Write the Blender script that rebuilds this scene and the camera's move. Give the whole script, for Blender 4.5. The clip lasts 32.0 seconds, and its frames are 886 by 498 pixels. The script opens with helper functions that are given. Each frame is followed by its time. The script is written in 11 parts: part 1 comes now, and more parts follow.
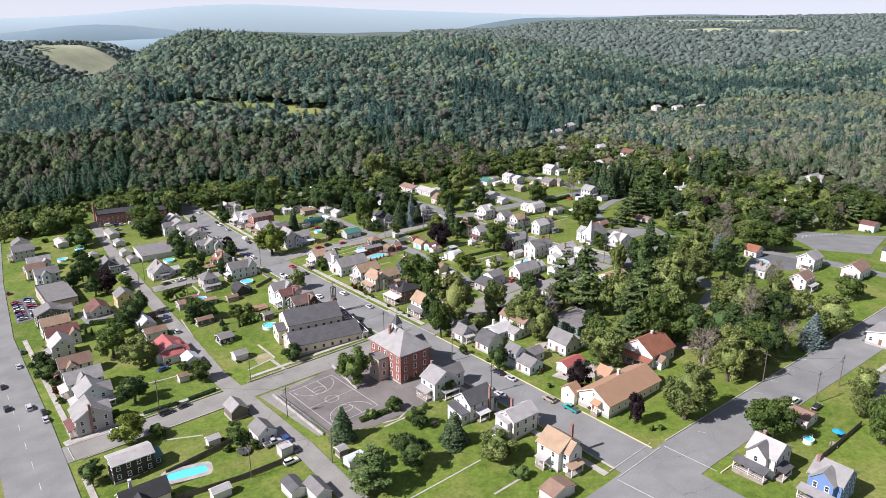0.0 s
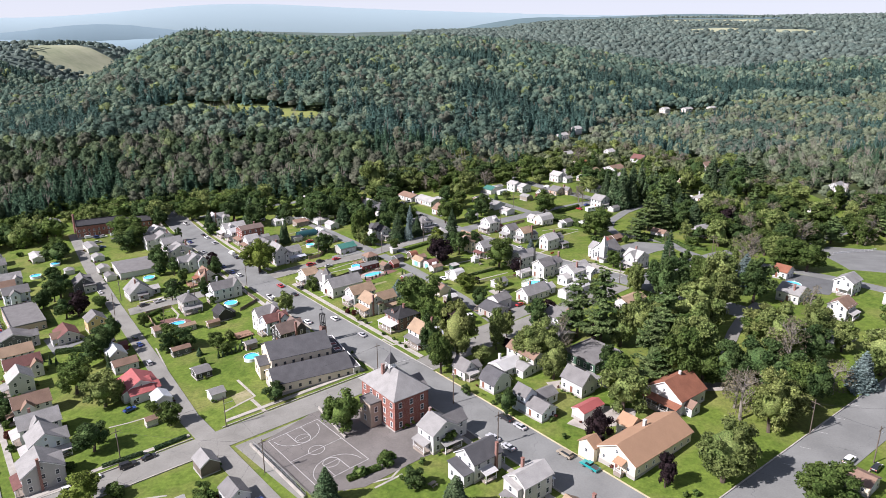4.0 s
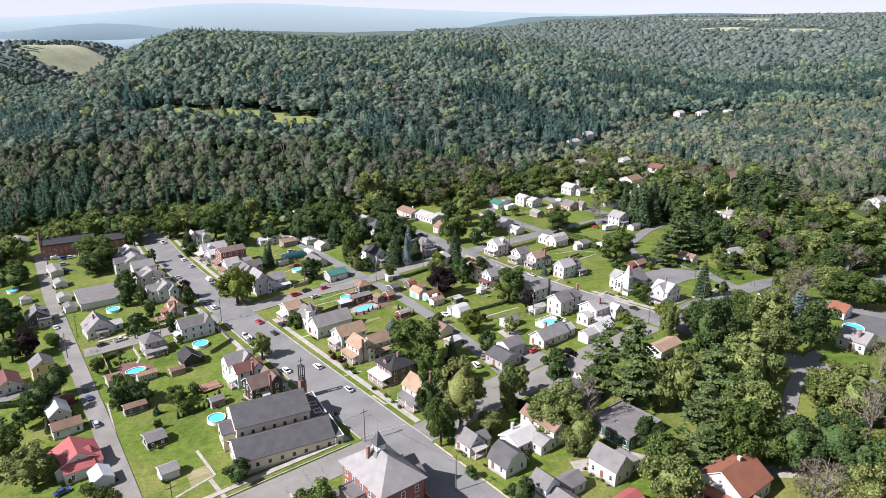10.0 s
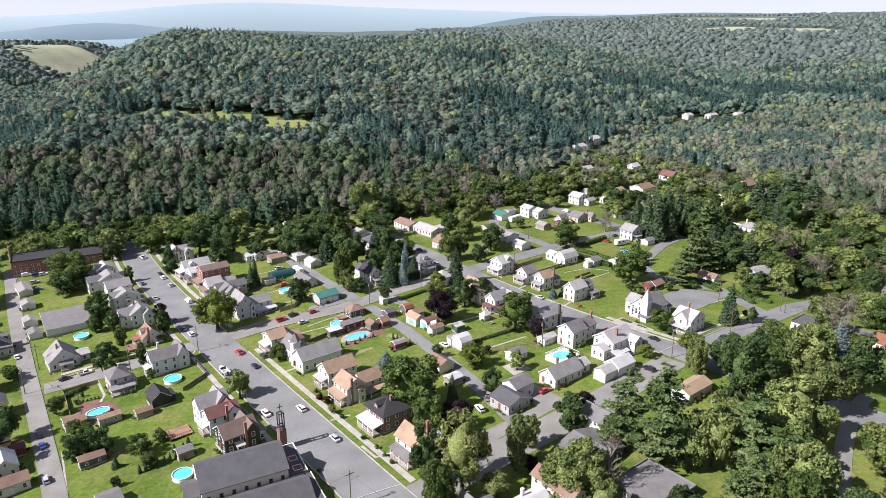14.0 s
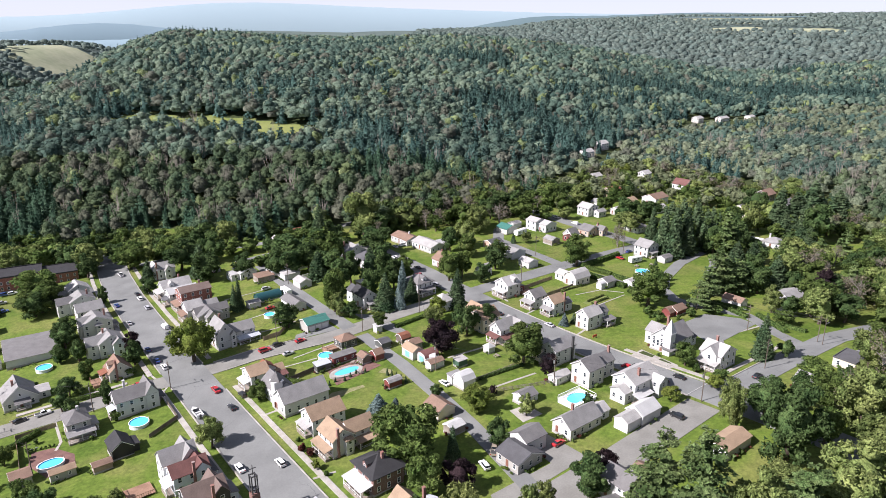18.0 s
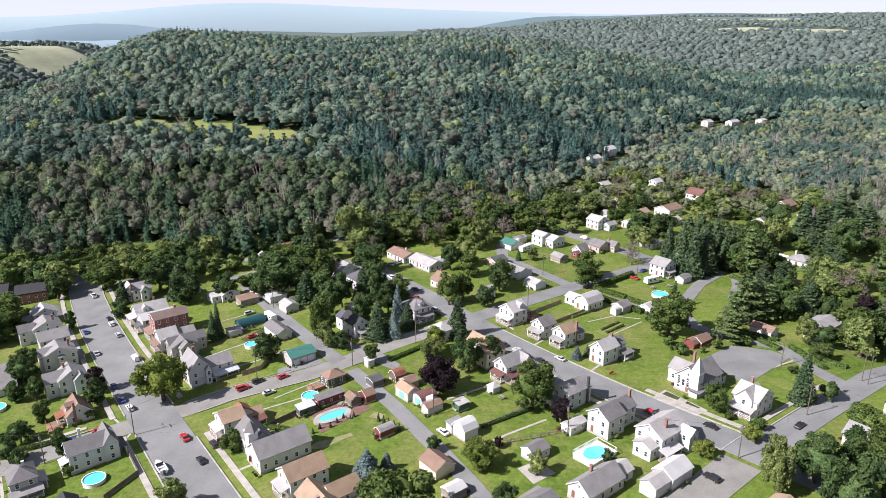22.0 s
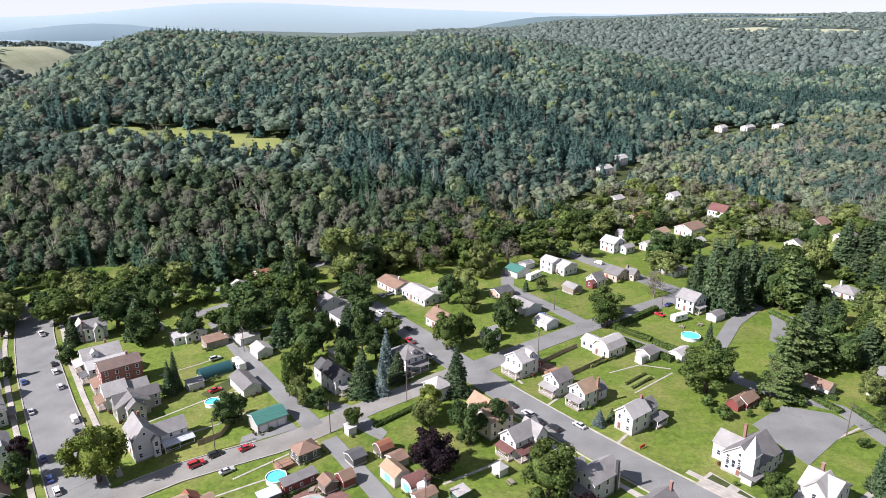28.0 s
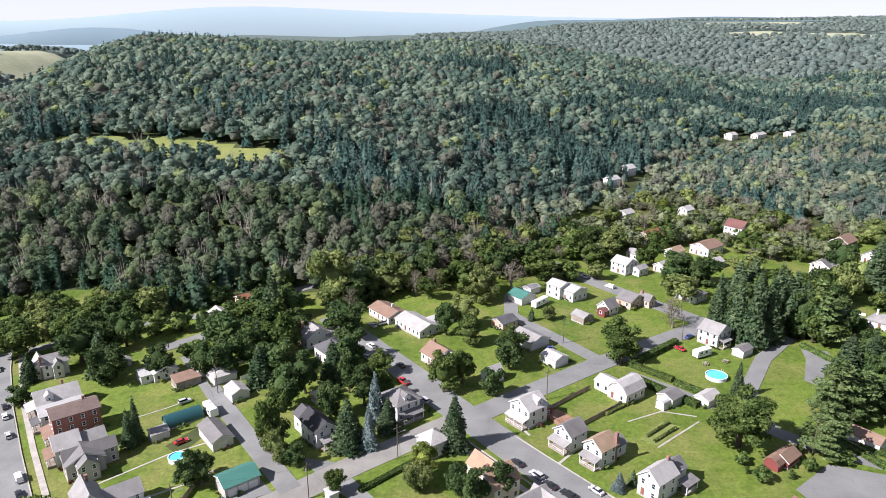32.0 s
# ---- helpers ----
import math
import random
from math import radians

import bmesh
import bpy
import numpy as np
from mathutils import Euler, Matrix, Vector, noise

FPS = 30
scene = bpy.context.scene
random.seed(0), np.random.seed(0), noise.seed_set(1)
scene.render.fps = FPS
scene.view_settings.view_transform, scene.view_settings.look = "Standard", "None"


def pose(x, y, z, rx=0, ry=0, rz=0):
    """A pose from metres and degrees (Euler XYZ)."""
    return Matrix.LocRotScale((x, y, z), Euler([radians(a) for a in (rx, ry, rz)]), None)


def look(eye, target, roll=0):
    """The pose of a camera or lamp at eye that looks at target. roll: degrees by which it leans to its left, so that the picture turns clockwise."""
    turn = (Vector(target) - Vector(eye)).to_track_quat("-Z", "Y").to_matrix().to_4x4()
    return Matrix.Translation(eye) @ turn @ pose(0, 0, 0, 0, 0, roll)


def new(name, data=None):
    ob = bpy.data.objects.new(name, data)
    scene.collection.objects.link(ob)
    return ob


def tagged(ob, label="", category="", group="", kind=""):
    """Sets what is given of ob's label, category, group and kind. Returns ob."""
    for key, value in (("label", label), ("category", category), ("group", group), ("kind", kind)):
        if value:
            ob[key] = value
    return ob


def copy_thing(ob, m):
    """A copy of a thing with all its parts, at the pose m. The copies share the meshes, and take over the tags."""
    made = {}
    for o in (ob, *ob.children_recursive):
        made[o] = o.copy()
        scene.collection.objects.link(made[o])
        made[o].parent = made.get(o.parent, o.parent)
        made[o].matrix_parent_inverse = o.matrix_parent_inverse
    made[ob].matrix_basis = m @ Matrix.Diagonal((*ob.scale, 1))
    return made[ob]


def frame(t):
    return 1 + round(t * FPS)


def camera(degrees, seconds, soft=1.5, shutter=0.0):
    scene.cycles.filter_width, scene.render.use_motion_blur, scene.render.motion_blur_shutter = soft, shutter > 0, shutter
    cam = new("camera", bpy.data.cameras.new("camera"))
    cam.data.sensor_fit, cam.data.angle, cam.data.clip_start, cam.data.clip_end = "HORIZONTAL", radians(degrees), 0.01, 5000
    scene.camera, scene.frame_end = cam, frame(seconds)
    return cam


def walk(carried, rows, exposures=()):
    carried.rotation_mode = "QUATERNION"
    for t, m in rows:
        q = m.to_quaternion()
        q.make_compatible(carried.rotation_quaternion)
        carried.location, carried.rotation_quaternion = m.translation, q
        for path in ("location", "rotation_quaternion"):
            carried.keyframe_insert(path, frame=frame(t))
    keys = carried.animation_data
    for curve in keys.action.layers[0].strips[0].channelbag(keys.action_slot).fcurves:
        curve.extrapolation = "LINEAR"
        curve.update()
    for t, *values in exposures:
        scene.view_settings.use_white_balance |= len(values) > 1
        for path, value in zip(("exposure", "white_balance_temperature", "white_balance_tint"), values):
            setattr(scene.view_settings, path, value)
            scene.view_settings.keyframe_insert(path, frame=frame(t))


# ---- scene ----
cam = camera(65.5, 32.0, soft=0.75)
PATH = [
    (0.0, pose(0.00, 0.00, 98.70, 72.188, 0, 0.008)),
    (1.0, pose(0.14, 6.36, 98.70, 72.186, 0, 0.090)),
    (2.0, pose(0.28, 12.71, 98.70, 72.160, 0, 0.125)),
    (3.0, pose(0.40, 19.06, 98.70, 72.153, 0, 0.158)),
    (4.0, pose(0.51, 25.40, 98.70, 72.163, 0, 0.199)),
    (5.0, pose(0.62, 31.74, 98.70, 72.166, 0, 0.248)),
    (6.0, pose(0.73, 38.07, 98.70, 72.152, 0, 0.296)),
    (7.0, pose(0.82, 44.40, 98.70, 72.126, 0, 0.331)),
    (8.0, pose(0.91, 50.73, 98.70, 72.120, 0, 0.385)),
    (9.0, pose(1.00, 57.05, 98.70, 72.117, 0, 0.443)),
    (10.0, pose(1.08, 63.36, 98.70, 72.110, 0, 0.523)),
    (11.0, pose(1.16, 69.67, 98.70, 72.097, 0, 0.520)),
    (12.0, pose(1.23, 75.98, 98.70, 72.094, 0, 0.532)),
    (13.0, pose(1.31, 82.28, 98.70, 72.088, 0, 0.578)),
    (14.0, pose(1.38, 88.58, 98.70, 72.085, 0, 0.617)),
    (15.0, pose(1.45, 94.87, 98.70, 72.101, 0, 0.657)),
    (16.0, pose(1.52, 101.16, 98.70, 72.109, 0, 0.693)),
    (17.0, pose(1.60, 107.45, 98.70, 72.109, 0, 0.738)),
    (18.0, pose(1.67, 113.73, 98.70, 72.091, 0, 0.780)),
    (19.0, pose(1.75, 120.01, 98.70, 72.083, 0, 0.807)),
    (20.0, pose(1.83, 126.28, 98.70, 72.103, 0, 0.842)),
    (21.0, pose(1.92, 132.55, 98.70, 72.119, 0, 0.873)),
    (22.0, pose(2.01, 138.81, 98.70, 72.121, 0, 0.879)),
    (23.0, pose(2.10, 145.08, 98.70, 72.135, 0, 0.904)),
    (24.0, pose(2.21, 151.33, 98.70, 72.130, 0, 0.944)),
    (25.0, pose(2.31, 157.58, 98.70, 72.122, 0, 0.983)),
    (26.0, pose(2.43, 163.83, 98.70, 72.121, 0, 0.967)),
    (27.0, pose(2.56, 170.08, 98.70, 72.120, 0, 0.944)),
    (28.0, pose(2.69, 176.32, 98.70, 72.123, 0, 0.934)),
    (29.0, pose(2.83, 182.56, 98.70, 72.117, 0, 0.968)),
    (30.0, pose(2.98, 188.79, 98.70, 72.128, 0, 0.948)),
    (31.0, pose(3.15, 195.02, 98.70, 72.134, 0, 0.953)),
    (31.5, pose(3.24, 198.13, 98.70, 72.138, 0, 0.968)),
    (32.0, pose(3.32, 201.25, 98.70, 72.418, 0, 0.968))]
walk(cam, PATH, exposures=((0.0, 0.76), (9.0, 0.85), (20.0, 0.88), (32.0, 0.97)))

# ---- light ----
SUN_EL, SUN_AZ = radians(40), math.atan2(-0.40, -0.915)   # the sun stands low on the camera's side
world = bpy.data.worlds.new("sky")
scene.world = world
world.use_nodes = True
wn = world.node_tree
sky = wn.nodes.new("ShaderNodeTexSky")
sky.sky_type, sky.sun_disc = "NISHITA", False
sky.sun_elevation, sky.sun_rotation = SUN_EL, radians(90) - SUN_AZ
sky.air_density, sky.dust_density, sky.ozone_density, sky.altitude = 0.5, 0.3, 3.0, 300
veil = wn.nodes.new("ShaderNodeMix")   # a milky summer sky
veil.data_type = "RGBA"
veil.inputs[7].default_value = (7.6, 7.75, 8.0, 1)
way, up, milky = wn.nodes.new("ShaderNodeTexCoord"), wn.nodes.new("ShaderNodeSeparateXYZ"), wn.nodes.new("ShaderNodeMapRange")   # milkier towards the horizon
milky.interpolation_type = "SMOOTHSTEP"
milky.inputs[1].default_value, milky.inputs[2].default_value, milky.inputs[3].default_value, milky.inputs[4].default_value = 0.0, 0.45, 0.85, 0.22
wn.links.new(way.outputs["Generated"], up.inputs[0])
wn.links.new(up.outputs[2], milky.inputs[0])
wn.links.new(milky.outputs[0], veil.inputs[0])
wn.links.new(sky.outputs[0], veil.inputs[6])
wn.links.new(veil.outputs[2], wn.nodes["Background"].inputs[0])
wn.nodes["Background"].inputs[1].default_value = 0.066
sun = new("sun", bpy.data.lights.new("sun", "SUN"))
sun.data.energy, sun.data.angle, sun.data.color = 5.0, radians(0.55), (1.0, 0.945, 0.89)
sun_dir = Vector((math.cos(SUN_EL) * math.cos(SUN_AZ), math.cos(SUN_EL) * math.sin(SUN_AZ), math.sin(SUN_EL)))
sun.matrix_world = look(sun_dir * 500, (0, 0, 0))
scene.view_settings.use_white_balance = True
scene.view_settings.white_balance_temperature, scene.view_settings.white_balance_tint = 6180, 19

# ---- the street grid and the lie of the land ----
TH = radians(39.0)
CT, ST = math.cos(TH), math.sin(TH)


def W(u, v):
    """From the street grid (u along the cross streets, v along the main street) to the world."""
    return u * CT - v * ST, u * ST + v * CT


def smooth(a, b, x):
    k = np.clip((x - a) / (b - a), 0, 1)
    return k * k * (3 - 2 * k)


def lie(x, y):
    """Height of the ground: the tilted town, the wooded hill behind it, the far uplands."""
    x, y = np.asarray(x, float), np.asarray(y, float)
    xl = np.clip(x, -330, 400)
    z = -0.64 * np.log1p(np.exp(-xl / 8)) * (1 - 0.25 * smooth(250, 400, y)) * (1 - smooth(430, 560, y))
    z = z + 0.06 * 8 * np.log1p(np.exp(np.minimum(xl, 160) / 8)) * (1 - smooth(260, 350, y))
    d = np.minimum(y - 478, -0.785 * x + 0.62 * (y - 480))
    d = np.maximum(d, 0)
    shoulder = -400 - 0.25 * (y - 800)
    hill = 80 * (1 - np.exp(-(d / 230) ** 1.3)) * smooth(-90, 110, x - shoulder)
    hill = hill * (1 + 0.06 * np.sin(x / 90 + y / 170) * smooth(60, 300, d))
    east = smooth(-350, 350, x)
    far = (100 * east + 62 * (1 - east) * (1 - smooth(1500, 2000, y)) * (1 - smooth(-760, -610, x))) * smooth(850, 2300 - 900 * (1 - east), y) + 0.05 * np.clip(x - 190, 0, 500) * smooth(250, 500, y)
    far = far + 6 * np.sin(x / 210 + 1.3) * np.sin(y / 260) * smooth(700, 1200, y)
    k = 6.0
    m = np.maximum(hill, far)
    return z + m + k * np.exp(-np.abs(hill - far) / k) * 0.3 * (m > 2)


def lay(u, v):
    x, y = W(u, v)
    return float(lie(x, y))


# ---- materials ----
def rgb(c):
    return (c[0], c[1], c[2], 1.0)


def surface(name, a, b, scale=0.5, fine=6.0, rough=0.8, bump=0.3, metal=0.0, detail=6.0, mottle=0.35, per_piece=0.0):
    """Two colours mixed by a broad and a fine noise, with a fine relief."""
    m = bpy.data.materials.new(name)
    m.use_nodes = True
    n, l = m.node_tree.nodes, m.node_tree.links
    p = n["Principled BSDF"]
    p.inputs["Roughness"].default_value, p.inputs["Metallic"].default_value = rough, metal
    p.inputs["Specular IOR Level"].default_value = 0.5 if rough < 0.8 or metal else 0.2
    n1, n2 = n.new("ShaderNodeTexNoise"), n.new("ShaderNodeTexNoise")
    n1.inputs["Scale"].default_value, n2.inputs["Scale"].default_value = scale, fine
    n1.inputs["Detail"].default_value = n2.inputs["Detail"].default_value = detail
    geo = n.new("ShaderNodeNewGeometry")
    for q in (n1, n2):
        l.new(geo.outputs["Position"], q.inputs["Vector"])
    mx = n.new("ShaderNodeMix")
    mx.data_type = "FLOAT"
    mx.inputs[0].default_value = mottle
    l.new(n1.outputs["Fac"], mx.inputs[2])
    l.new(n2.outputs["Fac"], mx.inputs[3])
    rp = n.new("ShaderNodeValToRGB")
    rp.color_ramp.elements[0].position, rp.color_ramp.elements[1].position = 0.36, 0.64
    rp.color_ramp.elements[0].color, rp.color_ramp.elements[1].color = rgb(a), rgb(b)
    l.new(mx.outputs[0], rp.inputs[0])
    out = rp.outputs[0]
    if per_piece:
        oi = n.new("ShaderNodeObjectInfo")
        hs = n.new("ShaderNodeHueSaturation")
        mr = n.new("ShaderNodeMapRange")
        mr.inputs[3].default_value, mr.inputs[4].default_value = 1 - per_piece, 1 + per_piece
        l.new(oi.outputs["Random"], mr.inputs[0])
        l.new(mr.outputs[0], hs.inputs["Value"])
        l.new(out, hs.inputs["Color"])
        out = hs.outputs[0]
    l.new(out, p.inputs["Base Color"])
    if bump:
        bp = n.new("ShaderNodeBump")
        bp.inputs["Strength"].default_value, bp.inputs["Distance"].default_value = bump, 0.05
        l.new(n2.outputs["Fac"], bp.inputs["Height"])
        l.new(bp.outputs[0], p.inputs["Normal"])
    return m


def siding(name, c, lap=0.2, dirt=0.82, rough=0.6):
    """Lapped boards: a saw-tooth relief in the height, with faint dirt."""
    m = surface(name, [k * dirt for k in c], c, 0.35, 3.0, rough, 0.0, mottle=0.3)
    n, l = m.node_tree.nodes, m.node_tree.links
    wv = n.new("ShaderNodeTexWave")
    wv.wave_type, wv.bands_direction, wv.wave_profile = "BANDS", "Z", "SAW"
    wv.inputs["Scale"].default_value = 1 / lap / 3.14
    tc = n.new("ShaderNodeTexCoord")
    l.new(tc.outputs["Object"], wv.inputs["Vector"])
    bp = n.new("ShaderNodeBump")
    bp.inputs["Strength"].default_value, bp.inputs["Distance"].default_value = 0.6, 0.03
    l.new(wv.outputs["Fac"], bp.inputs["Height"])
    l.new(bp.outputs[0], n["Principled BSDF"].inputs["Normal"])
    return m


def shingle(name, c, rough=0.9, streak=0.72):
    """Roofing in courses, with weathered blotches."""
    m = surface(name, [k * streak for k in c], c, 0.45, 5.0, rough, 0.0, mottle=0.45, per_piece=0.06)
    n, l = m.node_tree.nodes, m.node_tree.links
    br = n.new("ShaderNodeTexBrick")
    br.inputs["Scale"].default_value = 1.0
    br.inputs["Brick Width"].default_value, br.inputs["Row Height"].default_value = 0.45, 0.2
    br.inputs["Mortar Size"].default_value = 0.02
    tc = n.new("ShaderNodeTexCoord")
    mp = n.new("ShaderNodeMapping")
    l.new(tc.outputs["Object"], mp.inputs[0])
    l.new(mp.outputs[0], br.inputs["Vector"])
    bp = n.new("ShaderNodeBump")
    bp.inputs["Strength"].default_value, bp.inputs["Distance"].default_value = 0.5, 0.03
    l.new(br.outputs["Fac"], bp.inputs["Height"])
    l.new(bp.outputs[0], n["Principled BSDF"].inputs["Normal"])
    return m


def brickwork(name, a, b, mortar):
    m = surface(name, a, b, 0.4, 4.0, 0.85, 0.0)
    n, l = m.node_tree.nodes, m.node_tree.links
    br = n.new("ShaderNodeTexBrick")
    br.inputs["Scale"].default_value = 1.0
    br.inputs["Brick Width"].default_value, br.inputs["Row Height"].default_value = 0.22, 0.075
    br.inputs["Mortar Size"].default_value = 0.008
    br.inputs["Color1"].default_value, br.inputs["Color2"].default_value, br.inputs["Mortar"].default_value = rgb(a), rgb(b), rgb(mortar)
    tc = n.new("ShaderNodeTexCoord")
    sp, ad, cb = n.new("ShaderNodeSeparateXYZ"), n.new("ShaderNodeMath"), n.new("ShaderNodeCombineXYZ")
    l.new(tc.outputs["Object"], sp.inputs[0])
    l.new(sp.outputs[0], ad.inputs[0])
    l.new(sp.outputs[1], ad.inputs[1])
    l.new(ad.outputs[0], cb.inputs[0])
    l.new(sp.outputs[2], cb.inputs[1])
    l.new(cb.outputs[0], br.inputs["Vector"])
    mx = n.new("ShaderNodeMix")
    mx.data_type = "RGBA"
    mx.inputs[0].default_value = 0.5
    p = n["Principled BSDF"]
    old = p.inputs["Base Color"].links[0].from_socket
    l.new(old, mx.inputs[6])
    l.new(br.outputs["Color"], mx.inputs[7])
    l.new(mx.outputs[2], p.inputs["Base Color"])
    return m


def plain(name, c, rough=0.5, metal=0.0, coat=0.0):
    m = bpy.data.materials.new(name)
    m.use_nodes = True
    p = m.node_tree.nodes["Principled BSDF"]
    p.inputs["Base Color"].default_value = rgb(c)
    p.inputs["Roughness"].default_value, p.inputs["Metallic"].default_value, p.inputs["Coat Weight"].default_value = rough, metal, coat
    return m


def leafage(name, a, b, scale=0.16, vary=0.38, relief=0.35, grain=2.6):
    """Leaves: two greens in drifts as broad as a tree, flecked leaf by leaf, with a little light through them."""
    m = surface(name, a, b, scale, 1.6, 0.75, 0.0, mottle=0.35, detail=3.0, per_piece=0.2)
    n, l = m.node_tree.nodes, m.node_tree.links
    p = n["Principled BSDF"]
    p.inputs["Specular IOR Level"].default_value = 0.08
    geo = n.new("ShaderNodeNewGeometry")
    mr, hs = n.new("ShaderNodeMapRange"), n.new("ShaderNodeHueSaturation")
    mr.inputs[3].default_value, mr.inputs[4].default_value = 1 - vary, 1 + vary
    l.new(geo.outputs["Random Per Island"], mr.inputs[0])
    fleck, fr, mul = n.new("ShaderNodeTexNoise"), n.new("ShaderNodeMapRange"), n.new("ShaderNodeMath")
    fleck.inputs["Scale"].default_value, fleck.inputs["Detail"].default_value, fleck.inputs["Roughness"].default_value = grain, 3, 0.65
    fr.inputs[1].default_value, fr.inputs[2].default_value, fr.inputs[3].default_value, fr.inputs[4].default_value = 0.34, 0.66, 0.5, 1.45
    mul.operation = "MULTIPLY"
    l.new(geo.outputs["Position"], fleck.inputs["Vector"])
    l.new(fleck.outputs["Fac"], fr.inputs[0])
    l.new(mr.outputs[0], mul.inputs[0])
    l.new(fr.outputs[0], mul.inputs[1])
    l.new(mul.outputs[0], hs.inputs["Value"])
    l.new(p.inputs["Base Color"].links[0].from_socket, hs.inputs["Color"])
    l.new(hs.outputs[0], p.inputs["Base Color"])
    bp = n.new("ShaderNodeBump")
    bp.inputs["Strength"].default_value, bp.inputs["Distance"].default_value = 1.0, relief
    l.new(fleck.outputs["Fac"], bp.inputs["Height"])
    l.new(bp.outputs[0], p.inputs["Normal"])
    tr = n.new("ShaderNodeBsdfTranslucent")
    mx = n.new("ShaderNodeMixShader")
    mx.inputs[0].default_value = 0.25
    l.new(p.inputs["Base Color"].links[0].from_socket, tr.inputs[0])
    l.new(p.outputs[0], mx.inputs[1])
    l.new(tr.outputs[0], mx.inputs[2])
    l.new(mx.outputs[0], n["Material Output"].inputs[0])
    return m


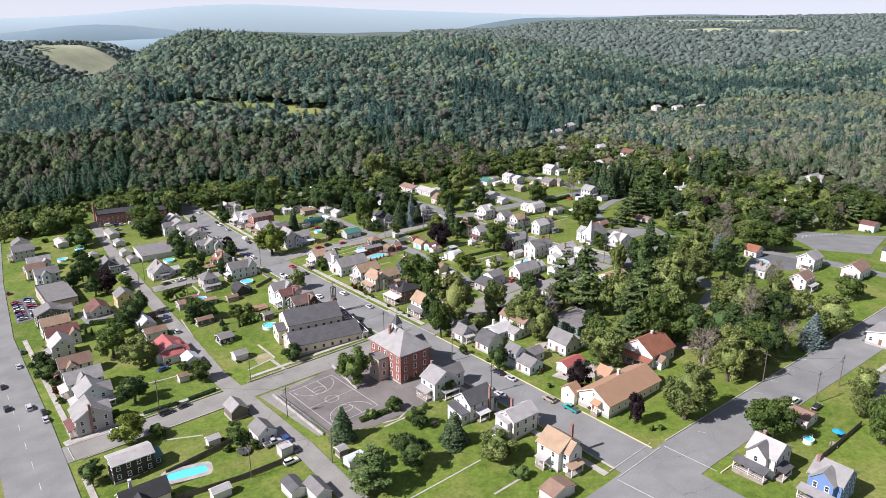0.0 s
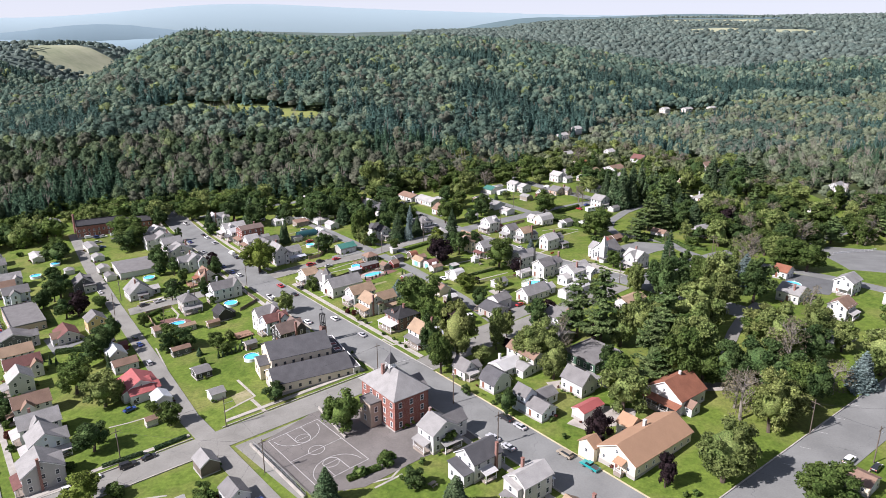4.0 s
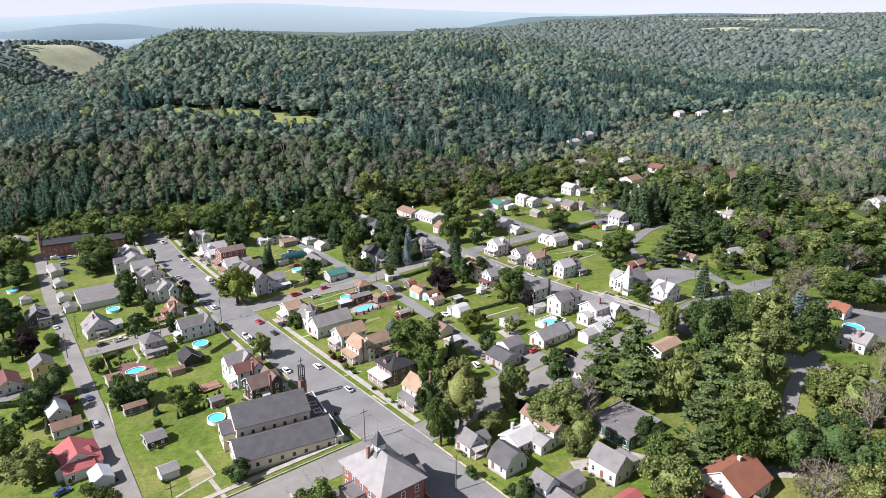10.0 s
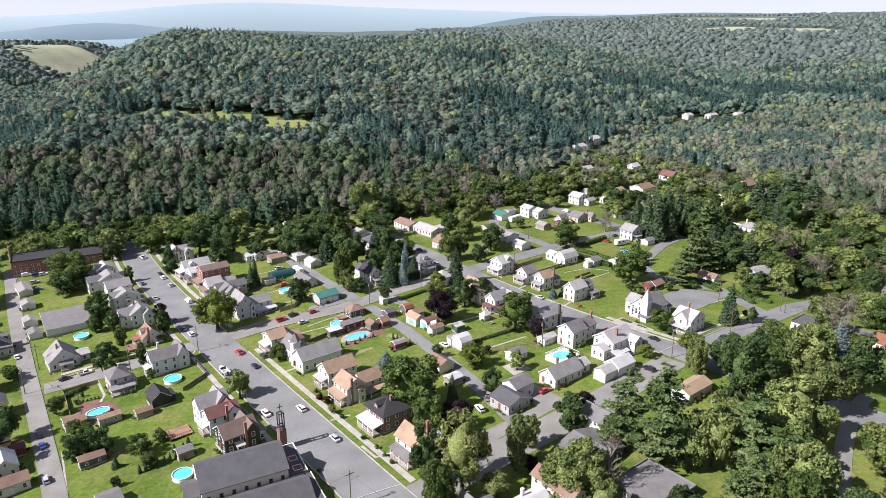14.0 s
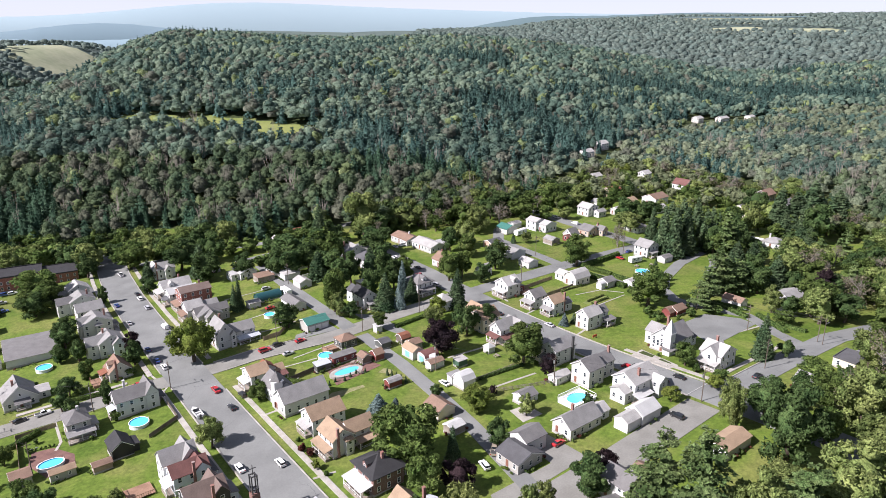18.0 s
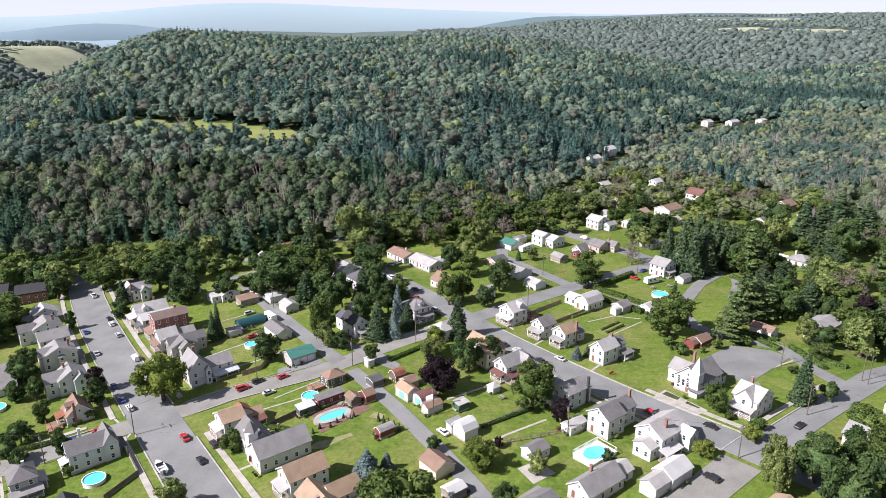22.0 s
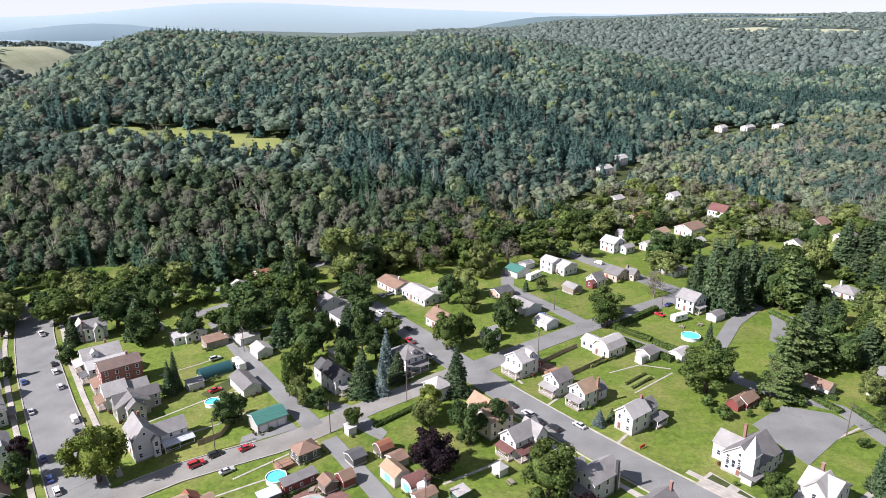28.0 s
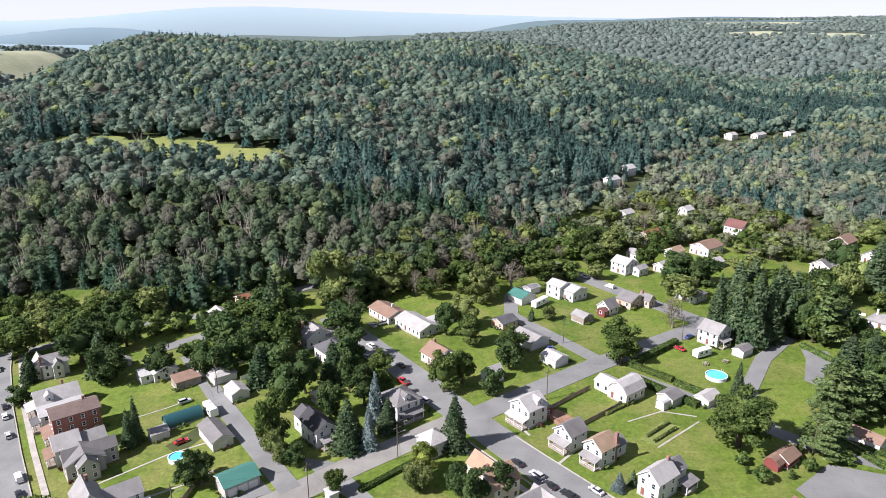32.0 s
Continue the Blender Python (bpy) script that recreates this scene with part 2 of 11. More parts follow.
M = {
    "asphalt": surface("asphalt", (0.155, 0.160, 0.154), (0.213, 0.220, 0.211), 0.12, 2.5, 0.9, 0.15, mottle=0.3),
    "asphalt_dark": surface("asphalt_dark", (0.096, 0.100, 0.100), (0.144, 0.150, 0.150), 0.15, 2.5, 0.9, 0.15),
    "asphalt_court": surface("asphalt_court", (0.125, 0.116, 0.108), (0.18, 0.168, 0.156), 0.2, 2.5, 0.9, 0.15),
    "cross_road": surface("cross_road", (0.175, 0.172, 0.154), (0.243, 0.240, 0.218), 0.15, 2.5, 0.9, 0.15, mottle=0.35),
    "concrete": surface("concrete", (0.27, 0.255, 0.225), (0.41, 0.39, 0.35), 0.5, 5, 0.85, 0.15),
    "gravel": surface("gravel", (0.26, 0.24, 0.21), (0.40, 0.37, 0.33), 0.6, 9, 0.95, 0.4),
    "stripe": surface("stripe", (0.30, 0.30, 0.29), (0.52, 0.52, 0.50), 1.5, 9, 0.7, 0.0),
    "yellow_kerb": surface("yellow_kerb", (0.40, 0.35, 0.22), (0.52, 0.46, 0.30), 0.3, 9, 0.7, 0.0),
    "paving": surface("paving", (0.125, 0.072, 0.062), (0.205, 0.118, 0.098), 0.8, 6, 0.85, 0.2),
    "foundation": surface("foundation", (0.30, 0.29, 0.27), (0.42, 0.40, 0.37), 0.5, 6, 0.9, 0.3),
    "white": siding("white_siding", (0.60, 0.60, 0.59), dirt=0.86),
    "offwhite": siding("offwhite_siding", (0.61, 0.59, 0.54), dirt=0.84),
    "cream": siding("cream_siding", (0.72, 0.64, 0.50), dirt=0.88),
    "yellow": siding("yellow_siding", (0.62, 0.47, 0.24), dirt=0.88),
    "grey": siding("grey_siding", (0.42, 0.41, 0.38), dirt=0.85),
    "lightgrey": siding("lightgrey_siding", (0.60, 0.60, 0.59), dirt=0.88),
    "bluegrey": siding("bluegrey_siding", (0.46, 0.52, 0.58), dirt=0.88),
    "paleblue": siding("paleblue_siding", (0.66, 0.71, 0.76), dirt=0.9),
    "blue": siding("blue_siding", (0.13, 0.22, 0.42), dirt=0.85),
    "black": siding("black_siding", (0.035, 0.033, 0.035), dirt=0.7),
    "darkgrey": siding("darkgrey_siding", (0.10, 0.105, 0.10), dirt=0.8),
    "green": siding("green_siding", (0.06, 0.12, 0.08), dirt=0.8),
    "maroon": siding("maroon_siding", (0.20, 0.05, 0.045), dirt=0.8),
    "weathered": siding("weathered_boards", (0.20, 0.17, 0.14), dirt=0.6, rough=0.9),
    "brick": brickwork("red_brick", (0.195, 0.066, 0.050), (0.270, 0.096, 0.070), (0.38, 0.33, 0.29)),
    "darkbrick": brickwork("dark_brick", (0.15, 0.085, 0.07), (0.22, 0.12, 0.10), (0.30, 0.27, 0.25)),
    "tanbrick": brickwork("tan_brick", (0.40, 0.31, 0.24), (0.48, 0.38, 0.30), (0.5, 0.45, 0.4)),
    "r_grey": shingle("grey_shingles", (0.30, 0.295, 0.285)),
    "r_mid": shingle("midgrey_shingles", (0.20, 0.195, 0.19)),
    "r_dark": shingle("charcoal_shingles", (0.11, 0.11, 0.115)),
    "r_black": shingle("black_shingles", (0.05, 0.05, 0.052)),
    "r_light": shingle("pale_shingles", (0.44, 0.43, 0.41)),
    "r_tan": shingle("tan_shingles", (0.36, 0.262, 0.178)),
    "r_terra": shingle("terracotta_shingles", (0.36, 0.225, 0.142), 0.9, 0.88),
    "r_umber": shingle("umber_shingles", (0.185, 0.14, 0.12)),
    "r_brown": shingle("brown_shingles", (0.26, 0.175, 0.13)),
    "r_rust": shingle("rust_shingles", (0.28, 0.12, 0.075)),
    "r_maroon": shingle("maroon_shingles", (0.17, 0.085, 0.075)),
    "r_red": shingle("red_metal_roof", (0.36, 0.10, 0.095), 0.55, 0.85),
    "r_white": shingle("white_roofing", (0.52, 0.52, 0.505), 0.6, 0.85),
    "r_silver": shingle("silver_metal_roof", (0.52, 0.55, 0.58), 0.4, 0.85),
    "r_green": shingle("green_metal_roof", (0.055, 0.185, 0.150), 0.45, 0.8),
    "quonset": plain("quonset_steel", (0.025, 0.095, 0.105), 0.4, 0.3),
    "trim": plain("white_trim", (0.78, 0.78, 0.76), 0.5),
    "darktrim": plain("dark_trim", (0.06, 0.06, 0.06), 0.5),
    "pane": plain("window_glass", (0.035, 0.045, 0.055), 0.12),
    "door": plain("door_paint", (0.22, 0.10, 0.07), 0.5),
    "garagedoor": siding("garage_door", (0.72, 0.71, 0.68), lap=0.5),
    "tealdoor": siding("teal_garage_door", (0.20, 0.45, 0.42), lap=0.5),
    "chimney": brickwork("chimney_brick", (0.20, 0.10, 0.08), (0.28, 0.14, 0.11), (0.35, 0.32, 0.3)),
    "deck": surface("deck_wood", (0.20, 0.12, 0.08), (0.32, 0.20, 0.14), 0.6, 5, 0.8, 0.2),
    "wood": surface("grey_wood", (0.20, 0.17, 0.14), (0.32, 0.28, 0.24), 0.6, 6, 0.9, 0.3),
    "fencewood": surface("fence_wood", (0.24, 0.18, 0.13), (0.36, 0.28, 0.21), 0.6, 6, 0.9, 0.3, per_piece=0.15),
    "pole": surface("pole_wood", (0.10, 0.08, 0.065), (0.17, 0.14, 0.115), 0.6, 6, 0.9, 0.3),
    "bark": surface("bark", (0.06, 0.045, 0.035), (0.12, 0.095, 0.075), 1.0, 7, 0.95, 0.5),
    "metal": plain("galvanised", (0.45, 0.46, 0.47), 0.4, 0.8),
    "wire": plain("wire", (0.03, 0.03, 0.03), 0.6),
    "liner": plain("pool_liner", (0.045, 0.36, 0.66), 0.35),
    "poolwall": plain("pool_wall", (0.68, 0.72, 0.74), 0.5),
    "tyre": plain("tyre", (0.02, 0.02, 0.02), 0.8),
    "rim": plain("wheel_rim", (0.5, 0.5, 0.5), 0.35, 0.8),
    "lamp_glass": plain("lamp_glass", (0.75, 0.74, 0.70), 0.2),
    "tail_glass": plain("tail_glass", (0.45, 0.02, 0.02), 0.2),
    "carglass": plain("car_glass", (0.02, 0.025, 0.03), 0.08),
    "plastic_blue": plain("blue_plastic", (0.02, 0.30, 0.60), 0.4),
    "plastic_red": plain("red_plastic", (0.55, 0.06, 0.04), 0.4),
    "tarp": plain("tarp", (0.10, 0.42, 0.50), 0.5),
}

LEAF = {
    "maple": leafage("maple_leaves", (0.056, 0.098, 0.025), (0.134, 0.182, 0.050)),
    "ash": leafage("ash_leaves", (0.106, 0.152, 0.046), (0.214, 0.250, 0.084)),
    "lime": leafage("lime_leaves", (0.092, 0.142, 0.026), (0.188, 0.224, 0.050)),
    "oak": leafage("oak_leaves", (0.040, 0.078, 0.027), (0.093, 0.138, 0.046)),
    "beech": leafage("copper_leaves", (0.015, 0.011, 0.014), (0.038, 0.024, 0.026)),
    "spruce": leafage("spruce_needles", (0.048, 0.094, 0.044), (0.119, 0.165, 0.081)),
    "bluespruce": leafage("blue_needles", (0.109, 0.160, 0.152), (0.203, 0.261, 0.246)),
    "pine": leafage("pine_needles", (0.078, 0.138, 0.044), (0.182, 0.238, 0.092)),
    # hill leaves: distance haze painted in as a greyer, bluer green
    "hillash": leafage("hill_broadleaf", (0.102, 0.158, 0.116), (0.202, 0.256, 0.178), 0.11, 0.22, 0.9, 2.0),
    "hilloak": leafage("hill_dark_broadleaf", (0.066, 0.122, 0.098), (0.140, 0.200, 0.150), 0.11, 0.22, 0.9, 2.0),
    "hilllime": leafage("hill_bright_leaves", (0.150, 0.208, 0.090), (0.265, 0.315, 0.145), 0.11, 0.22, 0.9, 2.0),
    # farthest trees: greyed and blued by haze painted into the leaves
    "hillfar": leafage("hazed_distant_woods", (0.092, 0.130, 0.116), (0.160, 0.196, 0.166), 0.03, 0.3, 1.6, 0.7),
    "hillpine": leafage("hill_conifer", (0.048, 0.106, 0.092), (0.104, 0.172, 0.140), 0.11, 0.22, 0.9, 2.0),
    "hillbrown": leafage("hill_fading_leaves", (0.122, 0.140, 0.106), (0.195, 0.206, 0.156), 0.11, 0.22, 0.9, 2.0),
    # valley leaves: lifted lighter, with haze put into the colour
    "valeash": leafage("valley_leaves", (0.142, 0.186, 0.122), (0.272, 0.312, 0.198), 0.11, 0.22, 0.9, 2.0),
    "vale": leafage("valley_tree_leaves", (0.135, 0.175, 0.094), (0.262, 0.292, 0.158), 0.16, 0.3),
    "willow": leafage("willow_leaves", (0.125, 0.162, 0.048), (0.245, 0.268, 0.092)),
    # shaded copies of the hill leaves: the foot's darkness is put into the colour
    "footwood": leafage("foot_shaded_broadleaf", (0.060, 0.104, 0.060), (0.146, 0.194, 0.098), 0.11, 0.26, 0.8, 2.2),
    "footpine": leafage("foot_shaded_conifer", (0.036, 0.082, 0.050), (0.082, 0.138, 0.082), 0.11, 0.24, 0.8, 2.2),
    "footbrown": leafage("foot_shaded_fading_leaves", (0.094, 0.108, 0.076), (0.166, 0.175, 0.124), 0.11, 0.24, 0.8, 2.2),
    "dry": leafage("thin_dry_leaves", (0.120, 0.110, 0.070), (0.200, 0.180, 0.120)),
    "shrub": leafage("shrub_leaves", (0.052, 0.102, 0.026), (0.128, 0.178, 0.052), 0.6),
    "redshrub": leafage("red_shrub_leaves", (0.070, 0.025, 0.020), (0.130, 0.050, 0.035), 0.6),
}


def grass_material():
    """Lawns, mown and dry, turning into the wood's floor on the hill and into fields far out."""
    m = surface("grass", (0.062, 0.106, 0.013), (0.130, 0.182, 0.029), 0.035, 0.45, 0.9, 0.5, mottle=0.5, detail=10)
    n, l = m.node_tree.nodes, m.node_tree.links
    p = n["Principled BSDF"]
    old = p.inputs["Base Color"].links[0].from_socket
    geo = n.new("ShaderNodeNewGeometry")
    n3 = n.new("ShaderNodeTexNoise")
    n3.inputs["Scale"].default_value, n3.inputs["Detail"].default_value = 0.075, 4
    l.new(geo.outputs["Position"], n3.inputs["Vector"])
    r3 = n.new("ShaderNodeValToRGB")
    r3.color_ramp.elements[0].position, r3.color_ramp.elements[1].position = 0.46, 0.66
    r3.color_ramp.elements[0].color, r3.color_ramp.elements[1].color = (0, 0, 0, 1), (0.44, 0.44, 0.44, 1)
    l.new(n3.outputs["Fac"], r3.inputs[0])
    m1 = n.new("ShaderNodeMix")
    m1.data_type = "RGBA"
    m1.inputs[7].default_value = (0.225, 0.200, 0.075, 1)
    l.new(r3.outputs[0], m1.inputs[0])
    l.new(old, m1.inputs[6])
    tuft, mr, hs = n.new("ShaderNodeTexNoise"), n.new("ShaderNodeMapRange"), n.new("ShaderNodeHueSaturation")
    tuft.inputs["Scale"].default_value, tuft.inputs["Detail"].default_value, tuft.inputs["Roughness"].default_value = 1.1, 5, 0.7
    l.new(geo.outputs["Position"], tuft.inputs["Vector"])
    mr.inputs[1].default_value, mr.inputs[2].default_value, mr.inputs[3].default_value, mr.inputs[4].default_value = 0.34, 0.66, 0.74, 1.26
    l.new(tuft.outputs["Fac"], mr.inputs[0])
    l.new(mr.outputs[0], hs.inputs["Value"])
    l.new(m1.outputs[2], hs.inputs["Color"])
    l.new(hs.outputs[0], p.inputs["Base Color"])
    return m


def cracked(m, cell, width):
    """Sealed cracks: thin dark lines along the edges of wide, wavering cells, here and there."""
    n, l = m.node_tree.nodes, m.node_tree.links
    p = n["Principled BSDF"]
    old = p.inputs["Base Color"].links[0].from_socket
    geo, wob, add = n.new("ShaderNodeNewGeometry"), n.new("ShaderNodeTexNoise"), n.new("ShaderNodeVectorMath")
    wob.inputs["Scale"].default_value, wob.inputs["Detail"].default_value = 0.5, 3
    add.operation = "MULTIPLY_ADD"
    add.inputs[1].default_value = (2.5, 2.5, 0)
    l.new(geo.outputs["Position"], wob.inputs["Vector"])
    l.new(wob.outputs["Color"], add.inputs[0])
    l.new(geo.outputs["Position"], add.inputs[2])
    vo = n.new("ShaderNodeTexVoronoi")
    vo.feature, vo.voronoi_dimensions = "DISTANCE_TO_EDGE", "2D"
    vo.inputs["Scale"].default_value = 1 / cell
    l.new(add.outputs[0], vo.inputs["Vector"])
    lt = n.new("ShaderNodeMath")
    lt.operation = "LESS_THAN"
    lt.inputs[1].default_value = width / cell
    l.new(vo.outputs["Distance"], lt.inputs[0])
    big, gt, mul = n.new("ShaderNodeTexNoise"), n.new("ShaderNodeMapRange"), n.new("ShaderNodeMath")
    big.inputs["Scale"].default_value = 0.05
    l.new(geo.outputs["Position"], big.inputs["Vector"])
    gt.inputs[1].default_value, gt.inputs[2].default_value, gt.inputs[4].default_value = 0.46, 0.62, 0.5
    l.new(big.outputs["Fac"], gt.inputs[0])
    mul.operation = "MULTIPLY"
    l.new(lt.outputs[0], mul.inputs[0])
    l.new(gt.outputs[0], mul.inputs[1])
    mx = n.new("ShaderNodeMix")
    mx.data_type = "RGBA"
    mx.inputs[7].default_value = (0.06, 0.06, 0.06, 1)
    l.new(mul.outputs[0], mx.inputs[0])
    l.new(old, mx.inputs[6])
    l.new(mx.outputs[2], p.inputs["Base Color"])


cracked(M["cross_road"], 7.0, 0.07)
cracked(M["asphalt"], 11.0, 0.05)
cracked(M["asphalt_court"], 4.0, 0.07)
M["grass"] = grass_material()
M["greybark"] = surface("grey_bark", (0.15, 0.135, 0.115), (0.27, 0.245, 0.21), 0.5, 3.0, 0.9, 0.2)
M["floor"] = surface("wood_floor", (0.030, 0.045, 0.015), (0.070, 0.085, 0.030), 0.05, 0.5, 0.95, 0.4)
M["meadow"] = surface("meadow", (0.13, 0.17, 0.045), (0.22, 0.24, 0.08), 0.05, 0.6, 0.95, 0.4)
# far ground: bluish woods and pale fields have haze in their base colours
M["farwood"] = surface("hazed_far_woods", (0.072, 0.104, 0.094), (0.120, 0.153, 0.130), 0.012, 0.12, 0.95, 0.9)
M["fields"] = surface("hazed_far_fields", (0.25, 0.28, 0.17), (0.40, 0.40, 0.27), 0.01, 0.1, 0.95, 0.2)
M["dryearth"] = surface("worn_ground", (0.15, 0.165, 0.06), (0.30, 0.27, 0.165), 0.25, 1.5, 0.95, 0.4)
M["earth"] = surface("bare_earth", (0.20, 0.13, 0.08), (0.32, 0.22, 0.15), 0.1, 0.9, 0.95, 0.4)


# ---- mesh helpers ----
def mesh_of(name, verts, faces, mats, idx=None, smooth_faces=False):
    me = bpy.data.meshes.new(name)
    me.from_pydata([tuple(map(float, p)) for p in verts], [], faces)
    for m in mats if isinstance(mats, (list, tuple)) else [mats]:
        me.materials.append(m)
    if idx is not None:
        me.polygons.foreach_set("material_index", idx)
    if smooth_faces:
        me.polygons.foreach_set("use_smooth", [True] * len(me.polygons))
    me.update()
    return me


def boxes(*bs):
    """Verts and faces of boxes (x0, y0, z0, x1, y1, z1)."""
    vs, fs = [], []
    for x0, y0, z0, x1, y1, z1 in bs:
        k = len(vs)
        vs += [(x0, y0, z0), (x1, y0, z0), (x1, y1, z0), (x0, y1, z0), (x0, y0, z1), (x1, y0, z1), (x1, y1, z1), (x0, y1, z1)]
        fs += [tuple(k + i for i in f) for f in ((0, 3, 2, 1), (4, 5, 6, 7), (0, 1, 5, 4), (1, 2, 6, 5), (2, 3, 7, 6), (3, 0, 4, 7))]
    return vs, fs


def box_mesh(name, mat, *bs):
    vs, fs = boxes(*bs)
    return mesh_of(name, vs, fs, mat)


def tube(r0, r1, z0, z1, n=8, cx=0.0, cy=0.0):
    vs = [(cx + r * math.cos(2 * math.pi * i / n), cy + r * math.sin(2 * math.pi * i / n), z) for r, z in ((r0, z0), (r1, z1)) for i in range(n)]
    fs = [(i, (i + 1) % n, n + (i + 1) % n, n + i) for i in range(n)] + [tuple(range(n - 1, -1, -1)), tuple(range(n, 2 * n))]
    return vs, fs


def prism(profile, x0, x1):
    """A closed profile of (y, z) drawn out from x0 to x1."""
    n = len(profile)
    vs = [(x, y, z) for x in (x0, x1) for y, z in profile]
    fs = [(i, n + i, n + (i + 1) % n, (i + 1) % n) for i in range(n)] + [tuple(range(n)), tuple(range(2 * n - 1, n - 1, -1))]
    return vs, fs


def part(name, me, parent, label="", loc=None, rz=0.0, inverse=False):
    ob = new(name, me)
    ob.parent = parent
    if loc is not None:
        ob.location = loc
    ob.rotation_euler = (0, 0, rz)
    if label:
        ob["label"] = label
    return ob


def thing(name, label, category, x, y, z, rz=0.0, group=""):
    ob = new(name)
    ob.empty_display_size = 0.5
    ob.location, ob.rotation_euler = (x, y, z), (0, 0, rz)
    return tagged(ob, label, category, group)


# ---- ground ----
FIELDS = ((-224, 613, 34, 16, 0.0), (-172, 610, 44, 17, -0.08), (-112, 593, 27, 18, -0.22), (-900, 1430, 300, 85, 0.0), (-690, 1330, 60, 60, 0.2), (-610, 1130, 45, 26, 0.2), (780, 2120, 190, 150, 0.0), (660, 1790, 70, 80, 0.0), (800, 1720, 85, 85, 0.0))


def in_field(x, y, grow=1.0):
    hit = np.zeros(np.shape(x), bool)
    for cx, cy, a, b, r in FIELDS:
        dx, dy = x - cx, y - cy
        p, q = dx * math.cos(r) + dy * math.sin(r), -dx * math.sin(r) + dy * math.cos(r)
        hit |= (p / (a * grow)) ** 2 + (q / (b * grow)) ** 2 < 1
    return hit


def wooded(x, y):
    """Where the closed wood stands: the hill, the valley and the slopes right of the town."""
    x, y = np.asarray(x, float), np.asarray(y, float)
    u, v = x * CT + y * ST, -x * ST + y * CT
    edge = 452 + 14 * np.sin(x / 37.0) + 9 * np.sin(x / 13.0 + 1)
    hill = (y > edge + 22 * smooth(-140, -40, x) - 12 * smooth(-200, -300, x)) & (x < 25)
    rim = np.interp(x, [0, 25, 45, 61, 85, 118, 144, 174, 182, 207, 216, 228], [486, 512, 522, 545, 588, 602, 622, 606, 562, 545, 525, 330])
    right = (x >= 0) & (y > rim + 6 * np.sin(x / 9.0) + 5 * np.sin(y / 11.0))
    return (hill | right) & ~in_field(x, y, 1.0)


def axis(stops):
    out = []
    for a, b, step in stops:
        out += list(np.arange(a, b, step))
    return np.array(out + [stops[-1][1]])


gx = axis([(-4200, -1000, 160), (-1000, -400, 30), (-400, 400, 6), (400, 1100, 30), (1100, 4200, 160)])
gy = axis([(-700, -100, 60), (-100, 0, 20), (0, 640, 6), (640, 1400, 15), (1400, 2600, 50), (2600, 4700, 150)])
GX, GY = np.meshgrid(gx, gy)
GZ = lie(GX, GY)
GZ = GZ + np.where(GY > 2600, -smooth(2600, 4600, GY) * 60, 0)
nx, ny = len(gx), len(gy)
gverts = np.stack([GX.ravel(), GY.ravel(), GZ.ravel()], 1)
ii = (np.arange(ny - 1)[:, None] * nx + np.arange(nx - 1)).ravel()
gfaces = np.stack([ii, ii + 1, ii + nx + 1, ii + nx], 1)
gc = gverts[gfaces].mean(1)
wood_here = wooded(gc[:, 0], gc[:, 1])
fld = in_field(gc[:, 0], gc[:, 1], 1.05)
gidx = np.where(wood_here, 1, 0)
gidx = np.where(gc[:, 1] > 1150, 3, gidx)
gidx = np.where(fld & (gc[:, 1] < 900), 2, gidx)
gidx = np.where(fld & (gc[:, 1] > 900), 4, gidx)
gme = bpy.data.meshes.new("ground")
gme.from_pydata(gverts.tolist(), [], gfaces.tolist())
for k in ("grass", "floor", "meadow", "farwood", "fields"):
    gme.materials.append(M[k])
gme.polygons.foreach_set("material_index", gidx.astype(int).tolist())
gme.polygons.foreach_set("use_smooth", [True] * len(gme.polygons))
tagged(new("ground", gme), "lawns of the town rising into wooded hills and fields", "ground", kind="structure")


ROADS = []


# ---- roads, kerbs, pavements: strips laid over the ground ----
def strip(name, pts, w0, w1, mat, lift, depth=0.35, label="", category="", kind="structure", step=4.0, parent=None):
    """A band from w0 to w1 right of a line of grid points, lifted over the ground, with closed sides."""
    if name.startswith(("road_", "lane_")) and name != "road_marking":
        mid = (w0 + w1) / 2
        ROADS.append(([(p + mid, q) for p, q in pts], (w1 - w0) / 2))
    line = []
    for (ua, va), (ub, vb) in zip(pts, pts[1:]):
        n = max(1, int(math.hypot(ub - ua, vb - va) / step))
        line += [(ua + (ub - ua) * i / n, va + (vb - va) * i / n) for i in range(n)]
    line.append(pts[-1])
    vs, fs = [], []
    for i, (u, v) in enumerate(line):
        a, b = line[max(i - 1, 0)], line[min(i + 1, len(line) - 1)]
        L = math.hypot(b[0] - a[0], b[1] - a[1]) or 1
        nu, nv = (b[1] - a[1]) / L, -(b[0] - a[0]) / L
        for w in (w0, w1):
            x, y = W(u + nu * w, v + nv * w)
            z = float(lie(x, y)) + lift
            vs += [(x, y, z), (x, y, z - depth)]
    for i in range(len(line) - 1):
        k = 4 * i
        fs += [(k, k + 4, k + 6, k + 2), (k, k + 1, k + 5, k + 4), (k + 2, k + 6, k + 7, k + 3)]
    fs += [(0, 2, 3, 1), (k + 4, k + 5, k + 7, k + 6)]
    ob = new(name, mesh_of(name, vs, [f[::-1] for f in fs], mat))
    if parent:
        ob.parent = parent
        if label:
            ob["label"] = label
        return ob
    return tagged(ob, label, category or name.split("_")[0], kind=kind)


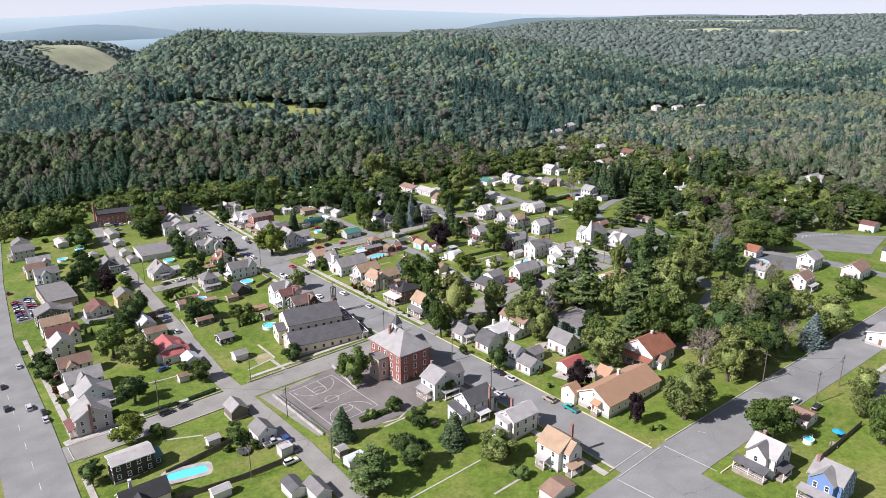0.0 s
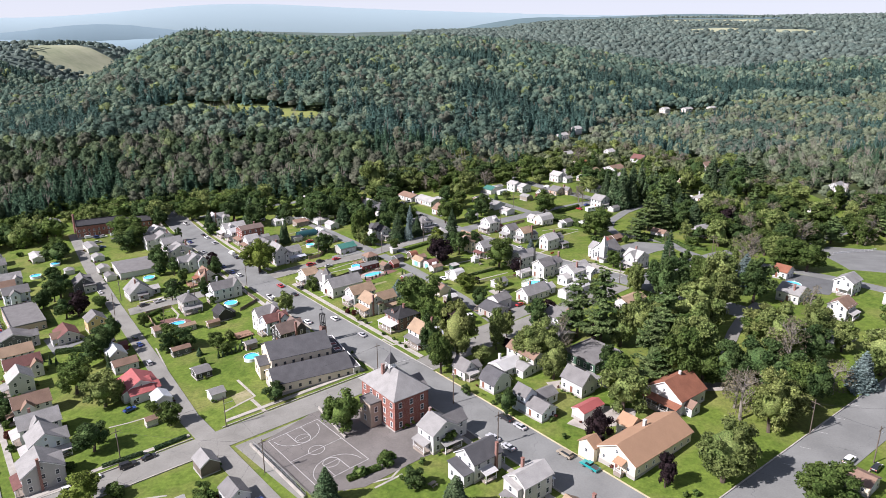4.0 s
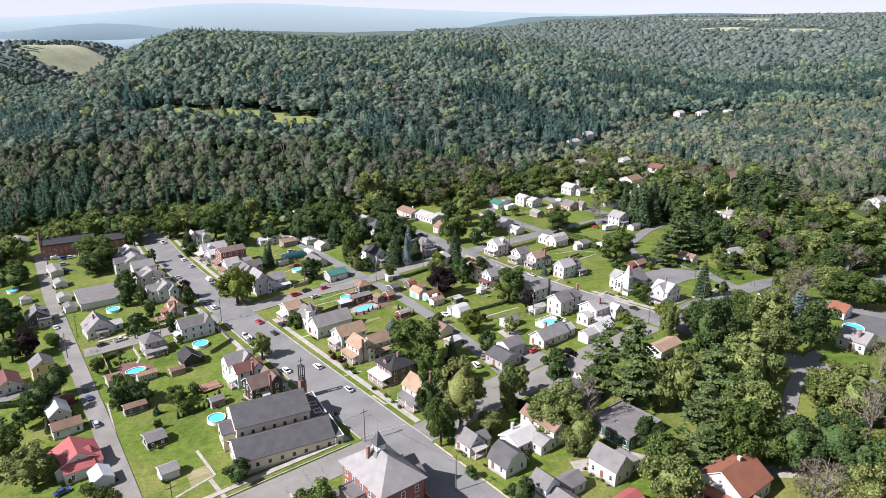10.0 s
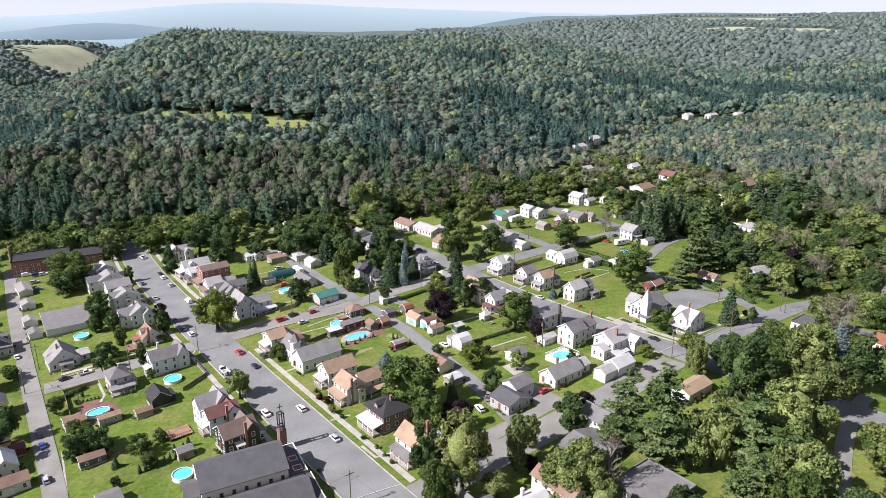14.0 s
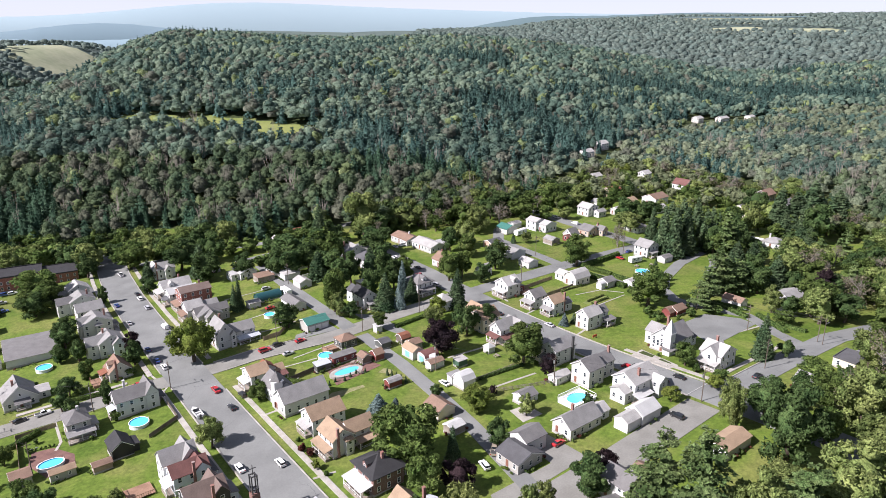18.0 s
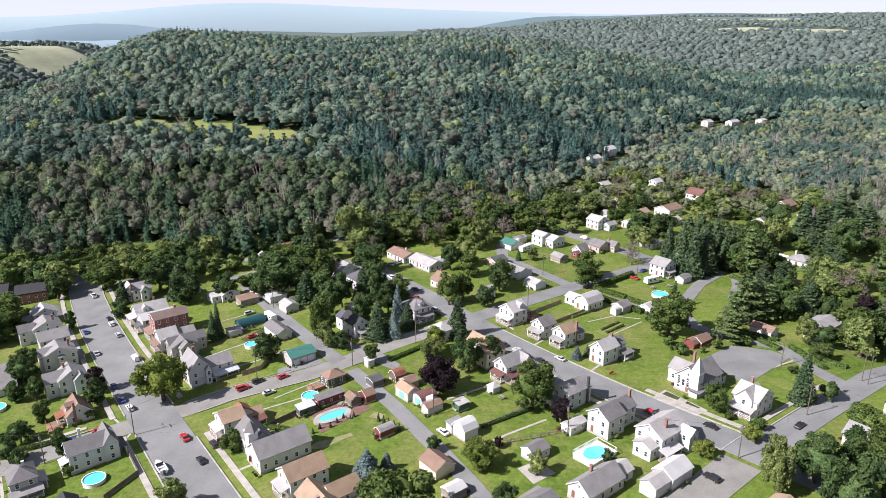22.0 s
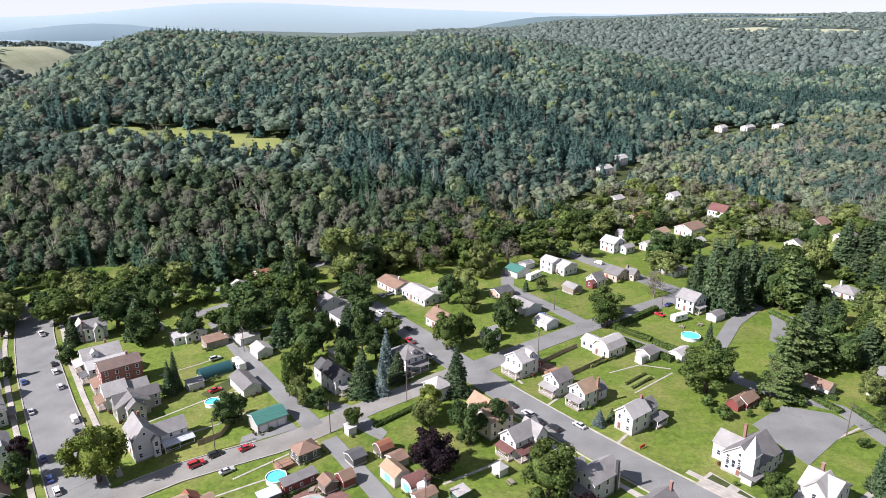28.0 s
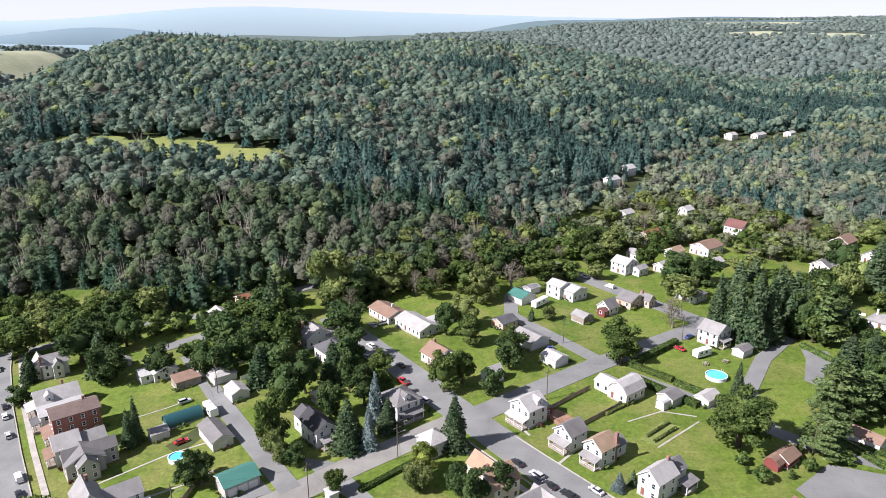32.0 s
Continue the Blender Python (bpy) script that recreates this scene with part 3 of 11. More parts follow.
def slab(name, pts, mat, lift, label, category, depth=0.4, kind="structure"):
    """A flat-laid polygon of grid points, draped by a fan of small triangles."""
    bm = bmesh.new()
    vs = [bm.verts.new((*W(u, v), 0)) for u, v in pts]
    f = bm.faces.new(vs)
    if f.normal.z < 0:
        f.normal_flip()
    bmesh.ops.triangulate(bm, faces=bm.faces[:])
    for _ in range(5):
        es = [e for e in bm.edges if e.calc_length() > 5]
        if not es:
            break
        bmesh.ops.subdivide_edges(bm, edges=es, cuts=1)
        bmesh.ops.triangulate(bm, faces=bm.faces[:])
    for q in bm.verts:
        q.co.z = float(lie(q.co.x, q.co.y)) + lift
    ex = bmesh.ops.extrude_face_region(bm, geom=bm.faces[:])
    for q in ex["geom"]:
        if isinstance(q, bmesh.types.BMVert):
            q.co.z -= depth
    bmesh.ops.recalc_face_normals(bm, faces=bm.faces[:])
    me = bpy.data.meshes.new(name)
    bm.to_mesh(me)
    bm.free()
    me.materials.append(mat)
    return tagged(new(name, me), label, category, kind=kind)


def ms(v):
    """The main street's left kerb."""
    return 115.6 + 0.038 * (v - 80) + 0.0007 * max(0.0, v - 345) ** 2


MAIN = [(ms(v), v) for v in (-60, 0, 62, 120, 180, 240, 290, 340, 365, 390, 410, 430, 450)]
strip("road_main", MAIN, 0, 12.4, M["asphalt"], 0.14, label="wide grey asphalt main street with patched cracks", category="road")
strip("road_school", [(8, 183.5), (28, 182), (65, 179), (118, 175.5), (131, 172), (190, 170), (226, 170.5)], -4.8, 4.6, M["cross_road"], 0.11, label="worn pale asphalt cross street", category="road")
strip("road_church", [(228, 170.3), (300, 169.6), (345, 158), (420, 150)], -4.2, 4.2, M["asphalt"], 0.11, label="grey asphalt side street by the church", category="road")
strip("road_middle", [(78, 296.5), (97, 293.5), (121, 291), (138, 288.2), (150.7, 287.2), (161, 284.6), (171.7, 281.6), (180, 280.3), (201.6, 280.0), (216, 279.2), (231, 278.7)], -4.0, 4.0, M["cross_road"], 0.11, label="worn pale asphalt cross street", category="road")
strip("road_lower", [(-40, 71), (110, 70.5), (132, 71), (180, 69), (260, 65), (420, 56)], -7.5, 5.2, M["asphalt"], 0.11, label="wide grey asphalt street", category="road")
strip("road_parallel", [(232.2, 90), (232.4, 160), (232.8, 235), (234.0, 268), (235.2, 290), (237.2, 308), (238.6, 330), (240.4, 350), (242.0, 366)], -4.8, 4.8, M["asphalt"], 0.17, label="grey asphalt street in front of the white church", category="road")
strip("road_left_lane", [(63, 60), (66, 112), (67.5, 140), (67, 196), (71, 245), (75.5, 310), (80, 370), (87, 440)], -2.6, 2.6, M["cross_road"], 0.17, label="narrow worn asphalt lane", category="road")
strip("road_far_left", [(8, 60), (12, 150), (14, 200), (16, 286), (23, 366), (33, 450)], -7.2, 7.2, M["asphalt"], 0.20, label="wide asphalt street with a dashed centre line", category="road")
strip("lane_back", [(168, 176), (175, 205), (178, 221), (182, 247), (184.5, 274)], -2.2, 2.2, M["asphalt"], 0.14, label="narrow asphalt alley behind the gardens", category="road")
strip("lane_back_upper", [(184.5, 282), (186, 310), (188, 339), (191, 372)], -2.6, 2.6, M["asphalt"], 0.14, label="narrow asphalt alley behind the gardens", category="road")
strip("road_upper", [(237, 277.6), (262, 277.2), (285, 276.8), (318, 274.6), (338, 273)], -3.8, 3.8, M["asphalt"], 0.11, label="grey asphalt side street", category="road")
strip("road_upper_lane", [(288, 276), (289.5, 292), (290.5, 308), (292, 322), (304, 335), (318, 338)], -2.6, 2.6, M["asphalt"], 0.14, label="narrow asphalt lane", category="road")
strip("road_hill", [(340.5, 272), (341.5, 300), (342, 322), (344, 345), (347, 372)], -3.8, 3.8, M["asphalt"], 0.17, label="grey asphalt street climbing past small houses", category="road")
strip("road_wood_edge", [(150, 418), (190, 411), (206, 404), (240, 400), (275, 398)], -2.6, 2.6, M["asphalt"], 0.14, label="narrow road along the foot of the wood", category="road")
strip("lane_grove", [(243, 124.4), (232, 123.2), (224, 121), (216, 118.6), (207, 115.2), (199, 112), (190, 106.5), (184, 100)], -1.9, 1.9, M["cross_road"], 0.14, label="narrow worn lane under the trees", category="road")
strip("road_ridge", [(292, 160), (287, 146), (285.5, 134), (283.8, 118), (283, 100), (284, 80)], -2.8, 2.8, M["asphalt"], 0.13, label="pale asphalt road past the yard", category="road")
slab("apron", [(70.8, 172.9), (97.9, 171.4), (97.3, 169.2), (76.8, 170.2), (74.7, 141.7), (72.9, 141.3)], M["cross_road"], 0.07, "worn asphalt strip round the school yard", "pavement")
slab("corner_walk", [(21.6, 190.1), (21.9, 187.0), (28.2, 186.2), (33.9, 185.4), (34.2, 187.3), (27.2, 190.6)], M["concrete"], 0.22, "pale concrete corner pavement", "pavement")
slab("lot_slope", [(346.1, 242.8), (351.2, 237.0), (346.4, 232.2), (336.5, 231.4), (326.0, 226.6), (326.0, 232.2), (340.4, 238.6)], M["asphalt"], 0.10, "grey asphalt lot on the slope under the pines", "parking lot")
slab("drive_ranch", [(388.6, 250.0), (390.6, 242.2), (386.4, 240.6), (380.6, 245.0)], M["asphalt_dark"], 0.10, "dark asphalt drive beside a white ranch", "drive")
slab("yard", [(408.5, 281.5), (416.0, 273.0), (398.0, 268.0), (392.5, 274.9)], M["earth"], 0.08, "bare brown earth yard", "yard", kind="structure")
slab("drive_pool", [(263, 125), (276, 132), (281.5, 130), (280.5, 112), (266, 111), (264, 116)], M["asphalt_dark"], 0.11, "dark sealed asphalt drive beside a pool", "drive")
strip("lane_garden", [(185, 384), (200, 384), (214, 380)], -3.0, 3.0, M["asphalt"], 0.14, label="short paved drive", category="road")
strip("lane_church_back", [(284.5, 172), (290, 183), (295.6, 191.5), (299, 198.5), (296.4, 207.5), (293, 216.5), (292.4, 224), (298, 233), (308, 239.6), (330, 247), (352, 250)], -2.4, 2.4, M["asphalt"], 0.14, label="narrow asphalt lane behind the church lot", category="road")
slab("lot_church", [(264.2, 190.6), (293.5, 192.4), (294.6, 198.5), (288.6, 208.8), (272.6, 208.8)], M["asphalt"], 0.10, "grey asphalt parking lot beside the church", "parking lot")
slab("court_school", [(75.5, 141), (86, 134.5), (103, 134), (119, 131), (119, 146), (103, 148), (103, 170), (94.5, 173), (75.5, 169)], M["asphalt_court"], 0.09, "brown-grey asphalt school yard with a marked ball court", "school yard")
slab("lot_right", [(300, 118), (309, 99), (365, 112), (350, 146), (335, 146)], M["asphalt"], 0.10, "asphalt yard by a warehouse", "parking lot")
slab("lot_lower", [(186, 58), (186, 30), (240, 26), (240, 53), (205, 56)], M["asphalt"], 0.09, "asphalt parking lot with painted bays", "parking lot")
slab("lot_left", [(26.6, 302), (36.6, 302), (37.2, 334), (29, 334)], M["asphalt_dark"], 0.10, "asphalt parking lot full of cars", "parking lot")
slab("lot_barn", [(104, 396), (126, 394), (126, 410), (100, 414)], M["asphalt_dark"], 0.10, "asphalt yard before the brick works", "parking lot")
slab("drive_garage", [(166, 287.6), (181, 284.2), (181, 291), (168, 291)], M["asphalt"], 0.09, "asphalt forecourt of the garage", "drive")
slab("drive_pond", [(152, 166), (160, 176), (186, 176), (186, 196), (180, 196), (178, 180), (160, 181)], M["cross_road"], 0.08, "worn asphalt drive", "drive")
slab("drive_c", [(138, 120), (150, 121), (156, 112), (150, 108), (139, 115)], M["gravel"], 0.07, "gravel drive between houses", "drive")

# kerbs stand a hand's width over the road
KERBS = (
    ([(ms(v) - 0.15, v) for v in (80, 120, 166)], "concrete"), ([(ms(v) - 0.15, v) for v in (181, 230, 286)], "concrete"), ([(ms(v) - 0.15, v) for v in (297, 345, 375, 405, 440)], "concrete"),
    ([(ms(v) + 12.55, v) for v in (79, 120, 166)], "yellow_kerb"), ([(ms(v) + 12.55, v) for v in (176, 230, 272)], "concrete"), ([(ms(v) + 12.55, v) for v in (294, 345, 375, 405, 440)], "concrete"),
    ([(133, 78.6), (180, 76.6), (260, 72.6)], "concrete"), ([(131, 63.0), (175, 61.2)], "yellow_kerb"),
    ([(72, 184.0), (116, 181.0)], "concrete"), ([(24, 187.2), (64, 184.6)], "concrete"), ([(24, 177), (62, 174.4)], "concrete"),
    ([(227.2, 176), (227.2, 270)], "concrete"), ([(238.0, 176), (238.0, 263)], "concrete"), ([(240, 174.4), (282, 174)], "concrete"),
    ([(139, 292.3), (151, 291.3), (162, 288.7), (170, 286.4)], "concrete"), ([(140, 283.8), (150, 283.1), (161, 280.4), (172, 277.4), (180, 276.1)], "concrete"), ([(82, 300.5), (116, 296.2)], "concrete"),
)
for pts, mk in KERBS:
    strip("kerb", pts, -0.15, 0.15, M[mk], 0.30, 0.5, "painted yellow concrete kerb" if mk == "yellow_kerb" else "pale concrete kerb", "kerb")
WALKS = (
    [(ms(v) - 3.1, v) for v in (80, 120, 160)], [(ms(v) - 3.1, v) for v in (183, 230, 286)], [(ms(v) - 3.1, v) for v in (298, 345, 375, 405, 430)],
    [(ms(v) + 15.3, v) for v in (177, 230, 272)], [(ms(v) + 15.3, v) for v in (296, 345, 375, 420)],
    [(74, 186.6), (114, 183.8)], [(24, 189.6), (64, 187.0)], [(240.6, 178), (240.6, 207)], [(242, 177.0), (280, 176.8)],
    [(190, 58.2), (260, 54.6)], [(20.6, 112), (22.4, 170)], [(24.5, 195), (26, 280)], [(84, 303), (114, 298.8)], [(224.6, 178), (224.6, 268)],
)
for pts in WALKS:
    strip("pavement", pts, -0.75, 0.75, M["concrete"], 0.20, 0.4, "pale concrete footpath between strips of grass", "pavement")


def paint(pts, w, label="faded white road paint", mat="stripe", lift=0.235):
    strip("road_marking", pts, -w / 2, w / 2, M[mat], lift, 0.02, label, "road marking", step=3.0)


for a, bq in (((113.8, 77.5), (129.5, 77.8)), ((113.8, 80.2), (129.6, 80.4)), ((130.8, 63.8), (130.8, 77.5)), ((113.2, 63.5), (112.6, 77.0)),
              ((227.6, 176.5), (237.8, 176.5)), ((239, 166.6), (239, 174)), ((119.8, 181.5), (131.8, 178.2)), ((131.6, 167), (131.8, 176)), ((22, 178), (22, 186))):
    paint([a, bq], 0.2, "white crosswalk line", lift=0.26)
for i in range(24):
    paint([(12 + 0.03 * i * 8 - 0.2, 110 + 12 * i), (12.2 + 0.03 * i * 8 - 0.2, 114 + 12 * i)], 0.14, lift=0.24)
for i in range(10):
    paint([(190 + 5 * i, 50), (190.2 + 5 * i, 55.5)], 0.12, lift=0.13)
    paint([(142 + 9 * i, 75.6), (142.8 + 9 * i, 73.6)], 0.09, lift=0.15)
# the ball court
for a, bq in (((78, 143), (78, 168.5)), ((92.5, 143), (92.5, 168.5)), ((78, 143), (92.5, 143)), ((78, 168.5), (92.5, 168.5)), ((78, 155.8), (92.5, 155.8)),
              ((83.2, 163), (87.3, 163)), ((83.2, 163), (83.2, 168.5)), ((87.3, 163), (87.3, 168.5)), ((83.2, 148.5), (87.3, 148.5)), ((83.2, 143), (83.2, 148.5)), ((87.3, 143), (87.3, 148.5))):
    paint([a, bq], 0.14, "white court line", lift=0.13)
for cu, cv, r, a0, a1 in ((85.2, 155.8, 2.0, 0, 360), (85.2, 163, 2.0, 0, 360), (85.2, 148.5, 2.0, 0, 360), (85.2, 167, 6.2, 180, 360), (85.2, 144.5, 6.2, 0, 180)):
    paint([(cu + r * math.cos(radians(q)), cv + r * math.sin(radians(q))) for q in range(a0, a1 + 1, 15)], 0.14, "white court line", lift=0.13)


# ---- houses ----
def frame_mesh(w, h, mat):
    t = 0.10
    return box_mesh("window", mat, (-w / 2 - t, -0.06, 0, -w / 2, 0.03, h), (w / 2, -0.06, 0, w / 2 + t, 0.03, h), (-w / 2 - t, -0.06, h, w / 2 + t, 0.03, h + t), (-w / 2 - t - 0.05, -0.12, -t, w / 2 + t + 0.05, 0.03, 0), (-w / 2, -0.045, h / 2 - 0.03, w / 2, 0.0, h / 2 + 0.03))


FRAMES = {(w, h, k): frame_mesh(w, h, M[k]) for w, h in ((0.85, 1.4), (1.6, 1.3), (0.6, 0.8), (0.9, 2.2)) for k in ("trim", "darktrim")}
PANES = {(w, h): box_mesh("pane", M["pane"], (-w / 2, -0.03, 0, w / 2, 0.02, h)) for w, h in ((0.85, 1.4), (1.6, 1.3), (0.6, 0.8), (0.9, 2.2))}


def glazed(w, h, k):
    """Frame and pane in one, for the walls turned away from the walk."""
    t = 0.10
    o = [(-w / 2 - t, -t), (w / 2 + t, -t), (w / 2 + t, h + t), (-w / 2 - t, h + t)]
    n = [(-w / 2, 0), (w / 2, 0), (w / 2, h), (-w / 2, h)]
    vs = [(a, y, z) for q, y in ((o, 0.03), (o, -0.06), (n, -0.06), (n, -0.03)) for a, z in q]
    fs = [(4 * r + i, 4 * r + (i + 1) % 4, 4 * r + 4 + (i + 1) % 4, 4 * r + 4 + i) for r in range(3) for i in range(4)] + [(12, 13, 14, 15)]
    return mesh_of("window", vs, fs, [M[k], M["pane"]], [0] * 12 + [1])


GLAZED = {q: glazed(*q) for q in FRAMES}
DOOR = {k: box_mesh("door", M[k], (-0.48, -0.06, 0, 0.48, 0.03, 2.05), (-0.34, -0.08, 0.25, 0.34, -0.05, 0.9), (-0.34, -0.08, 1.1, 0.34, -0.05, 1.85)) for k in ("door", "trim", "darktrim")}
GDOORS = {}
SIDES = {"v-": (0, -1, 0.0), "v+": (0, 1, math.pi), "u-": (-1, 0, -math.pi / 2), "u+": (1, 0, math.pi / 2)}


def roof_profile(half, h, rise, style, o):
    """The roof's outer line across the ridge, as (offset, height)."""
    if style == "gable":
        return [(-half - o, h - o * rise / half), (0, h + rise), (half + o, h - o * rise / half)]
    if style == "gambrel":
        return [(-half - o, h - 0.1), (-half * 0.62, h + rise * 0.68), (0, h + rise), (half * 0.62, h + rise * 0.68), (half + o, h - 0.1)]
    if style == "shed":
        return [(-half - o, h), (half + o, h + rise)]
    if style == "salt":
        return [(-half - o, h - o * rise / half), (-half * 0.3, h + rise), (half + o, h - o * 0.3)]
    n = 12
    return [(-half * math.cos(math.pi * i / n) * 1.02, h + rise * math.sin(math.pi * i / n)) for i in range(n + 1)]


def block(parent, x0, y0, x1, y1, h, ridge, rise, style, wall, roof, o=0.4, base=-1.2, name="wall"):
    """One volume of a building: walls up to the roof, and the roof over it."""
    cx, cy, hx, hy = (x0 + x1) / 2, (y0 + y1) / 2, (x1 - x0) / 2, (y1 - y0) / 2
    if style in ("hip", "flat"):
        part(name, box_mesh(name, wall, (-hx, -hy, base, hx, hy, h)), parent, loc=(cx, cy, 0))
        if style == "flat":
            bs = [(-hx - 0.12, -hy - 0.12, h, hx + 0.12, hy + 0.12, h + 0.22)] + [(-hx - 0.12, s * hy - 0.12, h + 0.2, hx + 0.12, s * hy + 0.12, h + 0.2 + rise) for s in (-1, 1)] + [(s * hx - 0.12, -hy, h + 0.2, s * hx + 0.12, hy, h + 0.2 + rise) for s in (-1, 1)]
            part("roof", box_mesh("roof", roof, *bs), parent, loc=(cx, cy, 0))
        else:
            m = min(hx, hy)
            rx, ry = max(hx - m, 0.15), max(hy - m, 0.15)
            vs = [(sx * (hx + o), sy * (hy + o), z) for z in (h - 0.18, h) for sx, sy in ((-1, -1), (1, -1), (1, 1), (-1, 1))]
            vs += [(sx * rx, sy * ry, h + rise) for sx, sy in ((-1, -1), (1, -1), (1, 1), (-1, 1))]
            fs = [(3, 2, 1, 0), (8, 9, 10, 11)] + [(i, (i + 1) % 4, 4 + (i + 1) % 4, 4 + i) for i in range(4)] + [(4 + i, 4 + (i + 1) % 4, 8 + (i + 1) % 4, 8 + i) for i in range(4)]
            part("roof", mesh_of("roof", vs, fs, roof), parent, loc=(cx, cy, 0))
        return
    half, run = (hy, hx) if ridge == "u" else (hx, hy)
    line = roof_profile(half, h, rise, style, 0.0)
    wallprof = [(-half, base)] + [(max(-half, min(half, a)), z - 0.02) for a, z in line] + [(half, base)]
    vs, fs = prism(wallprof[::-1], -run, run)
    rz = 0.0 if ridge == "u" else math.pi / 2
    part(name, mesh_of(name, vs, fs, wall), parent, loc=(cx, cy, 0), rz=rz)
    out = roof_profile(half, h, rise, style, o)
    prof = [(a, z + 0.16) for a, z in out] + [(a, z + 0.01) for a, z in out[::-1]]
    vs, fs = prism(prof[::-1], -run - o, run + o)
    part("roof", mesh_of("roof", vs, fs, roof), parent, loc=(cx, cy, 0), rz=rz)
    # barge boards at the gable ends
    if style in ("gable", "gambrel") and o > 0.2:
        for s in (-1, 1) if name == "wall" else ():
            bp = [(a, z + 0.02) for a, z in out] + [(a, z - 0.20) for a, z in out[::-1]]
            vs, fs = prism(bp[::-1], s * (run + o) - 0.03, s * (run + o) + 0.03)
            part("barge_board", mesh_of("barge_board", vs, fs, M["trim"]), parent, loc=(cx, cy, 0), rz=rz)


def openings(parent, blocks, storeys, frame_kind="trim", small=False, pitch=2.7, doors=("u-",), far=False):
    """Windows in every free stretch of wall, and the doors."""
    for bi, (x0, y0, x1, y1, h, n) in enumerate(blocks):
        for side, (nx_, ny_, rz) in SIDES.items():
            L = (x1 - x0) if ny_ else (y1 - y0)
            cnt = max(1, int(L / (pitch if side in ("v-", "u-") else 5.0)))
            for s in range(n):
                zc = 0.95 + 2.75 * s
                if zc + 1.5 > h + 0.2:
                    continue
                for i in range(cnt):
                    q = (i + 0.5) / cnt * L
                    x = (x0 + q if ny_ else (x0 if nx_ < 0 else x1))
                    y = (y0 + q if nx_ else (y0 if ny_ < 0 else y1))
                    xo, yo = x + nx_ * 0.25, y + ny_ * 0.25
                    if any(j != bi and a0 - 0.6 < xo < a1 + 0.6 and b0 - 0.6 < yo < b1 + 0.6 and zc < hh for j, (a0, b0, a1, b1, hh, _) in enumerate(blocks)):
                        continue
                    if s == 0 and side in doors and bi == 0 and i == cnt // 2:
                        part("door", DOOR["door"], parent, loc=(x + nx_ * 0.02, y + ny_ * 0.02, 0.25), rz=rz)
                        continue
                    size = (0.6, 0.8) if small else (0.85, 1.4)
                    back = far or side in ("u+", "v+")
                    wd = part("window", (GLAZED if back else FRAMES)[(*size, frame_kind)], parent, loc=(x + nx_ * 0.01, y + ny_ * 0.01, zc), rz=rz)
                    if not back:
                        part("pane", PANES[size], wd)


def porch(parent, side, x0, y0, x1, y1, roof, h=2.7, posts=3, wall=None, rail=True):
    """An open porch: floor, posts, rail, and a low sloped roof that falls away from the house."""
    cx, cy, hx, hy = (x0 + x1) / 2, (y0 + y1) / 2, (x1 - x0) / 2, (y1 - y0) / 2
    part("porch_floor", box_mesh("porch_floor", M["wood"], (x0, y0, -0.8, x1, y1, 0.3)), parent)
    nx_, ny_, rz = SIDES[side]
    half, run = (hy, hx) if ny_ else (hx, hy)
    lo, hi = h, h + 0.7
    prof = [(-half - 0.3, lo), (half, hi), (half, hi - 0.15), (-half - 0.3, lo - 0.15)]
    if side in ("v+", "u+"):
        prof = [(-a, z) for a, z in prof][::-1]
    vs, fs = prism(prof[::-1], -run - 0.3, run + 0.3)
    if ny_:
        part("porch_roof", mesh_of("porch_roof", vs, fs, roof), parent, loc=(cx, cy, 0))
    else:
        vs = [(b, a, z) for a, b, z in vs]
        part("porch_roof", mesh_of("porch_roof", vs, [f[::-1] for f in fs], roof), parent, loc=(cx, cy, 0))
    pm = box_mesh("porch_post", M["trim"], (-0.09, -0.09, 0.3, 0.09, 0.09, lo - 0.1), (-0.13, -0.13, 0.3, 0.13, 0.13, 0.45))
    for i in range(posts):
        k = -1 + 2 * i / max(1, posts - 1)
        px = cx + k * (hx - 0.12) if ny_ else (x0 + 0.12 if nx_ < 0 else x1 - 0.12)
        py = cy + k * (hy - 0.12) if nx_ else (y0 + 0.12 if ny_ < 0 else y1 - 0.12)
        part("porch_post", pm, parent, loc=(px, py, 0))
    if rail:
        if ny_:
            ry = y0 + 0.1 if ny_ < 0 else y1 - 0.1
            part("porch_rail", box_mesh("porch_rail", M["trim"], (x0, ry - 0.03, 1.05, x1, ry + 0.03, 1.12), (x0, ry - 0.02, 0.45, x1, ry + 0.02, 0.5), *[(x0 + (x1 - x0) * i / 14, ry - 0.015, 0.5, x0 + (x1 - x0) * i / 14 + 0.04, ry + 0.015, 1.05) for i in range(15)]), parent)
        else:
            rx = x0 + 0.1 if nx_ < 0 else x1 - 0.1
            part("porch_rail", box_mesh("porch_rail", M["trim"], (rx - 0.03, y0, 1.05, rx + 0.03, y1, 1.12), (rx - 0.02, y0, 0.45, rx + 0.02, y1, 0.5), *[(rx - 0.015, y0 + (y1 - y0) * i / 14, 0.5, rx + 0.015, y0 + (y1 - y0) * i / 14 + 0.04, 1.05) for i in range(15)]), parent)


SITES = []


def blocked(u, v, r):
    """Whether a trunk at (u, v) with a clear ring of r metres meets a building or a road."""
    if any(a - r < u < b + r and c - r < v < d + r for a, b, c, d in SITES):
        return True
    for line, w in ROADS:
        for (ua, va), (ub, vb) in zip(line, line[1:]):
            L2 = (ub - ua) ** 2 + (vb - va) ** 2
            t = max(0.0, min(1.0, ((u - ua) * (ub - ua) + (v - va) * (vb - va)) / L2))
            if math.hypot(u - ua - t * (ub - ua), v - va - t * (vb - va)) < w + 1.0:
                return True
    return False


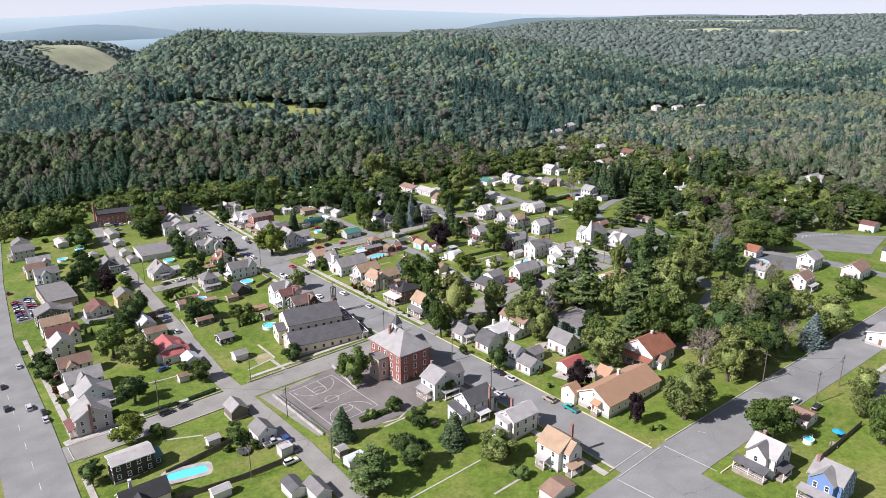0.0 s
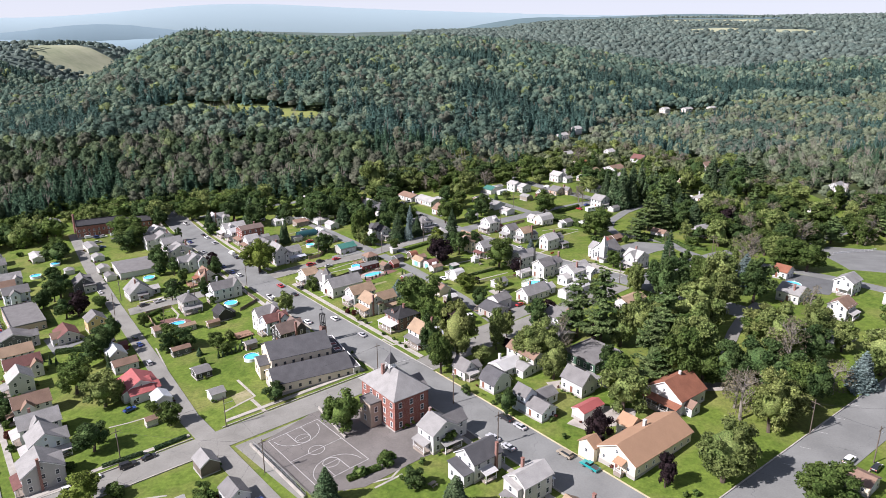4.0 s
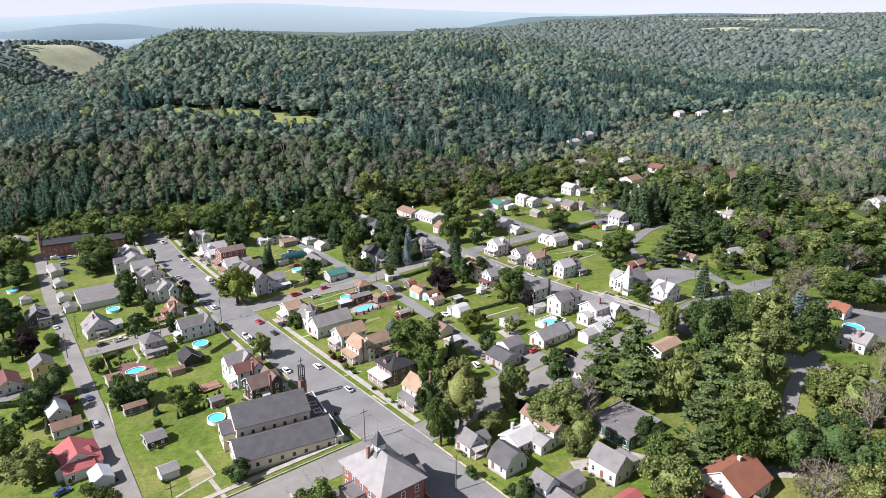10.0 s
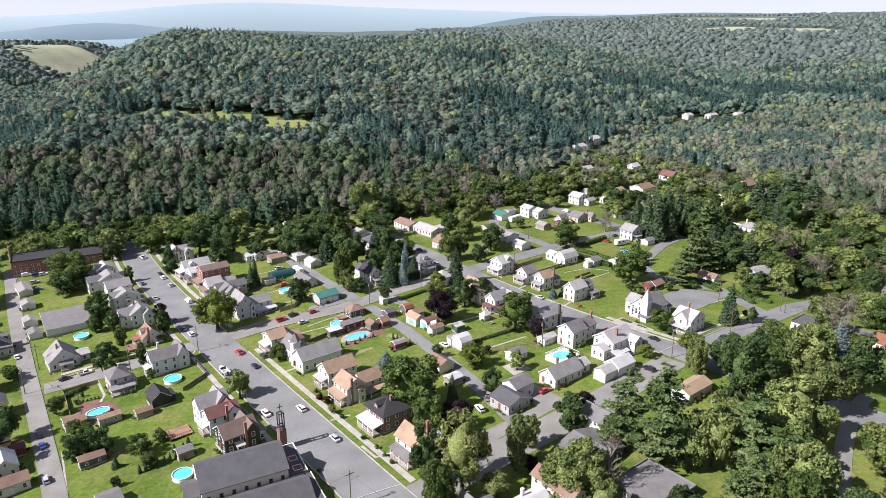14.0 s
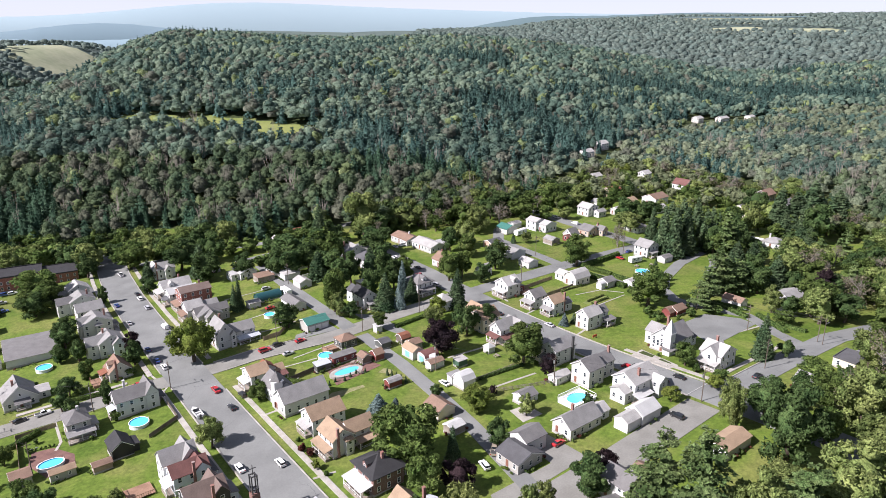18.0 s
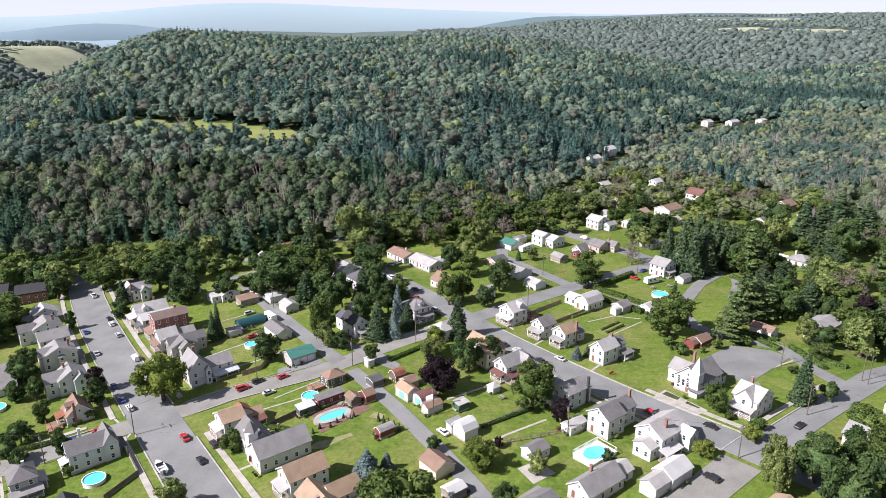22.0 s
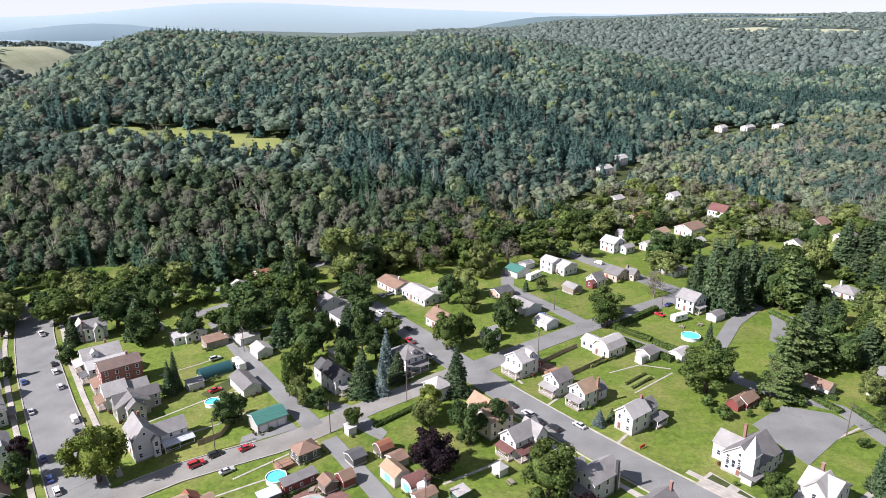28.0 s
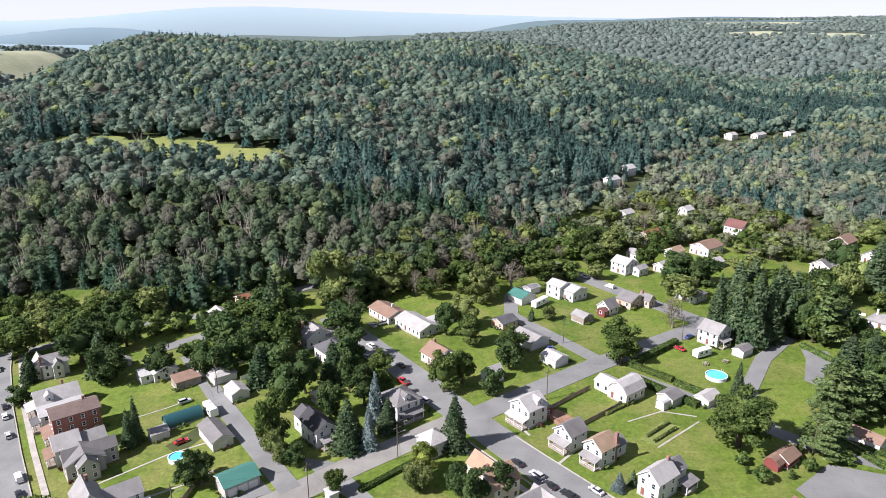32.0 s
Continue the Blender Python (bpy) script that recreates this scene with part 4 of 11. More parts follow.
def house(label, u, v, wu, wv, wall="white", roof="r_grey", h=5.6, ridge="u", rise=2.6, style="gable", ells=(), porches=(), chimney=None, win=True, name="house", category="house",
          turn=0.0, frames="trim", garage=(), doors=("u-",), dormers=(), over=0.4, vents=2):
    """A house whose corner next to the camera stands at (u, v) of the grid and that measures wu by wv.
    ells: (du, dv, wu, wv, h, ridge, rise, style, wall, roof), from that corner; porches: (side, du, dv, wu, wv, roof);
    garage: (side, offset, width, material); dormers: (side, offset, width)."""
    SITES.append((u - 1, u + wu + 1, v - 1, v + wv + 1))
    cu, cv = u + wu / 2, v + wv / 2
    x, y = W(cu, cv)
    z = float(np.mean([lay(u, v), lay(u + wu, v), lay(u, v + wv), lay(u + wu, v + wv)])) + 0.25
    e = thing(name, label, category, x, y, z, TH + radians(turn))
    if name not in ("school", "hall"):
        e.scale = (0.87, 0.87, 0.85)
    X, Y = lambda a: a - wu / 2, lambda a: a - wv / 2
    n = 2 if h > 4.4 else 1
    if h > 7.6:
        n = 3
    blocks = [(X(0), Y(0), X(wu), Y(wv), h, n)]
    block(e, *blocks[0][:4], h, ridge, rise, style, M[wall], M[roof], over)
    part("foundation", box_mesh("foundation", M["foundation"], (X(-0.06), Y(-0.06), -1.4, X(wu + 0.06), Y(wv + 0.06), 0.28)), e)
    for du, dv, a, c, eh, er, ers, es, ew, ero in ells:
        blocks.append((X(du), Y(dv), X(du + a), Y(dv + c), eh, 2 if eh > 4.4 else 1))
        block(e, *blocks[-1][:4], eh, er, ers, es, M[ew], M[ero], min(over, 0.3), name="wing_wall")
    for side, du, dv, a, c, pr in porches:
        porch(e, side, X(du), Y(dv), X(du + a), Y(dv + c), M[pr], posts=max(2, int(max(a, c) / 2.2)))
    for side, off, gw, gm in garage:
        nx_, ny_, rz = SIDES[side]
        key = (gw, gm)
        if key not in GDOORS:
            GDOORS[key] = box_mesh("garage_door", M[gm], (-gw / 2, -0.05, 0, gw / 2, 0.02, 2.2), *[(-gw / 2 + 0.05, -0.07, 0.1 + 0.53 * i, gw / 2 - 0.05, -0.05, 0.55 + 0.53 * i) for i in range(4)])
        px = X(off) if ny_ else (X(0) if nx_ < 0 else X(wu))
        py = Y(off) if nx_ else (Y(0) if ny_ < 0 else Y(wv))
        part("garage_door", GDOORS[key], e, loc=(px + nx_ * 0.02, py + ny_ * 0.02, 0.05), rz=rz)
    if win:
        openings(e, blocks, n, frames, small=(h < 2.7 or name == "hall"), doors=doors, far=u + v > 520)
    half = wv / 2 if ridge == "u" else wu / 2
    if style == "gable" and win and rise > 1.9 and half > 2.2:
        for s in (-1, 1):
            q = ((s * (wu / 2 + 0.01), 0, h + rise * 0.22), -math.pi / 2 * -s) if ridge == "u" else ((0, s * (wv / 2 + 0.01), h + rise * 0.22), 0 if s < 0 else math.pi)
            wd = part("attic_window", (GLAZED if u + v > 400 or s > 0 else FRAMES)[(0.6, 0.8, frames)], e, loc=q[0], rz=q[1])
            if u + v <= 400 and s < 0:
                part("pane", PANES[(0.6, 0.8)], wd)
    for side, off, dw in dormers:
        nx_, ny_, rz = SIDES[side]
        dd = half * 0.75
        px = X(off) if ny_ else nx_ * (wu / 2 - dd / 2 - 0.5)
        py = Y(off) if nx_ else ny_ * (wv / 2 - dd / 2 - 0.5)
        dz = h + rise * 0.18
        hh = rise * 0.45
        if ny_:
            block(e, px - dw / 2, py - dd / 2, px + dw / 2, py + dd / 2, dz + hh, "v", min(rise * 0.35, 0.9), "gable", M[wall], M[roof], 0.2, base=dz - 0.4, name="dormer_wall")
        else:
            block(e, px - dd / 2, py - dw / 2, px + dd / 2, py + dw / 2, dz + hh, "u", min(rise * 0.35, 0.9), "gable", M[wall], M[roof], 0.2, base=dz - 0.4, name="dormer_wall")
        wd = part("dormer_window", FRAMES[(0.6, 0.8, frames)], e, loc=(px + nx_ * (dd / 2 + 0.01), py + ny_ * (dd / 2 + 0.01), dz + 0.1), rz=rz)
        part("pane", PANES[(0.6, 0.8)], wd)
    if chimney:
        du, dv = chimney[:2]
        top = h + rise + 0.9
        ck = chimney[2] if len(chimney) > 2 else "chimney"
        part("chimney", box_mesh("chimney", M[ck], (-0.35, -0.35, 0 if not (0.3 < du < wu - 0.3 and 0.3 < dv < wv - 0.3) else h * 0.8, 0.35, 0.35, top), (-0.42, -0.42, top, 0.42, 0.42, top + 0.15)), e, loc=(X(du), Y(dv), 0))
    return e


def shed(label, u, v, wu, wv, wall="white", roof="r_grey", h=2.4, ridge="u", rise=0.9, style="gable", garage=(), win=False, name="shed", category="shed", **k):
    return house(label, u, v, wu, wv, wall, roof, h, ridge, rise, style, win=win, name=name, category=category, garage=garage, over=0.25, vents=0, doors=(), **k)


# ---- buildings: left of the main street ----
G = "gable"
# the brick school with its bell turret
sc = house("red brick school with a grey hip roof and a bell turret", 103.8, 147.8, 10.5, 15.5, "brick", "r_grey", 9.2, "v", 4.6, "hip", chimney=(3.0, 9.5), name="school", category="school",
           ells=((-3.4, 6.2, 3.4, 5.2, 6.2, "u", 0.2, "flat", "tanbrick", "r_mid"), (10.5, 3.5, 3.0, 8.5, 6.8, "u", 2.6, "gable", "brick", "r_mid")), win=True, vents=0, over=0.7)
part("turret_base", mesh_of("turret_base", [(q * a, 1.2 + q * b, z) for q, z in ((2.9, 10.4), (1.9, 12.2), (1.0, 13.7)) for a, b in ((-1, -1), (1, -1), (1, 1), (-1, 1))], [(k + i, k + (i + 1) % 4, k + 4 + (i + 1) % 4, k + 4 + i) for k in (0, 4) for i in range(4)] + [(8, 9, 10, 11), (3, 2, 1, 0)], M["r_mid"]), sc)
part("belfry_floor", box_mesh("belfry_floor", M["trim"], (-1.1, 0.1, 13.7, 1.1, 2.3, 13.95)), sc)
part("belfry_head", box_mesh("belfry_head", M["trim"], (-1.1, 0.1, 14.8, 1.1, 2.3, 15.0)), sc)
for sx in (-1.0, 0.78):
    for sy in (0.2, 1.98):
        part("belfry_post", box_mesh("belfry_post", M["trim"], (sx, sy, 13.95, sx + 0.22, sy + 0.22, 14.8)), sc)
part("bell", mesh_of("bell", *tube(0.45, 0.2, 14.0, 14.7, 12, 0.0, 1.2), M["metal"]), sc)
part("spire", mesh_of("spire", [(1.25 * a, 1.2 + 1.25 * b, 15.0) for a, b in ((-1, -1), (1, -1), (1, 1), (-1, 1))] + [(0, 1.2, 18.0)], [(3, 2, 1, 0)] + [(i, (i + 1) % 4, 4) for i in range(4)], M["r_dark"]), sc)
part("finial", mesh_of("finial", *tube(0.04, 0.02, 17.9, 19.6, 6, 0.0, 1.2), M["darktrim"]), sc)
# the long parish hall in two roofs
hl = house("long cream hall with two dark grey roofs", 90.5, 186.1, 24.0, 10.6, "cream", "r_dark", 3.1, "u", 2.9, G, name="hall", category="church hall", frames="darktrim", doors=(), turn=-10.5, over=0.3,
           ells=((2.0, 10.4, 19.0, 12.2, 6.0, "u", 3.4, G, "cream", "r_dark"), (21.0, 10.7, 4.4, 12.0, 3.6, "u", 0.12, "flat", "cream", "r_dark"), (24.05, -0.6, 2.0, 11.1, 3.0, "u", 0.12, "flat", "offwhite", "r_dark"),
                 (-1.0, 13.0, 3.0, 6.8, 3.6, "u", 1.6, G, "cream", "r_dark")))
for bs in (((13.4, 5.3, 3.7, 13.62, 17.6, 4.02), (9.3, 17.4, 3.7, 13.4, 17.62, 4.02)), ((14.05, -6.1, 3.1, 14.27, 5.3, 3.42), (12.4, -6.12, 3.1, 14.05, -5.9, 3.42))):
    part("parapet", box_mesh("parapet", M["trim"], *bs), hl, "white metal roof edge")
for y0, y1 in ((6.4, 8.4), (10.4, 12.4)):
    well = part("light_well", box_mesh("light_well", M["trim"], (10.7, y0, 3.75, 10.78, y1, 4.0), (12.62, y0, 3.75, 12.7, y1, 4.0), (10.78, y0, 3.75, 12.62, y0 + 0.08, 4.0), (10.78, y1 - 0.08, 3.75, 12.62, y1, 4.0)), hl, "white-edged roof well")
    part("well_floor", box_mesh("well_floor", M["maroon"], (10.78, y0 + 0.08, 3.75, 12.62, y1 - 0.08, 3.86)), well)
tw = thing("bell_frame", "open dark steel bell frame with a cross beside the hall", "bell tower", *W(118.6, 211.4), lay(118.6, 211.4), TH)
for sx in (-0.62, 0.62):
    for sy in (-0.62, 0.62):
        part("frame_post", box_mesh("frame_post", M["darktrim"], (sx - 0.12, sy - 0.12, -0.5, sx + 0.12, sy + 0.12, 10.3)), tw)
for z in (6.9, 10.3):
    part("frame_beam", box_mesh("frame_beam", M["darktrim"], *[(-0.78, s - 0.1, z - 0.12, 0.78, s + 0.1, z + 0.12) for s in (-0.62, 0.62)], *[(s - 0.1, -0.78, z - 0.12, s + 0.1, 0.78, z + 0.12) for s in (-0.62, 0.62)]), tw)
part("bell", mesh_of("bell", *tube(0.36, 0.14, 6.1, 6.75, 12), M["metal"]), tw)
part("frame_base", box_mesh("frame_base", M["darkbrick"], (-0.9, -0.9, -0.5, 0.9, 0.9, 5.9)), tw)
part("cross", box_mesh("cross", M["darktrim"], (-0.07, -0.07, 10.3, 0.07, 0.07, 12.9), (-0.8, -0.07, 11.9, 0.8, 0.07, 12.05)), tw)

house("white two-storey house with a grey roof and porch", 104.2, 132.6, 9.0, 7.2, "white", "r_grey", 6.0, "v", 3.0, chimney=(4.5, 7.2), ells=((5.5, 1.6, 8.0, 5.2, 5.6, "u", 2.4, G, "white", "r_mid"),), porches=(("u-", -2.2, 1.5, 2.2, 5.2, "r_grey"), ("v-", 2.5, -2.4, 6.0, 2.4, "r_grey")))
house("white house with a charcoal roof and side chimney", 104.0, 117.4, 9.6, 7.6, "white", "r_dark", 5.6, "u", 2.9, chimney=(7.4, -0.3), ells=((-3.2, 0.4, 3.2, 6.4, 3.2, "u", 1.2, "shed", "white", "r_dark"),), porches=(("u+", 9.6, 1.0, 2.4, 5.6, "r_dark"), ("v-", 2.0, -2.4, 3.8, 2.4, "r_white")))
house("off-white house with a pale roof", 106.0, 103.6, 9.6, 6.4, "offwhite", "r_light", 6.0, "u", 2.2, ells=((-1.5, 1.0, 2.4, 5.0, 5.4, "u", 1.0, "shed", "offwhite", "r_light"),), chimney=(5.0, 6.0), porches=(("u+", 9.6, 1.2, 2.2, 4.0, "r_silver"), ("u-", -3.4, 0.5, 2.0, 4.6, "r_mid")))
house("white house with tan cross gables and a corner porch", 104.6, 87.6, 8.4, 7.6, "white", "r_tan", 5.8, "v", 3.0, ells=((1.5, -2.2, 5.2, 2.6, 5.8, "v", 2.6, G, "white", "r_tan"),), chimney=(8.4, 3.0), porches=(("v-", 0.6, -4.2, 4.6, 2.2, "r_tan"), ("u+", 8.4, 2.0, 2.2, 5.0, "r_tan"), ("u-", -2.2, 3.0, 2.2, 3.0, "r_light")))
shed("low brown-roofed garage below the tan house", 95.0, 80.5, 8.0, 4.6, "offwhite", "r_brown", 2.5, "v", 1.2)
house("black house with a maroon roof and white trimmed windows", 105.8, 217.8, 10.2, 8.2, "black", "r_umber", 5.4, "u", 2.8, chimney=(6.2, -0.5), ells=((6.4, -0.5, 4.0, 8.9, 5.5, "v", 2.6, G, "black", "r_umber"), (10.2, 1.0, 2.8, 5.5, 3.2, "v", 0.7, "shed", "bluegrey", "r_mid"),), porches=(("v-", 3.0, -1.6, 2.2, 1.6, "r_white"),))
house("pale house with a red-roofed wing and deck", 106.5, 230.2, 9.6, 6.4, "paleblue", "r_maroon", 5.6, "u", 2.2, chimney=(5.4, -0.5), ells=((5.6, -0.5, 4.2, 7.0, 5.7, "v", 2.1, G, "paleblue", "r_maroon"), (4.6, 6.0, 4.4, 7.6, 6.3, "v", 2.8, G, "white", "r_grey"), (-0.6, 6.4, 9.4, 6.6, 6.2, "u", 3.0, G, "white", "r_grey"),), porches=(("u+", 9.6, 0.8, 2.4, 8.0, "r_dark"), ("u-", -2.0, 1.0, 2.0, 4.6, "r_white")))
house("white long house with a weathered grey roof beside the pool", 105.4, 277.2, 12.4, 7.2, "white", "r_mid", 5.8, "u", 2.8, ells=((9.2, -0.4, 4.0, 8.4, 6.0, "v", 3.0, G, "white", "r_mid"),), chimney=(4.5, 7.2, "white"), porches=(("u+", 13.2, 1.0, 2.2, 5.6, "r_dark"), ("u-", -2.0, 1.5, 2.0, 3.6, "r_silver")))
house("grey two-storey house with a wrap-round porch", 92.8, 275.2, 6.6, 8.4, "grey", "r_mid", 5.6, "v", 2.4, "hip", chimney=(4.2, 4.4, "r_white"), porches=(("v-", -0.5, -2.6, 7.8, 2.6, "r_grey"), ("u+", 6.6, 1.0, 2.2, 5.6, "r_grey")))
house("dark weathered barn-like garden house", 99.5, 256.6, 5.8, 7.0, "black", "r_black", 3.4, "v", 2.3, ells=((5.8, 1.0, 2.0, 4.8, 2.4, "v", 0.5, "shed", "black", "r_black"),), win=False, name="garden_house", category="shed")
shed("open garden shed with a tan roof", 94.5, 254.2, 5.0, 3.0, "fencewood", "r_brown", 2.0, "u", 0.7)
shed("garage with a brown roof by the lane", 77.6, 261.8, 5.2, 5.4, "grey", "r_brown", 2.6, "u", 1.2, win=True)
shed("grey pool cabana with a brown roof", 85.4, 258.0, 6.6, 3.0, "grey", "r_tan", 2.4, "u", 0.8, win=True)
shed("dark green shed with a brown roof", 76.6, 239.2, 6.9, 3.6, "darkgrey", "r_brown", 2.4, "u", 0.9, win=True)
shed("dark shed with a grey roof on the lawn", 76.4, 216.2, 5.6, 6.2, "black", "r_mid", 2.4, "u", 1.0, win=True)
shed("white shed with a grey gable roof", 74.8, 199.4, 4.8, 4.6, "white", "r_grey", 2.4, "u", 1.2)
shed("open garden shed with a slate-grey roof", 96.6, 224.8, 4.4, 3.4, "wood", "r_mid", 2.3, "u", 0.8)
house("red-roofed house beside the lane", 55.0, 218.0, 12.0, 10.5, "lightgrey", "r_red", 3.8, "v", 3.2, ells=((1.6, -3.0, 8.0, 13.0, 3.4, "u", 2.6, G, "white", "r_red"), (8.4, -1.6, 3.4, 5.0, 3.4, "u", 1.4, G, "lightgrey", "r_red")), name="house", doors=("v-",))
shed("pale blue-roofed garage by the lane", 61.4, 207.6, 5.4, 6.2, "white", "r_silver", 2.8, "v", 1.5)
shed("white garage with a brown roof by the lane", 58.4, 240.6, 8.4, 5.6, "white", "r_brown", 3.0, "u", 1.6, garage=(("v-", 3.0, 3.0, "garagedoor"),), win=True)
shed("barn with a silver metal roof", 59.0, 249.0, 6.5, 8.6, "offwhite", "r_silver", 3.6, "v", 2.6, win=True)
shed("red lean-to beside the lane", 64.0, 258.6, 4.0, 4.0, "maroon", "r_maroon", 2.6, "u", 0.8)
shed("flat dark-roofed shed by the lane", 60.5, 264.5, 5.0, 5.2, "yellow", "r_black", 2.8, "u", 0.3, "flat")
house("yellow two-storey house with a grey roof", 60.4, 285.0, 7.4, 7.6, "yellow", "r_mid", 5.4, "v", 2.6)
house("tan house with a brown roof above the lawn", 49.6, 282.0, 8.2, 10.5, "offwhite", "r_maroon", 3.2, "v", 2.6, ells=((-2.0, 1.0, 4.0, 6.0, 3.0, "u", 1.8, G, "white", "r_brown"),))
house("tan brick store with a flat grey roof", 37.6, 304.4, 13.6, 29.0, "tanbrick", "r_mid", 4.2, "u", 0.4, "flat", name="store", category="store", doors=("v-",))
house("blue-white house with a grey roof", 40.6, 344.5, 11.0, 7.6, "paleblue", "r_mid", 5.6, "u", 2.8, ells=((2.5, -2.5, 4.0, 3.0, 5.6, "v", 2.2, G, "paleblue", "r_mid"),))
house("pale house with a grey roof", 41.0, 366.0, 11.0, 7.6, "white", "r_grey", 5.6, "u", 2.8, ells=((6.5, -2.5, 4.0, 3.0, 5.6, "v", 2.2, G, "white", "r_grey"),), porches=(("u-", -2.2, 1, 2.2, 5.5, "r_grey"),))
house("cream two-storey house with a brown roof", 39.0, 357.2, 9.0, 6.2, "cream", "r_brown", 5.4, "u", 2.6)
house("grey gabled house by the wide street", 38.5, 394.0, 11.0, 8.0, "grey", "r_mid", 5.6, "u", 2.8, porches=(("u-", -2.4, 1, 2.4, 5.8, "r_mid"),))
house("grey house with a cross gable", 40.5, 408.0, 9.0, 7.5, "lightgrey", "r_mid", 5.6, "v", 2.8)
shed("long pale row of garages by the lawn", 60.0, 398.0, 6.0, 13.0, "offwhite", "r_light", 2.8, "v", 1.0)
house("white long house by the trees", 78.0, 462.0, 9.0, 14.0, "white", "r_grey", 3.2, "v", 1.6)
shed("white square shed with a peaked roof", 68.5, 366.2, 4.6, 4.6, "white", "r_grey", 2.5, "u", 1.4, "hip")
house("grey-brown house with a dormer beside the lane", 66.6, 337.0, 8.8, 9.0, "darkgrey", "r_mid", 4.0, "v", 3.4, ells=((4.0, -4.0, 5.4, 4.0, 3.4, "u", 0.6, "flat", "grey", "r_mid"),), dormers=(("u+", 4.5, 2.2),), turn=-4)
# along the wide left street
house("grey corner house with weathered gables", 24.6, 188.6, 10.4, 9.0, "grey", "r_grey", 6.0, "v", 3.4, ells=((4.6, 1.0, 6.2, 7.0, 5.4, "u", 2.6, G, "grey", "r_grey"),), chimney=(4.4, -0.2), porches=(("u-", -2.0, 0.5, 2.0, 7.5, "r_maroon"),))
house("blue-white house with a bay and grey roof", 28.5, 202.8, 9.0, 8.4, "paleblue", "r_grey", 5.8, "v", 3.2, ells=((5.6, 0.5, 5.0, 5.0, 5.2, "u", 2.6, G, "paleblue", "r_grey"),), porches=(("v-", 4.5, -2.4, 6.0, 2.4, "r_light"), ("u-", -2.2, 0.5, 2.2, 6.5, "r_light")))
house("grey-roofed white house with steep gables", 27.8, 214.5, 11.5, 8.0, "white", "r_grey", 5.6, "u", 3.0, ells=((2.8, -1.5, 4.2, 3.0, 5.8, "v", 2.8, G, "white", "r_grey"),), chimney=(4.0, 5.5), porches=(("u-", -2.2, 0.5, 2.2, 6.5, "r_light"),))
house("white house with a tan-brown roof", 28.5, 229.5, 11.0, 7.4, "white", "r_brown", 5.4, "u", 2.8, ells=((2.0, -1.2, 3.8, 2.0, 5.2, "v", 2.2, G, "white", "r_brown"),), porches=(("u-", -2.2, 0.5, 2.2, 6.0, "r_brown"),))
house("pale house with a grey gable", 30.0, 250.0, 8.0, 8.0, "white", "r_light", 5.6, "v", 3.2, porches=(("u-", -2.2, 0.5, 2.2, 6.0, "r_grey"),))
house("house with a rusty brown roof", 30.5, 262.0, 12.0, 7.2, "cream", "r_maroon", 5.4, "u", 2.6, ells=((8.0, -2.0, 4.0, 3.0, 5.0, "v", 2.0, G, "white", "r_brown"),))
house("house with a tan-brown roof", 31.0, 274.6, 11.0, 7.2, "white", "r_tan", 5.4, "u", 2.6)
house("grey two-storey house with a hipped roof", 31.5, 289.0, 12.0, 8.4, "darkgrey", "r_mid", 5.6, "v", 2.6, ells=((8.0, 1.0, 7.0, 6.0, 5.2, "u", 1.8, G, "grey", "r_mid"),))
house("black house with a broad pale grey roof", 26.4, 158.6, 11.0, 6.6, "black", "r_light", 5.6, "u", 1.1, ells=((11.0, 1.2, 2.6, 4.8, 2.8, "u", 0.5, "shed", "green", "r_green"),))
house("tan house with black cross gables", 24.2, 141.0, 11.5, 7.0, "cream", "r_black", 4.6, "u", 2.8, ells=((1.8, -2.0, 4.6, 3.0, 4.6, "v", 2.4, G, "cream", "r_black"),), chimney=(3.4, 5.8, "white"))
shed("white garden shed by the fence", 49.5, 157.2, 3.6, 2.6, "white", "r_light", 2.2, "u", 0.9)
shed("small brown shed on the lawn", 56.4, 199.2, 3.4, 2.8, "offwhite", "r_brown", 2.2, "u", 0.8)
shed("weathered brown barn by the cross street", 59.0, 165.0, 5.4, 6.4, "weathered", "r_grey", 3.2, "v", 2.0)
shed("white two-bay garage with a grey roof", 59.0, 147.8, 5.8, 6.8, "white", "r_mid", 3.6, "v", 2.0, win=True)
shed("white shed with a flat pale top", 61.2, 139.2, 3.6, 3.2, "white", "r_light", 2.3, "u", 0.2, "flat")
shed("white garage with a grey roof by the lane", 58.6, 116.4, 4.2, 7.0, "white", "r_mid", 2.8, "v", 1.4)
shed("dark-roofed shed by the lane", 55.2, 121.8, 4.2, 6.2, "offwhite", "r_dark", 2.6, "v", 0.9)
shed("pale shed below the fence", 42.0, 134.6, 4.8, 3.0, "offwhite", "r_light", 2.2, "u", 0.9)
shed("white metal shed with an arched roof", 70.6, 122.6, 5.0, 3.4, "white", "r_silver", 2.0, "u", 0.8, "arch")
shed("grey weathered tool shed", 71.5, 128.4, 2.6, 2.8, "weathered", "r_grey", 2.2, "u", 0.5)
house("white bungalow with a brown roof", 109.6, 302.6, 8.0, 8.0, "offwhite", "r_brown", 3.2, "v", 3.8, dormers=(("u-", 3.8, 2.6),), chimney=(2.5, -0.3), porches=(("u-", -2.4, 2.0, 2.4, 4.0, "r_rust"),))
